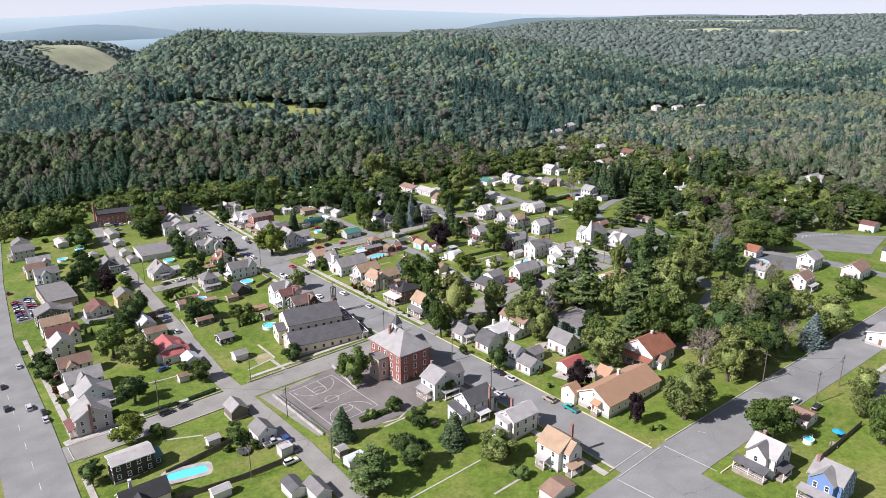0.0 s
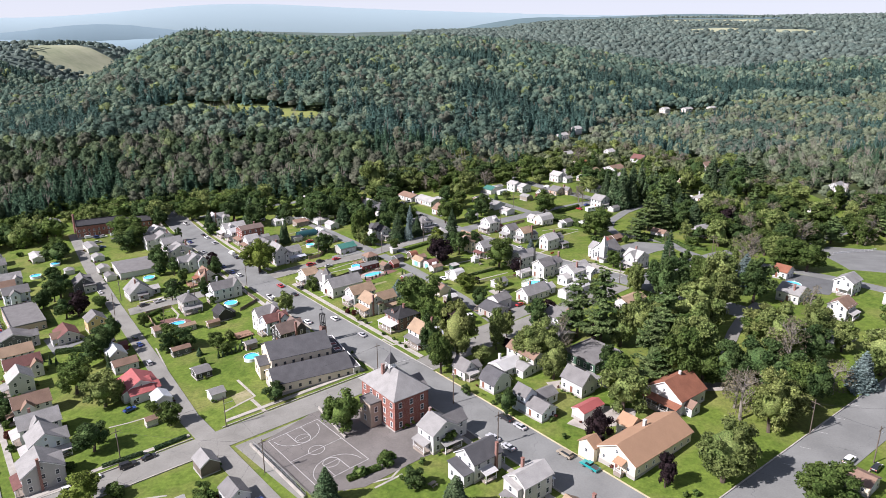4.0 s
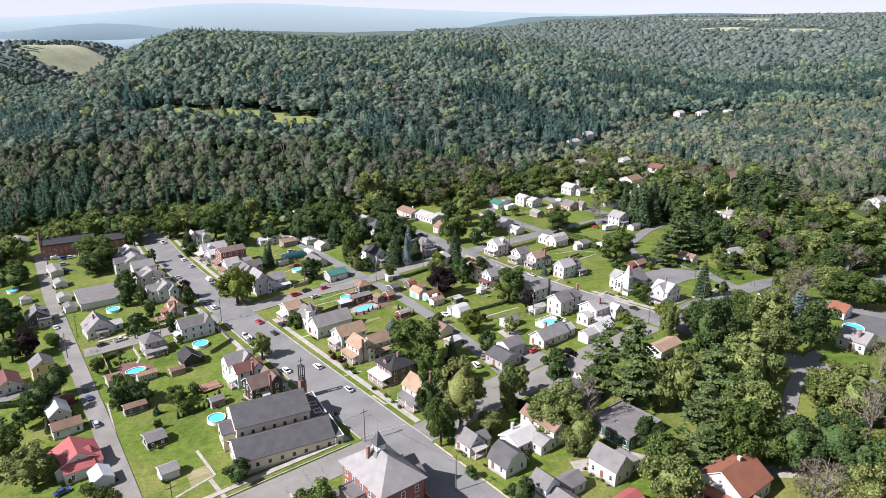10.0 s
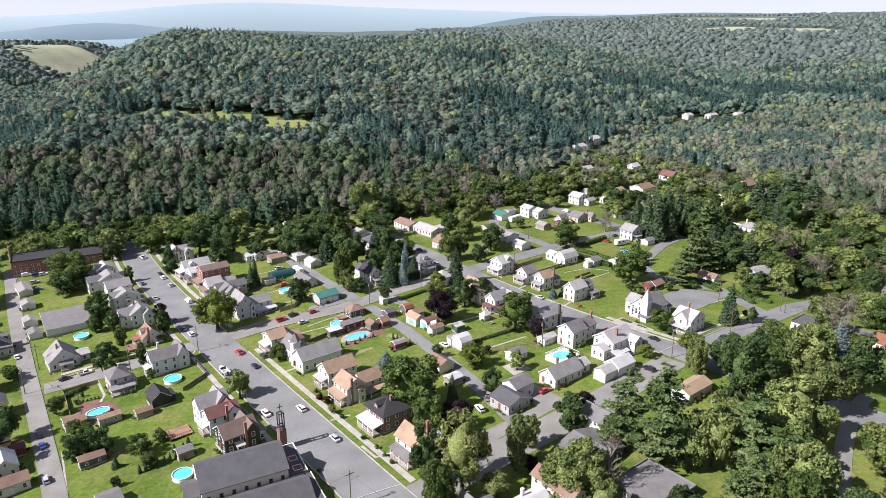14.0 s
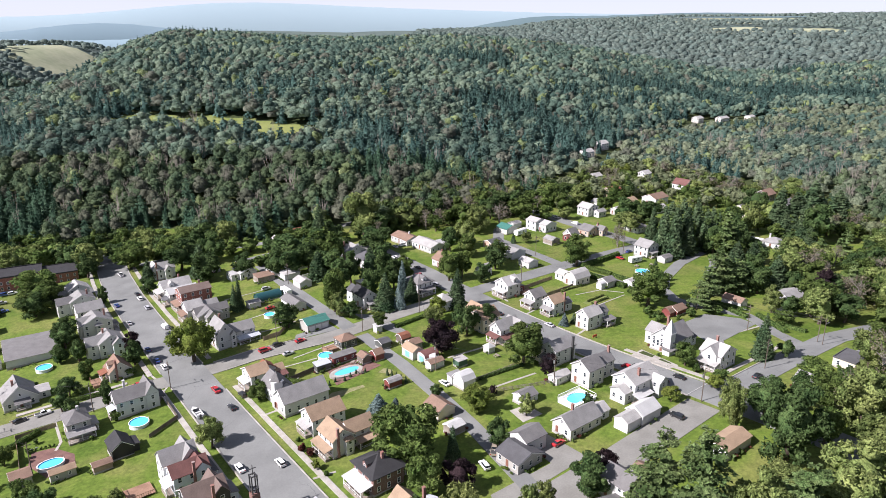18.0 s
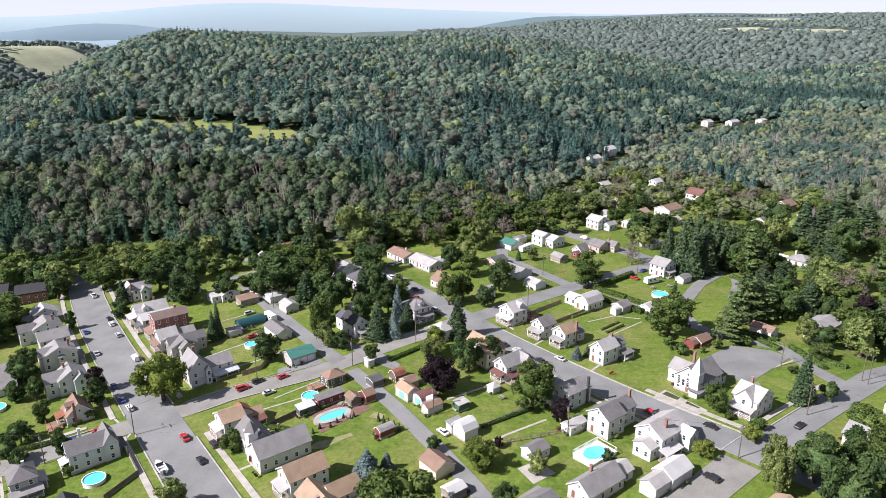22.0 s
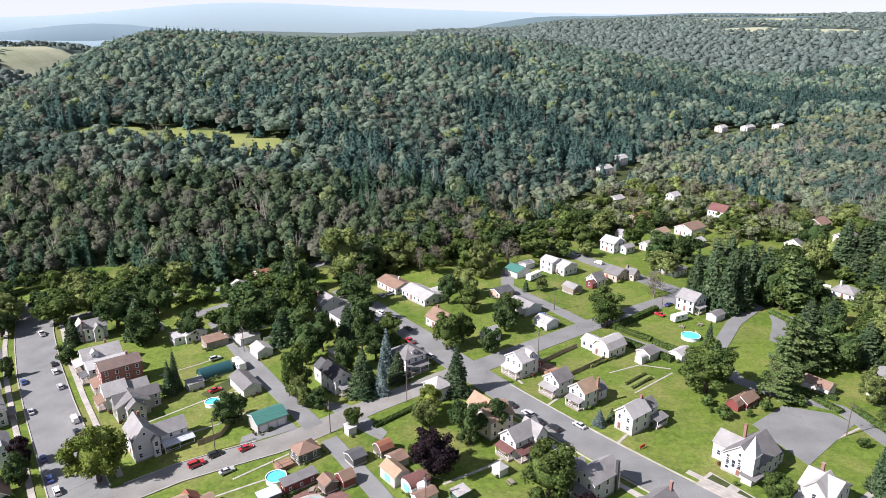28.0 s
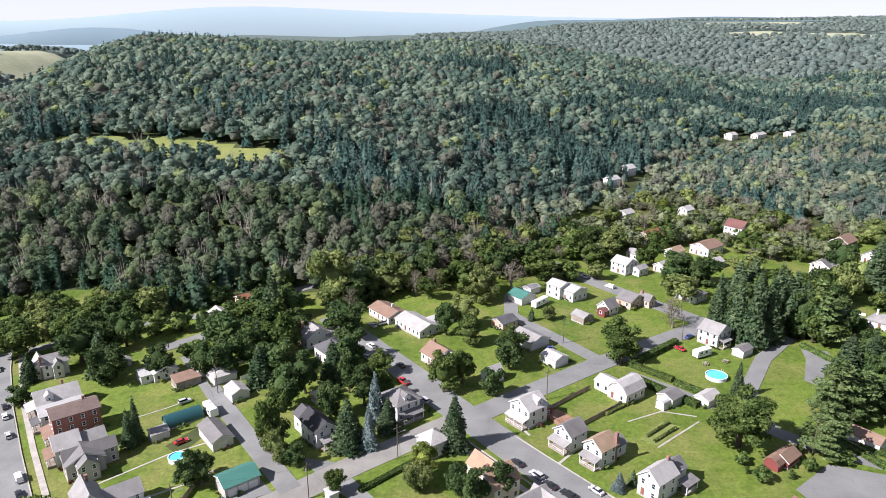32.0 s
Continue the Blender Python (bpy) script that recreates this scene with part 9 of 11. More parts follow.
def motorboat(u, v, deg):
    """An open white motorboat on its trailer: hull, deck, cockpit, windscreen, engine, wheels."""
    x, y = W(u, v)
    e = thing("motorboat", "white open motorboat on a trailer beside the kerb", "boat", x, y, float(lie(x, y)) + 0.14, TH + radians(deg))
    rows = [(-2.9, 1.0, 0.45), (-1.2, 1.1, 0.42), (0.6, 1.08, 0.45), (1.9, 0.78, 0.6), (2.7, 0.38, 0.85), (3.1, 0.05, 1.1)]
    vs = [(px, sy * w * k, z) for px, w, keel in rows for sy, k, z in ((-1, 1.0, 1.35), (-1, 0.75, keel + 0.2), (0, 0, keel), (1, 0.75, keel + 0.2), (1, 1.0, 1.35))]
    fs = [(5 * i + k, 5 * i + k + 1, 5 * i + k + 6, 5 * i + k + 5) for i in range(5) for k in range(4)] + [(4, 3, 2, 1, 0)]
    fs += [(15, 20, 24, 19), (20, 25, 29, 24), (10, 15, 19, 14)]
    part("hull", mesh_of("hull", vs, fs, PAINT["white"]), e)
    part("cockpit", box_mesh("cockpit", M["lamp_glass"], (-2.8, -0.85, 0.75, 0.6, 0.85, 0.85)), e)
    for sx in (-0.85, 0.85):
        part("gunwale", box_mesh("gunwale", PAINT["white"], (-2.9, sx * 1.17 - 0.14, 1.3, 0.7, sx * 1.17 + 0.14, 1.42)), e)
    for px in (-0.4, -1.9):
        part("seat", box_mesh("seat", M["lightgrey"], (px - 0.3, -0.8, 0.85, px + 0.3, 0.8, 1.2)), e)
    part("windscreen", box_mesh("windscreen", M["carglass"], (0.55, -0.9, 1.35, 0.65, 0.9, 1.85)), e)
    part("engine", box_mesh("engine", M["darktrim"], (-3.4, -0.25, 0.7, -2.92, 0.25, 1.75)), e)
    part("trailer_frame", box_mesh("trailer_frame", M["metal"], (-2.6, -0.7, 0.34, 2.6, -0.6, 0.46), (-2.6, 0.6, 0.34, 2.6, 0.7, 0.46), (2.6, -0.05, 0.36, 4.0, 0.05, 0.46), (2.5, -0.7, 0.34, 2.62, 0.7, 0.46)), e)
    for sy in (-1, 1):
        part("wheel", WHEEL, e, loc=(-0.9, sy * 0.95, 0.33), rz=math.pi / 2)
    return e


def water_material():
    m = plain("pool_water", (0.10, 0.55, 0.80), 0.06)
    n, l = m.node_tree.nodes, m.node_tree.links
    t = n.new("ShaderNodeTexNoise")
    t.inputs["Scale"].default_value = 1.2
    b = n.new("ShaderNodeBump")
    b.inputs["Strength"].default_value, b.inputs["Distance"].default_value = 0.12, 0.05
    l.new(t.outputs["Fac"], b.inputs["Height"])
    l.new(b.outputs[0], n["Principled BSDF"].inputs["Normal"])
    return m


M["water"] = water_material()


def round_pool(u, v, r, sx=1.0, deg=0.0):
    """An above-ground pool: ring wall, rim, water, ladder."""
    x, y = W(u, v)
    e = thing("pool", "round above-ground pool with a pale wall and blue water", "pool", x, y, float(lie(x, y)), TH + radians(deg))
    e.scale = (0.9 * sx, 0.9, 0.9)
    n = 32
    def ring(r0, r1, z0, z1):
        vs = [(q * math.cos(2 * math.pi * i / n), q * math.sin(2 * math.pi * i / n), z) for q, z in ((r1, z0), (r1, z1), (r0, z1), (r0, z0)) for i in range(n)]
        fs = [(k * n + i, k * n + (i + 1) % n, ((k + 1) % 4) * n + (i + 1) % n, ((k + 1) % 4) * n + i) for k in range(4) for i in range(n)]
        return vs, fs
    part("pool_wall", mesh_of("pool_wall", *ring(r - 0.06, r, -0.3, 1.2), M["poolwall"]), e)
    part("pool_liner", mesh_of("pool_liner", *ring(r - 0.09, r - 0.062, -0.2, 1.18), M["liner"]), e)
    part("pool_rim", mesh_of("pool_rim", *ring(r - 0.12, r + 0.12, 1.2, 1.26), M["trim"]), e)
    part("water", mesh_of("water", *tube(r - 0.09, r - 0.09, -0.2, 1.02, n), M["water"]), e)
    part("ladder", box_mesh("ladder", M["trim"], (r - 0.05, -0.3, 0, r + 0.02, -0.24, 2.0), (r - 0.05, 0.24, 0, r + 0.02, 0.3, 2.0), *[(r + 0.02, -0.3, 0.25 + 0.3 * i, r + 0.1, 0.3, 0.3 + 0.3 * i) for i in range(4)]), e)
    return e


camper(183.0, 328.9, 90)
camper(188.5, 354.7, 90)
camper(316.1, 259.9, -10)
camper(190.0, 241.6, 60)
camper(306.3, 321.6, 10, 8.0)
motorboat(123.6, 263.4, 90)
round_pool(68.3, 387.9, 2.4)
round_pool(57.8, 376.2, 2.6)
round_pool(168.5, 313.2, 2.3)
round_pool(156.0, 55.4, 1.3)
round_pool(167.0, 267.8, 2.7)
round_pool(306.9, 249.2, 3.4)
round_pool(109.9, 270.6, 2.9)
round_pool(95.4, 218.0, 2.7)
round_pool(95.8, 329.6, 2.8)
round_pool(87.2, 266.6, 2.3, 1.5)
round_pool(265.0, 123.6, 3.4, 1.25, 20)
round_pool(413.2, 198.0, 4.2, 1.5, 10)


def sunk_pool(label, u, v, a, b, deg, kidney=0.0):
    """A pool let into a pale deck."""
    x, y = W(u, v)
    e = thing("pool", label, "pool", x, y, max(lay(u + i * a, v + j * (b + 0.8)) for i in (-1, 0, 1) for j in (-1, 0, 1)) - 0.02, TH + radians(deg))
    n = 40
    def loop(g_, z):
        out = []
        for i in range(n):
            t = 2 * math.pi * i / n
            c, s = math.cos(t), math.sin(t)
            k = (abs(c) ** 5 + abs(s) ** 5) ** -0.2 if not kidney else 1 + kidney * math.cos(2 * t + 0.6) * 0.3
            out.append(((a + g_) * c * k, (b + g_) * s * k, z))
        return out
    vs = loop(1.4, 0.08) + loop(0.0, 0.08) + loop(1.4, -1.2)
    fs = [(i, (i + 1) % n, n + (i + 1) % n, n + i) for i in range(n)] + [(i, 2 * n + i, 2 * n + (i + 1) % n, (i + 1) % n) for i in range(n)]
    part("pool_deck", mesh_of("pool_deck", vs, fs, M["concrete"]), e)
    vs = loop(0.0, 0.08) + loop(0.0, -0.5)
    part("pool_side", mesh_of("pool_side", vs, [(i, (i + 1) % n, n + (i + 1) % n, n + i) for i in range(n)], M["liner"]), e)
    part("water", mesh_of("water", loop(0.0, 0.02), [tuple(range(n))], M["water"]), e)
    return e


sunk_pool("blue long pool let into a pale concrete deck", 41.6, 150.4, 4.6, 1.7, -14)
sunk_pool("bright kidney-shaped pool on a pale terrace", 167.0, 254.6, 3.8, 1.9, 4, 0.4)
slab("terrace", [(160.5, 249.5), (177, 250.5), (175, 259.5), (163, 259.5)], M["paving"], 0.06, "red-brown paved pool terrace", "terrace")
dk = thing("pool_deck", "white raised deck round an oval pool", "deck", *W(203.8, 194.8), lay(203.8, 194.8), TH)
part("deck_floor", box_mesh("deck_floor", M["trim"], (-4.4, -3.0, 0.9, 4.4, -2.3, 1.1), (-4.4, 2.3, 0.9, 4.4, 3.0, 1.1), (-4.4, -2.3, 0.9, -3.4, 2.3, 1.1), (3.4, -2.3, 0.9, 4.4, 2.3, 1.1)), dk)
part("deck_rail", box_mesh("deck_rail", M["trim"], (-4.4, -3.0, 1.9, 4.4, -2.9, 2.0), (-4.4, 2.9, 1.9, 4.4, 3.0, 2.0), (4.3, -3.0, 1.9, 4.4, 3.0, 2.0), *[(-4.4 + 0.4 * i, s * 2.95 - 0.03, 1.1, -4.34 + 0.4 * i, s * 2.95 + 0.03, 1.9) for i in range(23) for s in (-1, 1)]), dk)
part("pool_wall", box_mesh("pool_wall", M["poolwall"], (-4.35, -2.95, -0.3, 4.35, 2.95, 0.9)), dk)
part("water", mesh_of("water", *[[(3.3 * math.cos(i / 24 * 6.2832), 2.2 * math.sin(i / 24 * 6.2832), 0.98) for i in range(24)], [tuple(range(24))]], M["water"]), dk)


# ---- poles and wires ----
POLE = {}
POLE_AT = []


def utility_pole(u, v, h=9.5):
    x, y = W(u, v)
    z = float(lie(x, y))
    POLE_AT.append((u, v, x, y, z + h - 0.9))
    m = Matrix.Translation((x, y, z)) @ Matrix.Rotation(TH + (0.0 if len(POLE_AT) % 3 else 1.57), 4, "Z")
    lit = len(POLE_AT) % 3 != 2
    if lit in POLE:
        return copy_thing(POLE[lit], m)
    e = thing("utility_pole", "brown wooden utility pole with a street lamp" if lit else "brown wooden utility pole with a grey transformer", "pole", x, y, z, TH, "utility poles")
    part("pole", mesh_of("pole", *tube(0.15, 0.10, -1.0, h, 8), M["pole"]), e)
    part("crossarm", box_mesh("crossarm", M["pole"], (-1.1, -0.06, h - 1.0, 1.1, 0.06, h - 0.85)), e)
    if not lit:
        part("transformer", mesh_of("transformer", *tube(0.22, 0.22, h - 2.6, h - 1.7, 10, 0.0, 0.36), M["metal"]), e)
    if lit:
        part("lamp_arm", box_mesh("lamp_arm", M["metal"], (0.1, -0.03, h - 2.4, 1.9, 0.03, h - 2.34)), e)
        part("lamp_head", box_mesh("lamp_head", M["metal"], (1.8, -0.12, h - 2.46, 2.4, 0.12, h - 2.32)), e)
    POLE[lit] = e
    return e


utility_pole(72.9, 183.7)
utility_pole(71.5, 156.4)
utility_pole(69.4, 128.5)
utility_pole(119.4, 179.4)
utility_pole(118.6, 125.1)
utility_pole(175.8, 76.6)
utility_pole(174.4, 62.0)
utility_pole(187.4, 61.6)
utility_pole(123.1, 285.1)
utility_pole(160.6, 290.2)
utility_pole(186.2, 276.3)
utility_pole(188.9, 339.3)
utility_pole(209.7, 275.1)
utility_pole(186.8, 235.5)
utility_pole(285.6, 191.2)
utility_pole(290.2, 168.9)
utility_pole(101.9, 288.4)
utility_pole(290.9, 272.0)
utility_pole(288.6, 293.6)
utility_pole(257.8, 271.5)
utility_pole(321.9, 270.9)
utility_pole(258.3, 171.1)
utility_pole(227.0, 172.0)
utility_pole(291.7, 171.1)
utility_pole(290.0, 213.2)
utility_pole(205.7, 205.0)
utility_pole(72.9, 297.4)
utility_pole(82.9, 266.2)
utility_pole(46.7, 188.2)
utility_pole(52.5, 137.5)
utility_pole(86.3, 410.2)
utility_pole(79.3, 312.9)
utility_pole(123.5, 148.1)


def wire(a, b, sag=0.7):
    cu = bpy.data.curves.new("wire", "CURVE")
    cu.dimensions, cu.bevel_depth, cu.bevel_resolution = "3D", 0.022, 0
    cu.materials.append(M["wire"])
    sp = cu.splines.new("POLY")
    sp.points.add(10)
    for i in range(11):
        t = i / 10
        sp.points[i].co = (a[2] + (b[2] - a[2]) * t, a[3] + (b[3] - a[3]) * t, a[4] + (b[4] - a[4]) * t - sag * 4 * t * (1 - t), 1)
    tagged(new("wire", cu), "thin black overhead wire between poles", "wire", "overhead wires")


done = set()
for i, a in enumerate(POLE_AT):
    order = sorted((math.hypot(a[0] - b[0], a[1] - b[1]), j) for j, b in enumerate(POLE_AT) if j != i)
    for dist, j in order[:2]:
        if dist < 48 and (j, i) not in done and (i, j) not in done:
            done.add((i, j))
            wire(a, POLE_AT[j])


# ---- fences, hedges, walls ----
def fence(label, pts, h=1.2, kind="board", mat="fencewood"):
    """Posts with boards or rails between them, following the ground."""
    x, y = W(*pts[0])
    z0 = float(lie(x, y))
    e = thing("fence", label, "fence", x, y, z0, 0)
    post = box_mesh("post", M[mat], (-0.06, -0.06, -0.4, 0.06, 0.06, h + 0.08))
    for (ua, va), (ub, vb) in zip(pts, pts[1:]):
        L = math.hypot(ub - ua, vb - va)
        n = max(1, round(L / 2.4))
        for i in range(n):
            q0 = (ua + (ub - ua) * i / n, va + (vb - va) * i / n)
            q1 = (ua + (ub - ua) * (i + 1) / n, va + (vb - va) * (i + 1) / n)
            (xa, ya), (xb, yb) = W(*q0), W(*q1)
            za, zb = float(lie(xa, ya)), float(lie(xb, yb))
            ang, w = math.atan2(yb - ya, xb - xa), math.hypot(xb - xa, yb - ya)
            part("post", post, e, loc=(xa - x, ya - y, za - z0), rz=ang)
            if kind == "board":
                bs = [("panel", (0, -0.02, 0.05, w, 0.02, h)), ("rail", (0, 0.02, h - 0.3, w, 0.06, h - 0.2))]
            else:
                bs = [("rail", (0, -0.03, z, w, 0.03, z + 0.12)) for z in ((0.35, 0.75, h - 0.15) if kind == "rail" else (0.4, h - 0.1))]
            for nm, bb in bs:
                me = box_mesh(nm, M[mat], bb)
                for p in me.vertices:
                    p.co.z += (zb - za) * p.co.x / w
                part(nm, me, e, loc=(xa - x, ya - y, za - z0), rz=ang)
    return e


fence("dark board fence between gardens", [(37.6, 153.6), (47, 154.6), (57, 155.5)], 1.6, "board", "pole")
fence("dark board fence below the garages", [(36.5, 141.8), (50.4, 138.3), (61.7, 137.1)], 1.6, "board", "pole")
fence("weathered rail fence along the garden", [(188.5, 214.7), (200, 209), (212.5, 203.7)], 1.2, "rail", "wood")
fence("weathered rail fence behind the white garage", [(190.6, 222.0), (200, 221.6), (208.5, 221.1)], 1.2, "rail", "wood")
fence("brown board fence beside the side street", [(254, 267), (266, 267.8), (272, 268)], 1.4, "board", "fencewood")
fence("brown board fence across the lawn", [(255, 256.2), (266, 256.4), (272, 256.6)], 1.4, "board", "fencewood")
fence("white board fence behind the garages", [(197, 353), (208, 352), (214, 350)], 1.6, "board", "trim")
fence("white board fence by the lawn", [(197, 342), (204, 341.4), (210, 342)], 1.4, "board", "trim")
fence("brown board fence by the big white house", [(158, 295.4), (164, 295.2), (168, 299), (168, 305)], 1.6, "board", "fencewood")
fence("dark board fence along the back gardens", [(148, 50.6), (158, 50.2), (172, 50.0)], 1.5, "board", "pole")
fence("dark board fence round the pool lawn", [(119.4, 276.5), (119.0, 266), (110, 261.5)], 1.3, "board", "pole")
fence("chain-link fence by the school yard", [(74.6, 141.5), (74.6, 156), (74.4, 169.5)], 1.3, "wire", "metal")
fence("brown board fence by the lane garden", [(80.5, 268.5), (81.5, 280), (82.0, 288.5), (92, 287.5)], 1.3, "board", "fencewood")
fence("dark fence in the pool garden", [(152, 262), (158, 262.4), (160, 262.6)], 1.6, "board", "pole")
fence("low white wall beside the ranch drive", [(391.4, 249.6), (392.0, 241.6)], 1.0, "board", "trim")
fence("white rail fence at the pool terrace", [(330, 136), (345, 132), (356, 128)], 1.2, "rail", "trim")
strip("retaining_wall", [(73.9, 140.8), (73.9, 170.4)], -0.2, 0.2, M["concrete"], 0.7, 1.2, "low pale concrete wall round the school yard", "wall")
strip("retaining_wall_upper", [(95.6, 173.4), (94.2, 163), (93.2, 155)], -0.2, 0.2, M["concrete"], 0.8, 1.2, "low pale concrete wall by the school yard", "wall")


def hedge(label, u0, v0, u1, v1, h, w, kind="shrub"):
    """A clipped hedge: leaves set over a long rounded body."""
    r = rng(int(u0 + v0))
    L = math.hypot(u1 - u0, v1 - v0)
    n = int(L * 90)
    a = r.uniform(0, L, n)
    t = r.uniform(0, math.pi, n)
    pts = np.stack([a, np.cos(t) * w / 2, np.sin(t) ** 0.6 * h], 1)
    nrm = np.stack([np.zeros(n), np.cos(t), np.sin(t)], 1)
    vq = leaf_tris(r, pts, nrm, 0.2)
    f = np.arange(len(vq)).reshape(-1, 3)
    cv, cf = boxes((0, -w * 0.42, -0.3, L, w * 0.42, h * 0.86))
    me = bpy.data.meshes.new("hedge")
    me.from_pydata(vq.tolist() + [tuple(p) for p in cv], [], f.tolist() + [tuple(k + len(vq) for k in q) for q in cf])
    me.materials.append(LEAF[kind])
    (xa, ya), (xb, yb) = W(u0, v0), W(u1, v1)
    za, zb = float(lie(xa, ya)), float(lie(xb, yb))
    for p in me.vertices:
        p.co.z += (zb - za) * p.co.x / L
    ob = new("hedge", me)
    ob.location, ob.rotation_euler = (xa, ya, za), (0, 0, math.atan2(yb - ya, xb - xa))
    return tagged(ob, label, "hedge")


hedge("tall green hedge along the side street", 292, 269.6, 318, 270.6, 2.0, 2.4)
hedge("leafy green hedge beside the lane", 286.5, 262, 287.6, 243, 1.8, 3.0)
hedge("clipped dark hedge along the cross street", 42.4, 188.6, 52, 187.2, 1.0, 1.0, "spruce")
hedge("clipped dark hedge along the cross street", 54.8, 186.9, 63, 186.6, 1.0, 1.0, "spruce")
hedge("row of rounded bushes by the lane", 292.5, 181.5, 301.5, 196, 1.5, 1.8)
hedge("row of rounded bushes below the garage", 296.5, 197, 300.5, 211, 1.4, 2.2)
hedge("bushy hedge beside the lawn", 196, 270.4, 214, 271.0, 1.1, 1.6)
hedge("tall shrubs along the drive", 344.5, 232, 348.5, 244, 1.6, 2.0)
for k in range(5):
    tree(174.6 + 0.3 * k, 243.6 - 2.0 * k, 2.8, 0.9, "spruce", "in a row by the alley")
for k in range(7):
    tree(156.5 + 2.4 * k, 250.2 + (k % 3) * 0.7, 1.8, 1.2, "spruce", "beside the pool terrace")
for u, v, h, kd in ((134.8, 186, 1.3, "shrub"), (135.2, 190, 1.3, "shrub"), (135.6, 194, 1.3, "shrub"), (135.5, 200, 1.6, "shrub"), (136.8, 213, 1.4, "shrub"), (136.2, 217, 2.6, "lime"), (137.8, 222.5, 2.4, "redshrub"), (137.2, 226.5, 2.4, "redshrub"), (138.5, 231, 1.5, "shrub"),
                    (137.6, 175.6, 1.8, "shrub"), (138.4, 262, 1.6, "shrub"), (140.4, 258.6, 1.8, "shrub"), (104.5, 150, 1.4, "shrub"), (100.5, 132, 2.0, "shrub"), (96.5, 131, 1.8, "shrub"), (93.5, 130.5, 1.6, "shrub"), (113.5, 111.5, 2.2, "redshrub"), (134.5, 83.6, 1.6, "shrub"), (136.4, 82.4, 1.6, "shrub"),
                    (132.4, 116, 1.6, "shrub"), (130.8, 140, 1.4, "shrub"), (120.5, 196, 1.2, "shrub"), (247.5, 191.0, 1.4, "shrub"), (243.8, 197.0, 1.2, "shrub"), (243.2, 184.0, 1.4, "shrub"), (244.0, 176.0, 2.0, "lime"), (270.0, 219.0, 1.6, "shrub"), (276.0, 211.5, 1.8, "shrub"), (288.0, 215.5, 2.2, "shrub"),
                    (228.4, 287.0, 1.4, "shrub"), (212.5, 292.0, 2.2, "shrub"), (204.6, 289.4, 3.4, "ash"), (96.0, 238.0, 4.0, "ash"), (90.5, 228.5, 4.4, "maple"), (99.5, 229.5, 2.6, "spruce"), (97.5, 230.5, 2.6, "spruce"), (101.0, 230.0, 3.4, "spruce"), (150.0, 266.0, 1.2, "redshrub"), (98.0, 272.5, 1.6, "shrub"), (83.5, 278.0, 1.8, "shrub"), (86.0, 281.5, 1.6, "shrub")):
    tree(u, v, h, 1.25, kd, "beside a house")


# ---- loose things in the gardens ----
def garden_chair_set(u, v, deg=0.0):
    x, y = W(u, v)
    e = thing("picnic_table", "grey wooden picnic table with two benches", "table", x, y, float(lie(x, y)), TH + radians(deg))
    part("tabletop", box_mesh("tabletop", M["wood"], (-0.9, -0.4, 0.70, 0.9, 0.4, 0.75)), e)
    for s in (-1, 1):
        part("bench", box_mesh("bench", M["wood"], (-0.9, s * 0.75 - 0.14, 0.42, 0.9, s * 0.75 + 0.14, 0.46)), e)
        part("leg_frame", box_mesh("leg_frame", M["wood"], (s * 0.65 - 0.05, -0.85, 0, s * 0.65 + 0.05, -0.75, 0.42), (s * 0.65 - 0.05, 0.75, 0, s * 0.65 + 0.05, 0.85, 0.42), (s * 0.65 - 0.05, -0.85, 0.36, s * 0.65 + 0.05, 0.85, 0.42), (s * 0.65 - 0.05, -0.3, 0.4, s * 0.65 + 0.05, 0.3, 0.7)), e)


for u, v in ((97.5, 124.0), (206.0, 187.5), (169.5, 250.8), (171.4, 258.0), (312.0, 256.0), (318.6, 253.0), (160.6, 262.0), (158.6, 50.8), (206.5, 229.8)):
    garden_chair_set(u, v, (u * 37) % 90)
um = thing("parasol", "blue garden parasol over a table", "parasol", *W(162.4, 51.6), lay(162.4, 51.6), 0)
part("pole", mesh_of("pole", *tube(0.03, 0.03, 0, 2.3, 8), M["metal"]), um)
part("canopy", mesh_of("canopy", *tube(1.4, 0.05, 1.9, 2.4, 8), M["plastic_blue"]), um)
tp = thing("trampoline", "round trampoline with a dark net", "trampoline", *W(55.4, 148.6), lay(55.4, 148.6), 0)
part("mat", mesh_of("mat", *tube(1.7, 1.7, 0.78, 0.84, 20), M["darktrim"]), tp)
for i in range(6):
    part("net_pole", mesh_of("net_pole", *tube(0.03, 0.03, 0, 2.4, 6, 1.75 * math.cos(i * 1.047), 1.75 * math.sin(i * 1.047)), M["metal"]), tp)
part("net", mesh_of("net", [(1.75 * math.cos(i * 0.3142), 1.75 * math.sin(i * 0.3142), z) for z in (2.2, 2.35) for i in range(20)], [(i, (i + 1) % 20, 20 + (i + 1) % 20, 20 + i) for i in range(20)], M["darktrim"]), tp)
sg = thing("signboard", "low red signboard on the church lawn", "sign", *W(240.9, 219.6), lay(240.9, 219.6), TH)
part("board", box_mesh("board", M["plastic_red"], (-1.0, -0.06, 0.3, 1.0, 0.06, 1.1)), sg)
for s in (-0.8, 0.8):
    part("sign_post", box_mesh("sign_post", M["darktrim"], (s - 0.05, -0.1, -0.3, s + 0.05, -0.06, 1.1)), sg)
dg = thing("deck", "red-brown wooden garden deck with rails", "deck", *W(101.6, 238.2), lay(101.6, 238.2), TH)
part("deck_floor", box_mesh("deck_floor", M["deck"], (-3.6, -2.4, 0.5, 2.6, 2.6, 0.66)), dg)
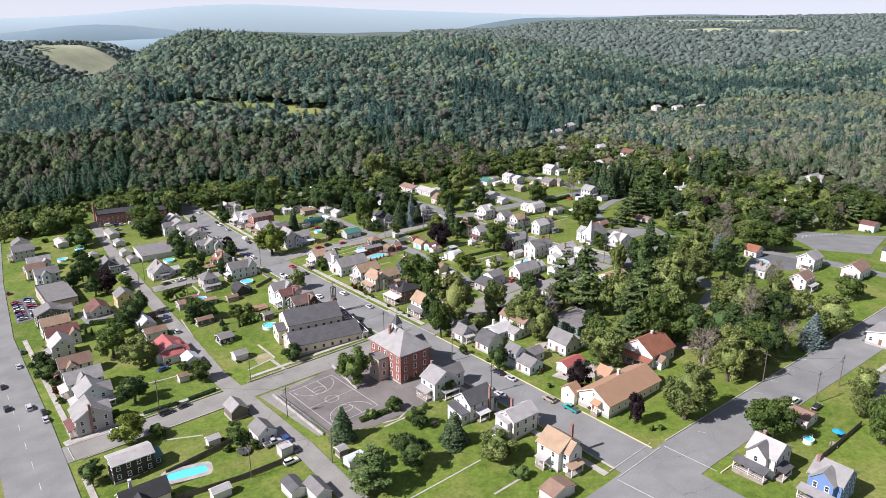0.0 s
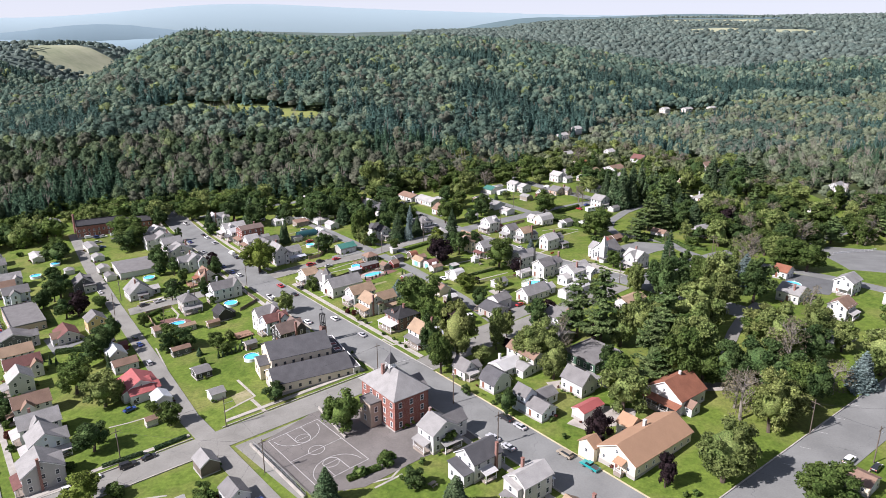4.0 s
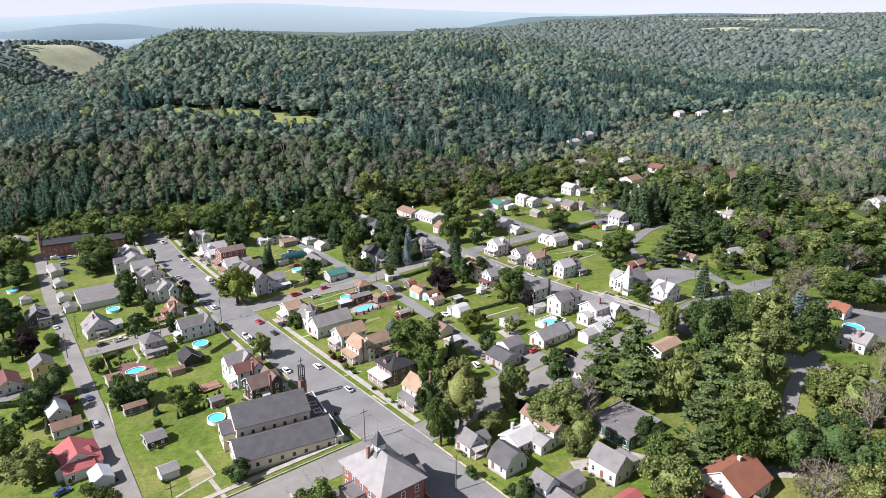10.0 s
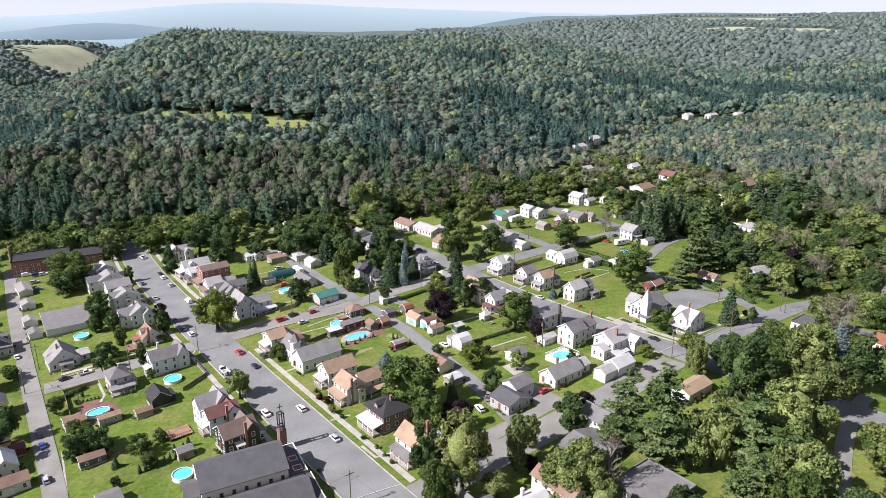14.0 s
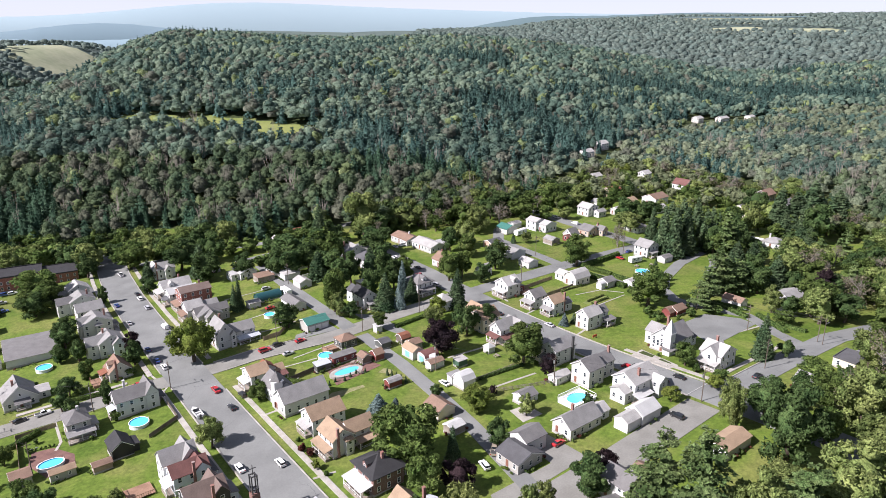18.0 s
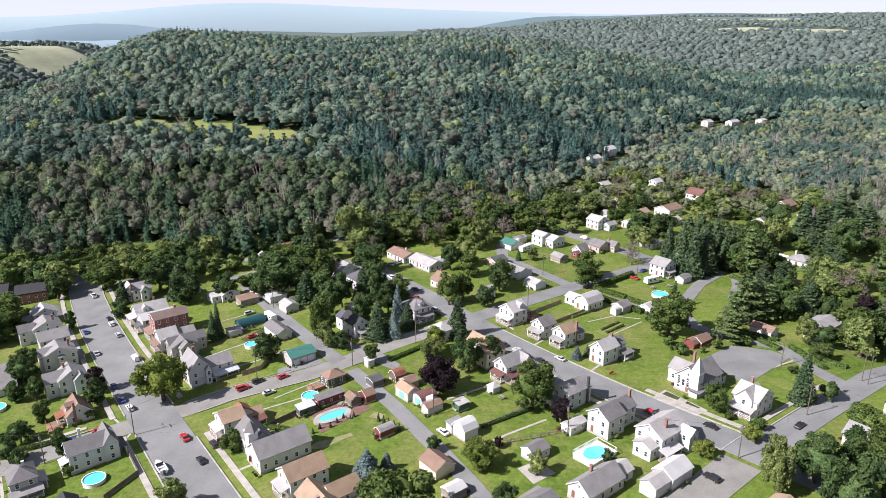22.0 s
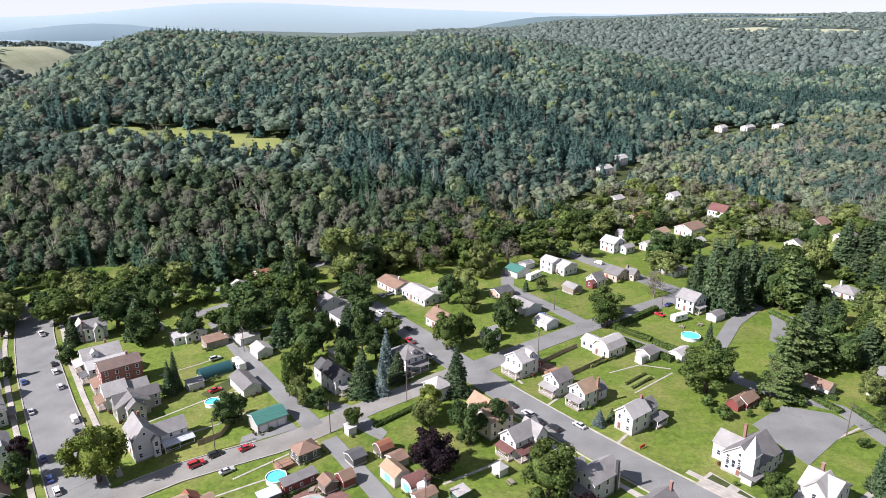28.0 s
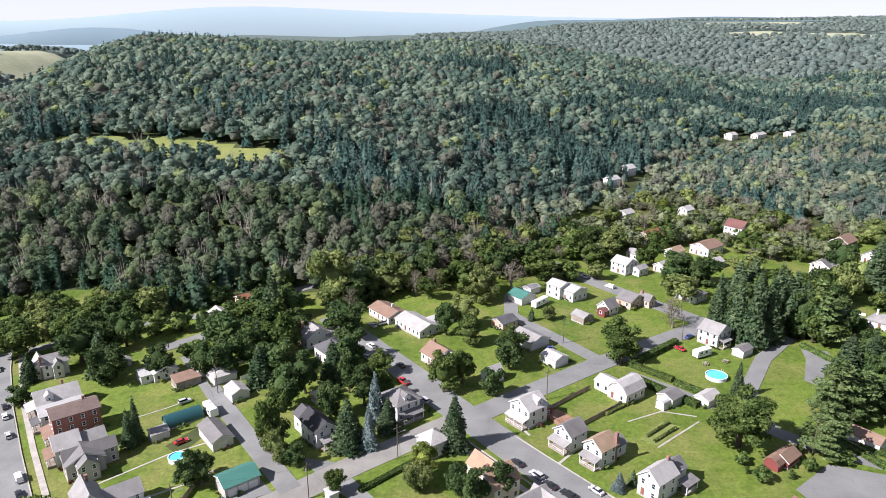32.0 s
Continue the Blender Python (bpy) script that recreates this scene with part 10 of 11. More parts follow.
part("deck_rail", box_mesh("deck_rail", M["deck"], (-3.6, -2.4, 1.45, 2.6, -2.3, 1.55), (-3.6, -2.4, 1.45, -3.5, 2.6, 1.55), *[(-3.6 + 0.5 * i, -2.4, 0.6, -3.52 + 0.5 * i, -2.32, 1.5) for i in range(13)], *[(-3.6, -2.4 + 0.5 * i, 0.6, -3.52, -2.32 + 0.5 * i, 1.5) for i in range(10)]), dg)
for sx in (-3.4, 2.4):
    for sy in (-2.2, 2.4):
        part("deck_post", box_mesh("deck_post", M["deck"], (sx - 0.1, sy - 0.1, -0.6, sx + 0.1, sy + 0.1, 0.5)), dg)
def timber_deck(label, u, v, a, b, h=0.8):
    """A raised deck: boards, corner posts, rails on its open sides."""
    e = thing("deck", label, "deck", *W(u, v), lay(u, v), TH)
    for k in range(int(2 * a / 0.5)):
        part("board", bpy.data.meshes.get(f"board_{b}") or box_mesh(f"board_{b}", M["deck"], (0, -b, h - 0.06, 0.46, b, h)), e, loc=(-a + 0.5 * k, 0, 0))
    for sx in (-a, a):
        for sy in (-b, b):
            part("deck_post", box_mesh("deck_post", M["deck"], (sx - 0.08, sy - 0.08, -0.8, sx + 0.08, sy + 0.08, h + 1.0)), e)
    part("front_skirt", box_mesh("front_skirt", M["deck"], (-a, -b - 0.04, -0.6, a, -b, h - 0.06)), e)
    part("side_skirt", box_mesh("side_skirt", M["deck"], (-a - 0.04, -b, -0.6, -a, b, h - 0.06)), e)
    part("rail", box_mesh("rail", M["deck"], (-a, -b - 0.03, h + 0.85, a, -b + 0.03, h + 0.95)), e)
    part("rail", box_mesh("rail", M["deck"], (-a - 0.03, -b, h + 0.85, -a + 0.03, b, h + 0.95)), e)
    return e


timber_deck("red-brown timber deck behind the corner house", 253.2, 261.5, 2.6, 4.0)
timber_deck("brown timber deck behind the bungalow", 107.2, 305.6, 1.8, 2.6)
timber_deck("pale brown deck beside the round pool", 170.9, 271.4, 2.2, 1.6, 1.1)
tr = thing("tractor", "orange tractor parked at the kerb", "tractor", *W(229.6, 197.0), lay(229.6, 197.0) + 0.17, TH + 1.57)
part("hood", box_mesh("hood", PAINT["red"], (0.0, -0.45, 0.7, 1.6, 0.45, 1.25)), tr)
part("cab_frame", box_mesh("cab_frame", M["darktrim"], (-1.3, -0.6, 0.7, 0.0, 0.6, 1.0), (-1.2, -0.55, 1.0, -1.1, -0.45, 2.2), (-1.2, 0.45, 1.0, -1.1, 0.55, 2.2), (-1.2, -0.55, 2.1, -1.1, 0.55, 2.2)), tr)
part("loader", box_mesh("loader", PAINT["red"], (1.9, -0.9, 0.1, 2.5, 0.9, 0.6), (0.6, -0.65, 0.8, 2.0, -0.55, 0.95), (0.6, 0.55, 0.8, 2.0, 0.65, 0.95)), tr)
for s in (-1, 1):
    part("wheel", WHEEL, tr, loc=(1.2, s * 0.65, 0.33), rz=math.pi / 2)
    bw = part("wheel", WHEEL, tr, loc=(-0.8, s * 0.8, 0.6), rz=math.pi / 2)
    bw.scale = (1.6, 1.8, 1.8)


def boulder(u, v, r):
    """A pale garden rock with uneven faces."""
    g_ = rng(int(u * 10 + v))
    iv, jf = small_ico()
    me = mesh_of("boulder", iv * g_.uniform(0.75, 1.15, (len(iv), 1)) * [r, r * 0.8, r * 0.6], [tuple(int(i) for i in f) for f in jf], M["foundation"])
    ob = new("boulder", me)
    ob.location = (*W(u, v), lay(u, v) + 0.1 + r * 0.25)
    tagged(ob, "pale grey garden boulder on the terrace", "rock", "garden boulders")



# ---- more of the gardens: paths, beds, hedges, shrubs ----
tree(53.0, 330.2, 8.5, 1.10, "oak", "in the gardens")
tree(58.0, 334.8, 10.5, 1.10, "oak", "in the gardens")
tree(71.1, 313.8, 5.0, 1.40, "maple", "in the gardens")
tree(98.6, 312.2, 3.6, 1.50, "shrub", "in the gardens")
tree(101.2, 302.7, 3.4, 1.50, "shrub", "in the gardens")
tree(90.7, 316.3, 3.0, 1.50, "shrub", "in the gardens")
tree(106.4, 278.3, 3.2, 1.50, "shrub", "in the gardens")
tree(44.7, 268.5, 3.6, 0.90, "spruce", "in the gardens")
tree(46.1, 264.9, 3.6, 0.90, "spruce", "in the gardens")
tree(43.2, 272.3, 3.4, 0.90, "spruce", "in the gardens")
tree(58.6, 247.0, 6.5, 0.80, "spruce", "in the gardens")
tree(53.8, 254.3, 8.0, 1.00, "oak", "in the gardens")
tree(57.5, 418.9, 3.0, 1.50, "shrub", "in the gardens")
tree(100.9, 331.0, 7.0, 1.25, "oak", "in the gardens")
tree(41.6, 172.8, 3.6, 1.70, "shrub", "in the gardens")
tree(56.7, 156.6, 5.0, 1.35, "maple", "in the gardens")
tree(36.2, 194.1, 2.8, 1.50, "shrub", "in the gardens")
tree(26.5, 223.1, 2.6, 1.40, "redshrub", "in the gardens")
tree(25.8, 215.3, 2.2, 1.40, "shrub", "in the gardens")
tree(27.1, 230.8, 2.6, 1.40, "shrub", "in the gardens")
tree(60.5, 207.2, 4.0, 1.30, "maple", "in the gardens")
tree(58.3, 148.7, 2.4, 1.50, "shrub", "in the gardens")
tree(52.6, 152.6, 2.2, 1.50, "shrub", "in the gardens")
tree(155.4, 186.8, 9.2, 1.22, "beech", "beside a house")
tree(161.0, 195.6, 10.5, 0.95, "spruce", "beside a house")
tree(149.0, 190.5, 12.0, 0.95, "maple", "beside a house")
tree(52.9, 329.6, 8.2, 1.22, "oak", "in the gardens")
tree(87.3, 138.6, 3.2, 1.3, "shrub", "beside a house")
tree(83.6, 122.8, 4.8, 1.22, "ash", "in the gardens")
tree(77.1, 120.2, 4.3, 1.86, "oak", "in the gardens")
tree(55.9, 153.5, 4.9, 1.29, "shrub", "beside a house")
tree(26.1, 234.9, 7.5, 1.56, "oak", "in the gardens")
tree(106.2, 288.8, 8.6, 0.79, "oak", "in the gardens")
tree(108.1, 281.4, 6.4, 1.11, "oak", "in the gardens")
tree(119.4, 310.3, 8.8, 1.19, "oak", "in the gardens")
tree(82.0, 226.0, 3.7, 0.81, "shrub", "beside a house")
tree(79.2, 248.9, 9.5, 1.12, "maple", "in the gardens")
tree(101.5, 383.5, 11.3, 1.74, "oak", "in the gardens")
tree(77.9, 275.9, 6.3, 1.00, "maple", "in the gardens")
tree(71.5, 310.6, 5.3, 1.37, "maple", "in the gardens")
tree(61.0, 337.2, 12.0, 1.25, "oak", "in the gardens")
tree(70.2, 391.1, 10.3, 1.90, "oak", "in the gardens")
tree(57.8, 310.0, 9.3, 1.19, "oak", "in the gardens")
tree(96.9, 291.7, 5.3, 1.19, "oak", "in the gardens")
tree(95.0, 295.2, 7.8, 0.96, "oak", "in the gardens")
tree(109.2, 360.0, 4.7, 1.39, "shrub", "beside a house")
tree(105.8, 311.8, 7.3, 0.92, "shrub", "beside a house")
tree(116.2, 303.5, 3.4, 1.64, "shrub", "beside a house")
tree(163.0, 168.1, 9.4, 0.77, "ash", "in the gardens")
tree(132.0, 164.3, 14.4, 0.77, "maple", "in the gardens")
tree(137.0, 175.5, 14.4, 0.77, "oak", "in the gardens")
tree(112.9, 158.6, 6.1, 1.63, "maple", "in the gardens")
tree(141.4, 151.9, 2.8, 1.43, "shrub", "beside a house")
tree(129.0, 149.1, 3.1, 1.23, "shrub", "beside a house")
tree(217.4, 76.9, 14.4, 1.40, "ash", "in the gardens")
tree(206.0, 77.3, 11.1, 1.90, "bluespruce", "in the gardens")
tree(224.6, 89.7, 10.1, 1.09, "ash", "in the gardens")
tree(187.7, 81.3, 14.4, 0.77, "oak", "in the gardens")
tree(198.1, 81.1, 10.0, 1.35, "dry", "in the gardens")
tree(174.2, 95.0, 11.6, 1.03, "dry", "in the gardens")
tree(187.1, 55.4, 8.5, 1.27, "ash", "in the gardens")
tree(250.5, 84.8, 9.2, 1.41, "maple", "in the gardens")
tree(242.0, 153.0, 10.5, 1.05, "oak", "before a white house")
tree(243.4, 147.6, 12.5, 1.1, "maple", "before a white house")
tree(253.0, 146.4, 11.0, 1.2, "oak", "beside a white house")
tree(258.1, 157.2, 7.6, 1.70, "maple", "in the gardens")
tree(227.7, 164.3, 8.3, 0.85, "ash", "in the gardens")
tree(230.1, 156.3, 11.4, 1.36, "oak", "in the gardens")
tree(187.2, 293.8, 10.6, 0.88, "ash", "in the gardens")
tree(201.2, 335.8, 12.5, 1.90, "spruce", "in the gardens")
tree(199.8, 316.0, 14.4, 0.97, "oak", "in the gardens")
tree(208.2, 320.4, 14.4, 1.00, "oak", "in the gardens")
tree(206.5, 303.0, 12.7, 0.78, "oak", "in the gardens")
tree(202.9, 287.0, 14.4, 1.59, "spruce", "in the gardens")
tree(223.0, 302.1, 8.5, 1.09, "maple", "in the gardens")
tree(206.8, 283.2, 12.9, 0.89, "bluespruce", "in the gardens")
tree(150.4, 303.8, 4.8, 1.21, "oak", "in the gardens")
tree(146.9, 390.0, 10.1, 1.65, "spruce", "in the gardens")
tree(142.4, 373.8, 7.7, 1.26, "oak", "in the gardens")
tree(202.1, 387.6, 9.6, 0.77, "oak", "in the gardens")
tree(194.7, 348.4, 14.0, 1.10, "oak", "in the gardens")
tree(190.1, 353.2, 12.1, 1.12, "oak", "in the gardens")
tree(162.3, 393.7, 14.4, 1.47, "oak", "in the gardens")
tree(166.1, 370.3, 14.4, 1.15, "oak", "in the gardens")
tree(146.0, 414.9, 12.9, 1.62, "maple", "in the gardens")
tree(179.8, 363.7, 11.2, 1.24, "oak", "in the gardens")
tree(206.3, 262.1, 8.1, 1.15, "ash", "in the gardens")
tree(292.2, 211.3, 14.4, 1.68, "pine", "in the gardens")
tree(320.8, 214.2, 12.4, 1.82, "pine", "in the gardens")
tree(322.5, 207.6, 12.1, 1.07, "oak", "in the gardens")
tree(332.1, 205.6, 14.4, 1.85, "spruce", "in the gardens")
tree(300.0, 186.3, 6.2, 1.60, "maple", "in the gardens")
tree(342.8, 221.0, 14.4, 1.90, "spruce", "in the gardens")
tree(337.1, 225.3, 14.4, 1.88, "spruce", "in the gardens")
tree(217.6, 247.9, 9.5, 1.21, "oak", "in the gardens")
tree(211.5, 253.1, 9.6, 1.05, "oak", "in the gardens")
tree(236.0, 173.5, 4.5, 1.49, "lime", "in the gardens")
tree(242.1, 182.9, 2.9, 1.22, "shrub", "beside a house")
tree(241.1, 233.2, 4.8, 1.74, "bluespruce", "in the gardens")
tree(281.8, 210.1, 4.1, 1.07, "shrub", "beside a house")
tree(269.4, 215.2, 4.0, 1.45, "shrub", "beside a house")
tree(282.9, 186.5, 3.0, 1.41, "shrub", "beside a house")
tree(292.0, 206.7, 3.3, 1.90, "shrub", "beside a house")
tree(272.6, 221.9, 3.3, 1.55, "shrub", "beside a house")
tree(244.6, 142.9, 12.9, 1.14, "dry", "in the gardens")
tree(204.9, 139.2, 8.2, 1.52, "ash", "in the gardens")
tree(181.4, 146.9, 6.0, 1.13, "beech", "in the gardens")
tree(181.1, 167.3, 8.0, 1.16, "beech", "in the gardens")
tree(276.5, 151.1, 13.6, 1.08, "ash", "in the gardens")
tree(293.2, 142.7, 13.7, 1.20, "ash", "in the gardens")
tree(197.3, 121.6, 12.3, 1.40, "maple", "in the gardens")
tree(257.3, 138.0, 12.3, 1.90, "bluespruce", "in the gardens")
tree(229.5, 142.0, 10.3, 1.02, "maple", "in the gardens")
tree(188.6, 198.8, 6.6, 0.98, "ash", "in the gardens")
tree(156.5, 161.2, 4.8, 1.09, "beech", "in the gardens")
tree(144.5, 159.7, 6.7, 1.39, "ash", "in the gardens")
tree(176.5, 139.0, 2.9, 1.35, "shrub", "beside a house")
tree(88.0, 227.4, 2.8, 0.95, "spruce", "in a row across the lawn")
tree(89.5, 227.4, 2.8, 0.95, "spruce", "in a row across the lawn")
tree(90.9, 227.3, 2.8, 0.95, "spruce", "in a row across the lawn")
tree(92.4, 227.3, 2.8, 0.95, "spruce", "in a row across the lawn")
tree(93.9, 227.3, 2.8, 0.95, "spruce", "in a row across the lawn")
tree(95.3, 227.2, 2.8, 0.95, "spruce", "in a row across the lawn")
tree(96.8, 227.2, 2.8, 0.95, "spruce", "in a row across the lawn")
strip("garden_path", [(72, 104.4), (85.3, 104.1), (95.8, 104.0)], -0.2, 0.2, M["concrete"], 0.06, 0.25, "narrow pale concrete path across the lawn", "path")
strip("garden_path", [(87.5, 132.6), (95.0, 132.3)], -0.3, 0.3, M["concrete"], 0.06, 0.25, "narrow pale concrete path across the lawn", "path")
strip("garden_path", [(89.5, 92.5), (100.4, 92.4)], -0.3, 0.3, M["concrete"], 0.06, 0.25, "narrow pale concrete path across the lawn", "path")
strip("garden_path", [(150.4, 316.8), (167.3, 317.1), (177.0, 315.4)], -0.28, 0.28, M["concrete"], 0.07, 0.25, "narrow pale concrete path across the lawn", "path")
strip("garden_path", [(156.8, 303.3), (165.7, 301.7), (173.9, 302.1)], -0.31, 0.31, M["concrete"], 0.07, 0.25, "narrow pale concrete path across the lawn", "path")
strip("garden_path", [(151.4, 272.6), (165.0, 269.8)], -0.28, 0.28, M["concrete"], 0.07, 0.25, "narrow pale concrete path across the lawn", "path")
strip("garden_path", [(162.3, 342.6), (174.6, 341.2), (180.9, 341.4)], -0.25, 0.25, M["concrete"], 0.07, 0.25, "narrow pale concrete path across the lawn", "path")
strip("garden_path", [(194.8, 239.6), (206.6, 237.9), (213.4, 238.3)], -0.37, 0.37, M["concrete"], 0.07, 0.25, "narrow pale concrete path across the lawn", "path")
strip("garden_path", [(185.9, 216.3), (194.6, 215.6), (207.5, 213.9)], -0.37, 0.37, M["concrete"], 0.07, 0.25, "narrow pale concrete path across the lawn", "path")
strip("garden_path", [(266.4, 250.2), (277.8, 247.8), (283.0, 240.4)], -0.25, 0.25, M["concrete"], 0.07, 0.25, "narrow pale concrete path across the lawn", "path")
strip("garden_path", [(262.6, 238.1), (281.2, 238.6)], -0.25, 0.25, M["concrete"], 0.07, 0.25, "narrow pale concrete path across the lawn", "path")
strip("garden_path", [(244.4, 275.1), (241.3, 261.6)], -0.37, 0.37, M["concrete"], 0.07, 0.25, "narrow pale concrete path across the lawn", "path")
strip("garden_path", [(237.3, 248.5), (248.0, 250.4)], -0.37, 0.37, M["concrete"], 0.07, 0.25, "narrow pale concrete path across the lawn", "path")
strip("garden_path", [(238.4, 224.9), (248.6, 227.2)], -0.37, 0.37, M["concrete"], 0.07, 0.25, "narrow pale concrete path across the lawn", "path")
strip("garden_path", [(230.9, 282.4), (238.2, 263.0)], -0.31, 0.31, M["concrete"], 0.07, 0.25, "narrow pale concrete path across the lawn", "path")
strip("garden_path", [(117.6, 281.1), (122.4, 286.6), (120.8, 302.1)], -0.31, 0.31, M["concrete"], 0.07, 0.25, "narrow pale concrete path across the lawn", "path")
strip("garden_path", [(159.4, 275.4), (181.9, 275.3)], -0.28, 0.28, M["concrete"], 0.07, 0.25, "narrow pale concrete path across the lawn", "path")
strip("garden_path", [(87.8, 291.1), (92.3, 292.6), (91.4, 277.6), (89.5, 274.0)], -0.37, 0.37, M["concrete"], 0.07, 0.25, "narrow pale concrete path across the lawn", "path")
strip("garden_path", [(133.6, 197.8), (133.5, 191.2), (138.3, 189.7)], -0.37, 0.37, M["concrete"], 0.07, 0.25, "narrow pale concrete path across the lawn", "path")
strip("garden_path", [(133.9, 214.1), (139.2, 212.7)], -0.37, 0.37, M["concrete"], 0.07, 0.25, "narrow pale concrete path across the lawn", "path")
strip("garden_path", [(137.0, 249.7), (142.6, 249.2)], -0.43, 0.43, M["concrete"], 0.07, 0.25, "narrow pale concrete path across the lawn", "path")
strip("garden_path", [(48.7, 208.1), (53.8, 206.5), (59.8, 205.4)], -0.28, 0.28, M["concrete"], 0.07, 0.25, "narrow pale concrete path across the lawn", "path")
strip("garden_path", [(75.6, 191.8), (85.7, 193.8), (86.1, 207.4)], -0.37, 0.37, M["concrete"], 0.07, 0.25, "narrow pale concrete path across the lawn", "path")
strip("garden_path", [(84.2, 192.7), (84.1, 182.7)], -0.50, 0.50, M["concrete"], 0.07, 0.25, "narrow pale concrete path across the lawn", "path")
strip("garden_path", [(42.2, 170.5), (50.9, 165.0)], -0.28, 0.28, M["concrete"], 0.07, 0.25, "narrow pale concrete path across the lawn", "path")
strip("garden_path", [(81.7, 137.1), (92.4, 133.0), (97.3, 135.1)], -0.28, 0.28, M["concrete"], 0.07, 0.25, "narrow pale concrete path across the lawn", "path")
strip("garden_path", [(146.2, 165.6), (152.5, 168.5)], -0.37, 0.37, M["concrete"], 0.07, 0.25, "narrow pale concrete path across the lawn", "path")
strip("garden_path", [(75.1, 252.5), (71.3, 223.6)], -0.25, 0.25, M["concrete"], 0.07, 0.25, "narrow pale concrete path across the lawn", "path")
strip("garden_path", [(238.1, 172.7), (258.1, 171.0), (272.5, 170.7)], -0.46, 0.46, M["concrete"], 0.07, 0.25, "narrow pale concrete path across the lawn", "path")
strip("garden_path", [(278.2, 192.5), (295.0, 190.3)], -0.37, 0.37, M["concrete"], 0.07, 0.25, "narrow pale concrete path across the lawn", "path")
slab("patio", [(236.7, 203.0), (244.5, 203.7), (242.4, 189.1), (236.7, 189.5)], M["concrete"], 0.06, "pale concrete church forecourt with planting beds", "patio")
slab("planting_bed", [(241.4, 202.6), (243.9, 202.7), (243.4, 198.0), (241.1, 197.8)], M["floor"], 0.10, "dark planting bed in the forecourt", "flower bed")
slab("planting_bed", [(240.7, 195.4), (242.9, 195.5), (242.2, 191.3), (239.8, 191.0)], M["floor"], 0.10, "dark planting bed in the forecourt", "flower bed")
slab("worn_ground", [(154.7, 245.5), (157.4, 246.7), (161.1, 245.5), (166.2, 244.0), (166.0, 242.5), (161.3, 243.1), (157.5, 242.8)], M["dryearth"], 0.03, "worn bare earth on the lawn", "bare ground")
slab("worn_ground", [(173.7, 247.2), (176.5, 248.4), (177.7, 245.2), (175.7, 244.0)], M["dryearth"], 0.03, "worn bare earth beside the small barn", "bare ground")
slab("worn_ground", [(80.6, 199.3), (85.4, 199.5), (85.2, 192.7), (79.6, 192.6)], M["dryearth"], 0.03, "worn gravel by the hall lawn", "bare ground")
slab("concrete_pad", [(187.0, 203.5), (192.3, 202.7), (192.2, 196.4), (185.6, 196.9)], M["concrete"], 0.06, "pale concrete pad before the garage", "drive")
slab("parking_pad", [(46.8, 294.0), (57.8, 295.8), (59.7, 280.8), (47.1, 275.6)], M["asphalt"], 0.07, "asphalt yard beside the flat-roofed building", "parking lot")
slab("garden_plot", [(262.2, 243.3), (273.6, 244.5), (275.2, 240.2), (263.2, 238.6)], M["meadow"], 0.05, "vegetable plot with green rows", "vegetable plot")
slab("garden_plot", [(168.1, 321.6), (178.0, 324.6), (178.7, 319.3), (169.3, 315.2)], M["floor"], 0.05, "dug vegetable plot behind the row houses", "vegetable plot")
slab("terrace", [(82.6, 271.5), (84.4, 277.6), (89.3, 276.0), (93.0, 268.6), (92.3, 263.6), (85.4, 262.0)], M["paving"], 0.05, "red-brown paved terrace round an oval pool", "terrace")
for k in range(6):
    tree(84.6 + 1.0 * k, 278.4 - 0.35 * k, 0.9, 1.1, "shrub", "in a pot row on the terrace")
slab("gravel_lane", [(149.9, 138.2), (163.0, 131.6), (168.1, 119.2), (186.6, 101.5), (183.3, 98.6), (164.3, 116.6), (157.7, 127.5), (148.1, 134.8)], M["gravel"], 0.06, "pale gravel drive under the trees", "drive")
slab("drive_pads", [(192.0, 292.5), (197.4, 284.6), (197.3, 266.1), (194.0, 264.1), (192.0, 275.7)], M["asphalt"], 0.05, "asphalt drive beside the dark shed", "drive")
hedge("low dark hedge along the garden fence", 192.0, 222.3, 208.2, 220.1, 0.9, 1.0, "oak")
hedge("row of mixed bushes along the lane", 297.4, 218.0, 303.6, 201.4, 1.3, 2.4, "shrub")
hedge("row of bushes beside the side street", 298.8, 187.3, 298.3, 177.6, 1.2, 2.0, "shrub")
hedge("dark hedge behind the row houses", 47.9, 276.1, 59.5, 268.7, 1.8, 2.0, "oak")
hedge("green hedge along the school yard wall", 84.4, 139.4, 92.4, 138.0, 1.2, 1.8, "shrub")
hedge("garden hedge above the pool", 80.0, 283.8, 87.8, 287.1, 1.4, 1.6, "shrub")
hedge("leafy hedge behind the cottage", 93.4, 301.1, 107.5, 296.5, 1.2, 1.6, "maple")
hedge("bushes at the terrace of the pool garden", 150.7, 263.6, 155.7, 255.2, 1.0, 1.6, "maple")
hedge("row of beans in the garden", 264.2, 242.7, 274.1, 243.1, 0.7, 0.7, "ash")
hedge("row of beans in the garden", 263.7, 240.1, 273.5, 240.4, 0.7, 0.7, "ash")
hedge("scrub along the foot of the wood", 134.9, 464.4, 168.0, 462.2, 2.2, 3.5, "maple")
hedge("scrub along the foot of the wood", 200.2, 415.4, 222.9, 411.2, 1.8, 3.0, "ash")
strip("lane_sheds", [(288.5, 267.0), (290.6, 253.1), (291.4, 240.2)], -1.9, 1.9, M["asphalt"], 0.10, 0.3, "narrow asphalt lane behind the sheds", "lane")
hedge("leafy green hedge beside the lane of sheds", 293.4, 268.7, 294.7, 255.9, 1.5, 2.6, "maple")
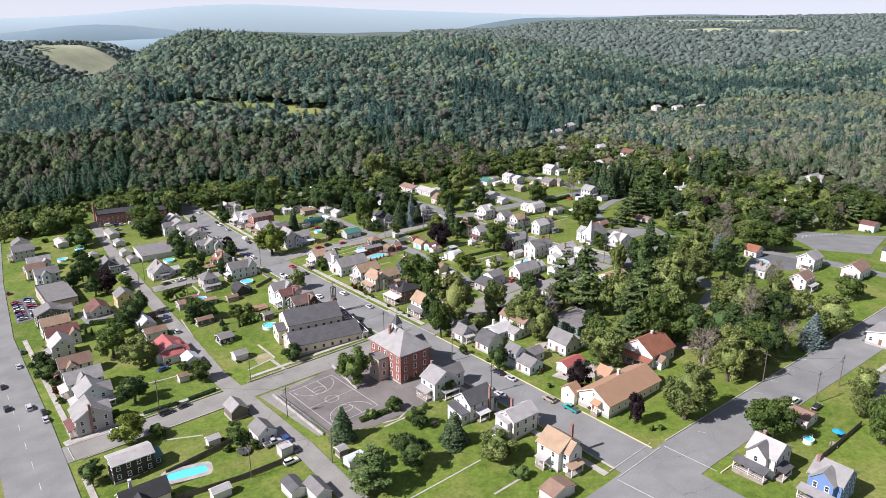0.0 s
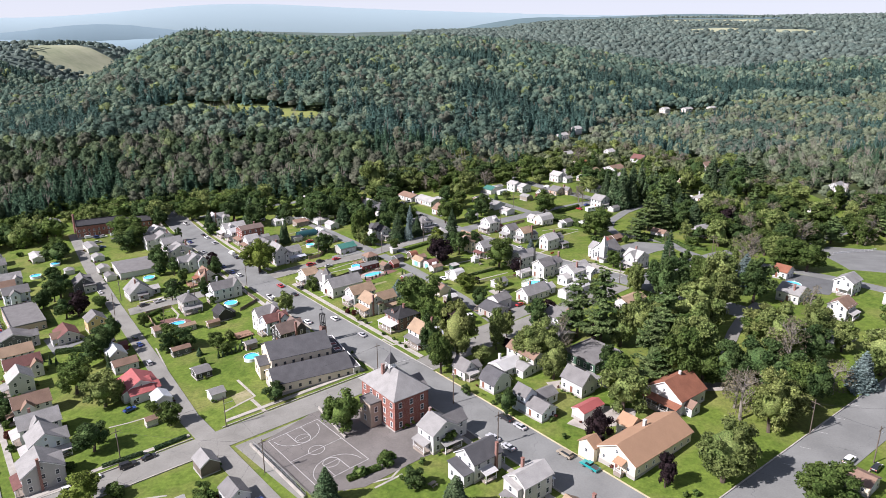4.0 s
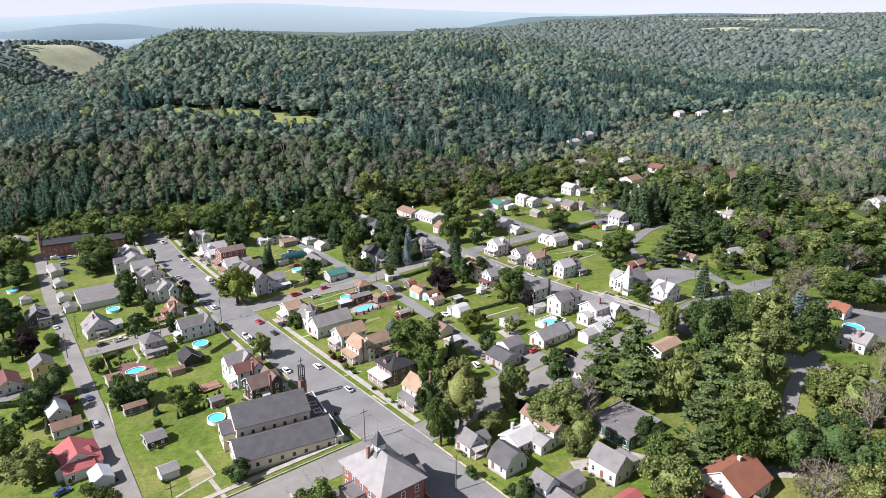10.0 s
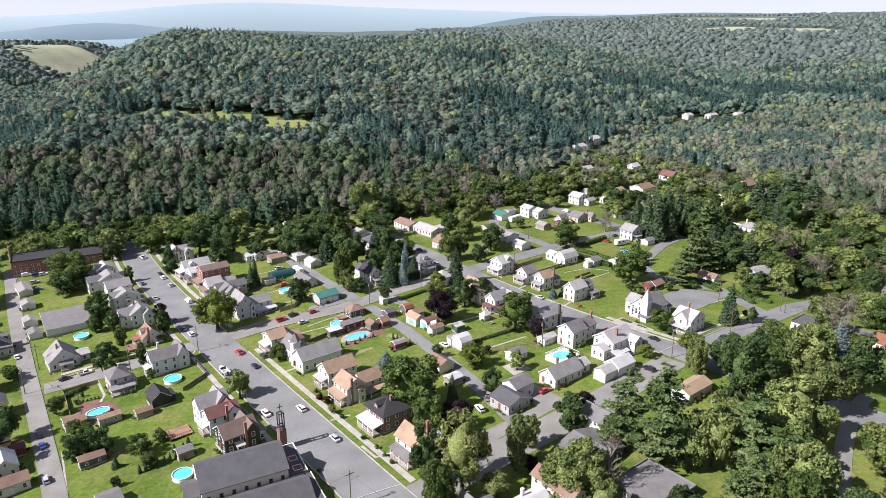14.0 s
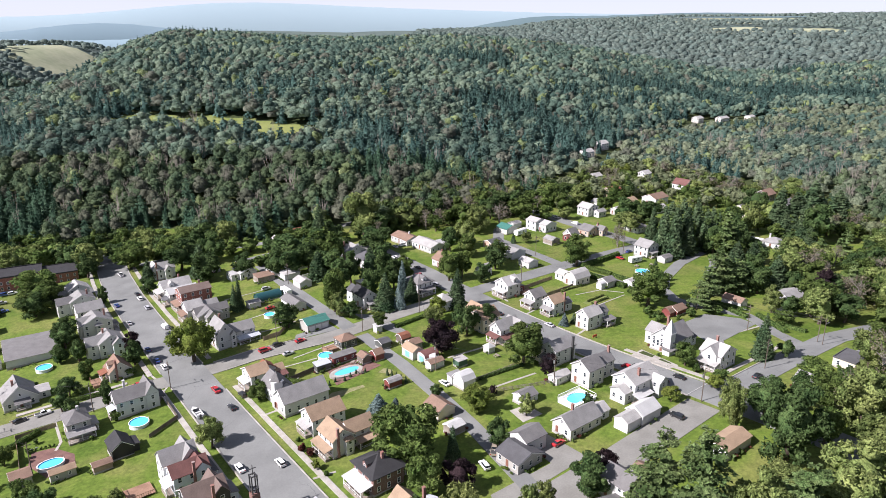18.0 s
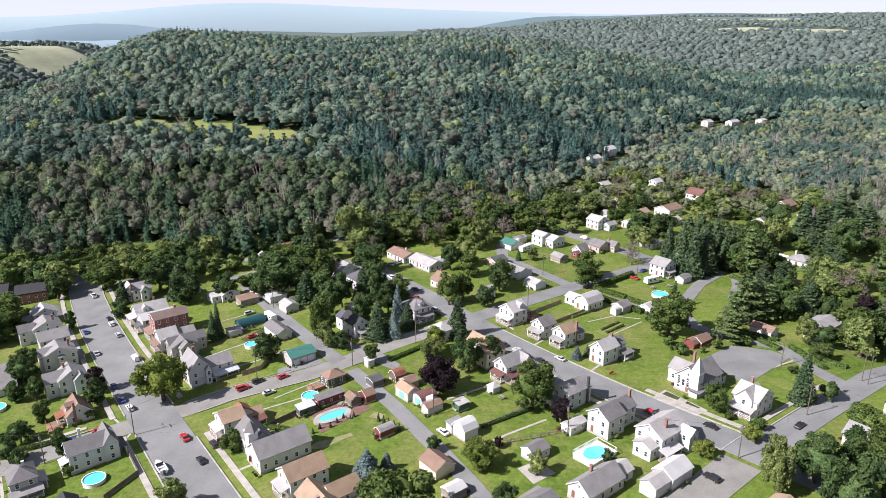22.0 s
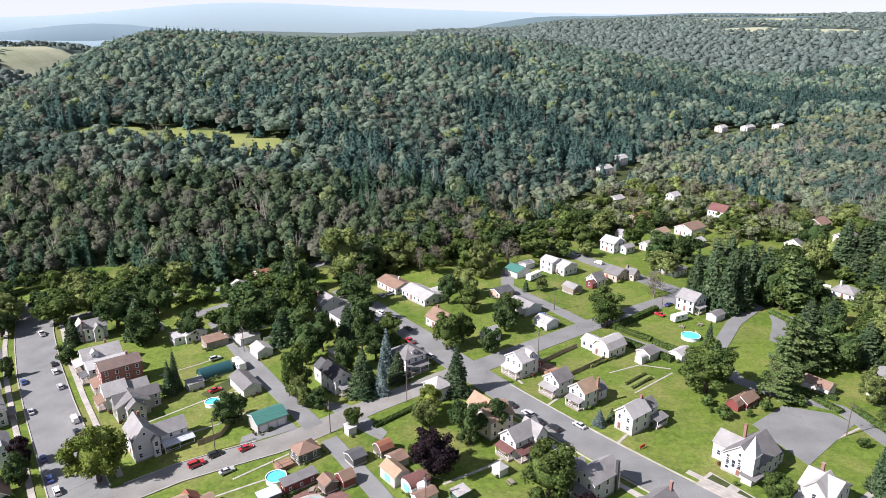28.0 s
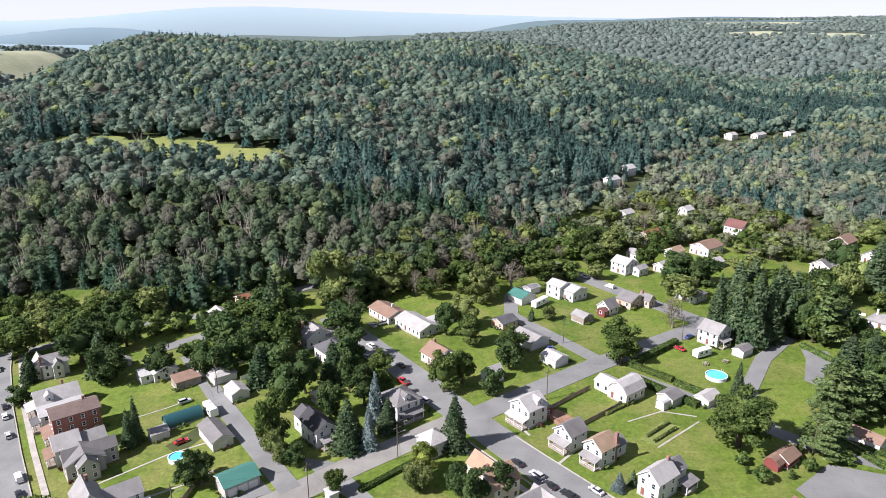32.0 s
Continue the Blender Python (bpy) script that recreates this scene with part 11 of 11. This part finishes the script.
hedge("leafy green hedge beside the lane of sheds", 294.2, 254.6, 295.3, 243.0, 1.4, 2.6, "shrub")
hedge("garden row along the drive", 264.3, 256.2, 275.9, 255.8, 0.8, 1.2, "ash")
boulder(151.0, 260.9, 0.50)
boulder(151.6, 258.3, 0.55)
boulder(153.9, 260.0, 0.40)
boulder(153.4, 256.3, 0.40)
boulder(155.1, 257.0, 0.50)
boulder(154.5, 254.1, 0.35)
boulder(150.6, 257.2, 0.50)
boulder(156.4, 253.5, 0.40)
boulder(154.0, 261.7, 0.45)

# ---- low planting along the house walls ----
def near_walk(u, v):
    for pts in WALKS:
        for (a, b), (c, d) in zip(pts, pts[1:]):
            k = ((u - a) * (c - a) + (v - b) * (d - b)) / ((c - a) ** 2 + (d - b) ** 2)
            k = min(1.0, max(0.0, k))
            if math.hypot(u - a - k * (c - a), v - b - k * (d - b)) < 2.4:
                return True
    return False


r9 = rng(77)
beds = []
for a, b, c, d in SITES:
    if a + c > 640:
        continue
    for side in range(4):
        if r9.uniform() < 0.42:
            continue
        long = (b - a if side < 2 else d - c) - 2
        s = r9.uniform(0, 0.4) * long
        end = s + r9.uniform(0.3, 0.6) * long
        while s < end:
            off = r9.uniform(0.15, 0.5)
            u, v = ((a + 1 + s, c + 1 - off), (a + 1 + s, d - 1 + off), (a + 1 - off, c + 1 + s), (b - 1 + off, c + 1 + s))[side]
            if not near_walk(u, v):
                x, y = W(u, v)
                beds.append((x, y, float(lay(u, v)) - 0.1))
            s += r9.uniform(0.9, 2.2)
beds = np.array(beds)
tag = r9.uniform(0, 1, len(beds))
for lab, mat, lo, hi in (("low green shrubs along the house walls", "shrub", 0.0, 0.62), ("light green bushes along the house walls", "lime", 0.62, 0.86), ("reddish bushes along the house walls", "redshrub", 0.86, 1.01)):
    sp = beds[(tag >= lo) & (tag < hi)]
    ob = forest("garden_shrubs", lab, LEAF[mat], [light_round(k + 140, 30, 0.09, 2, False) for k in range(4)], sp, r9.uniform(0.6, 1.5, len(sp)), r9.uniform(0.9, 1.5, len(sp)), 12)
    tagged(ob, lab, "shrubs", kind="stuff")
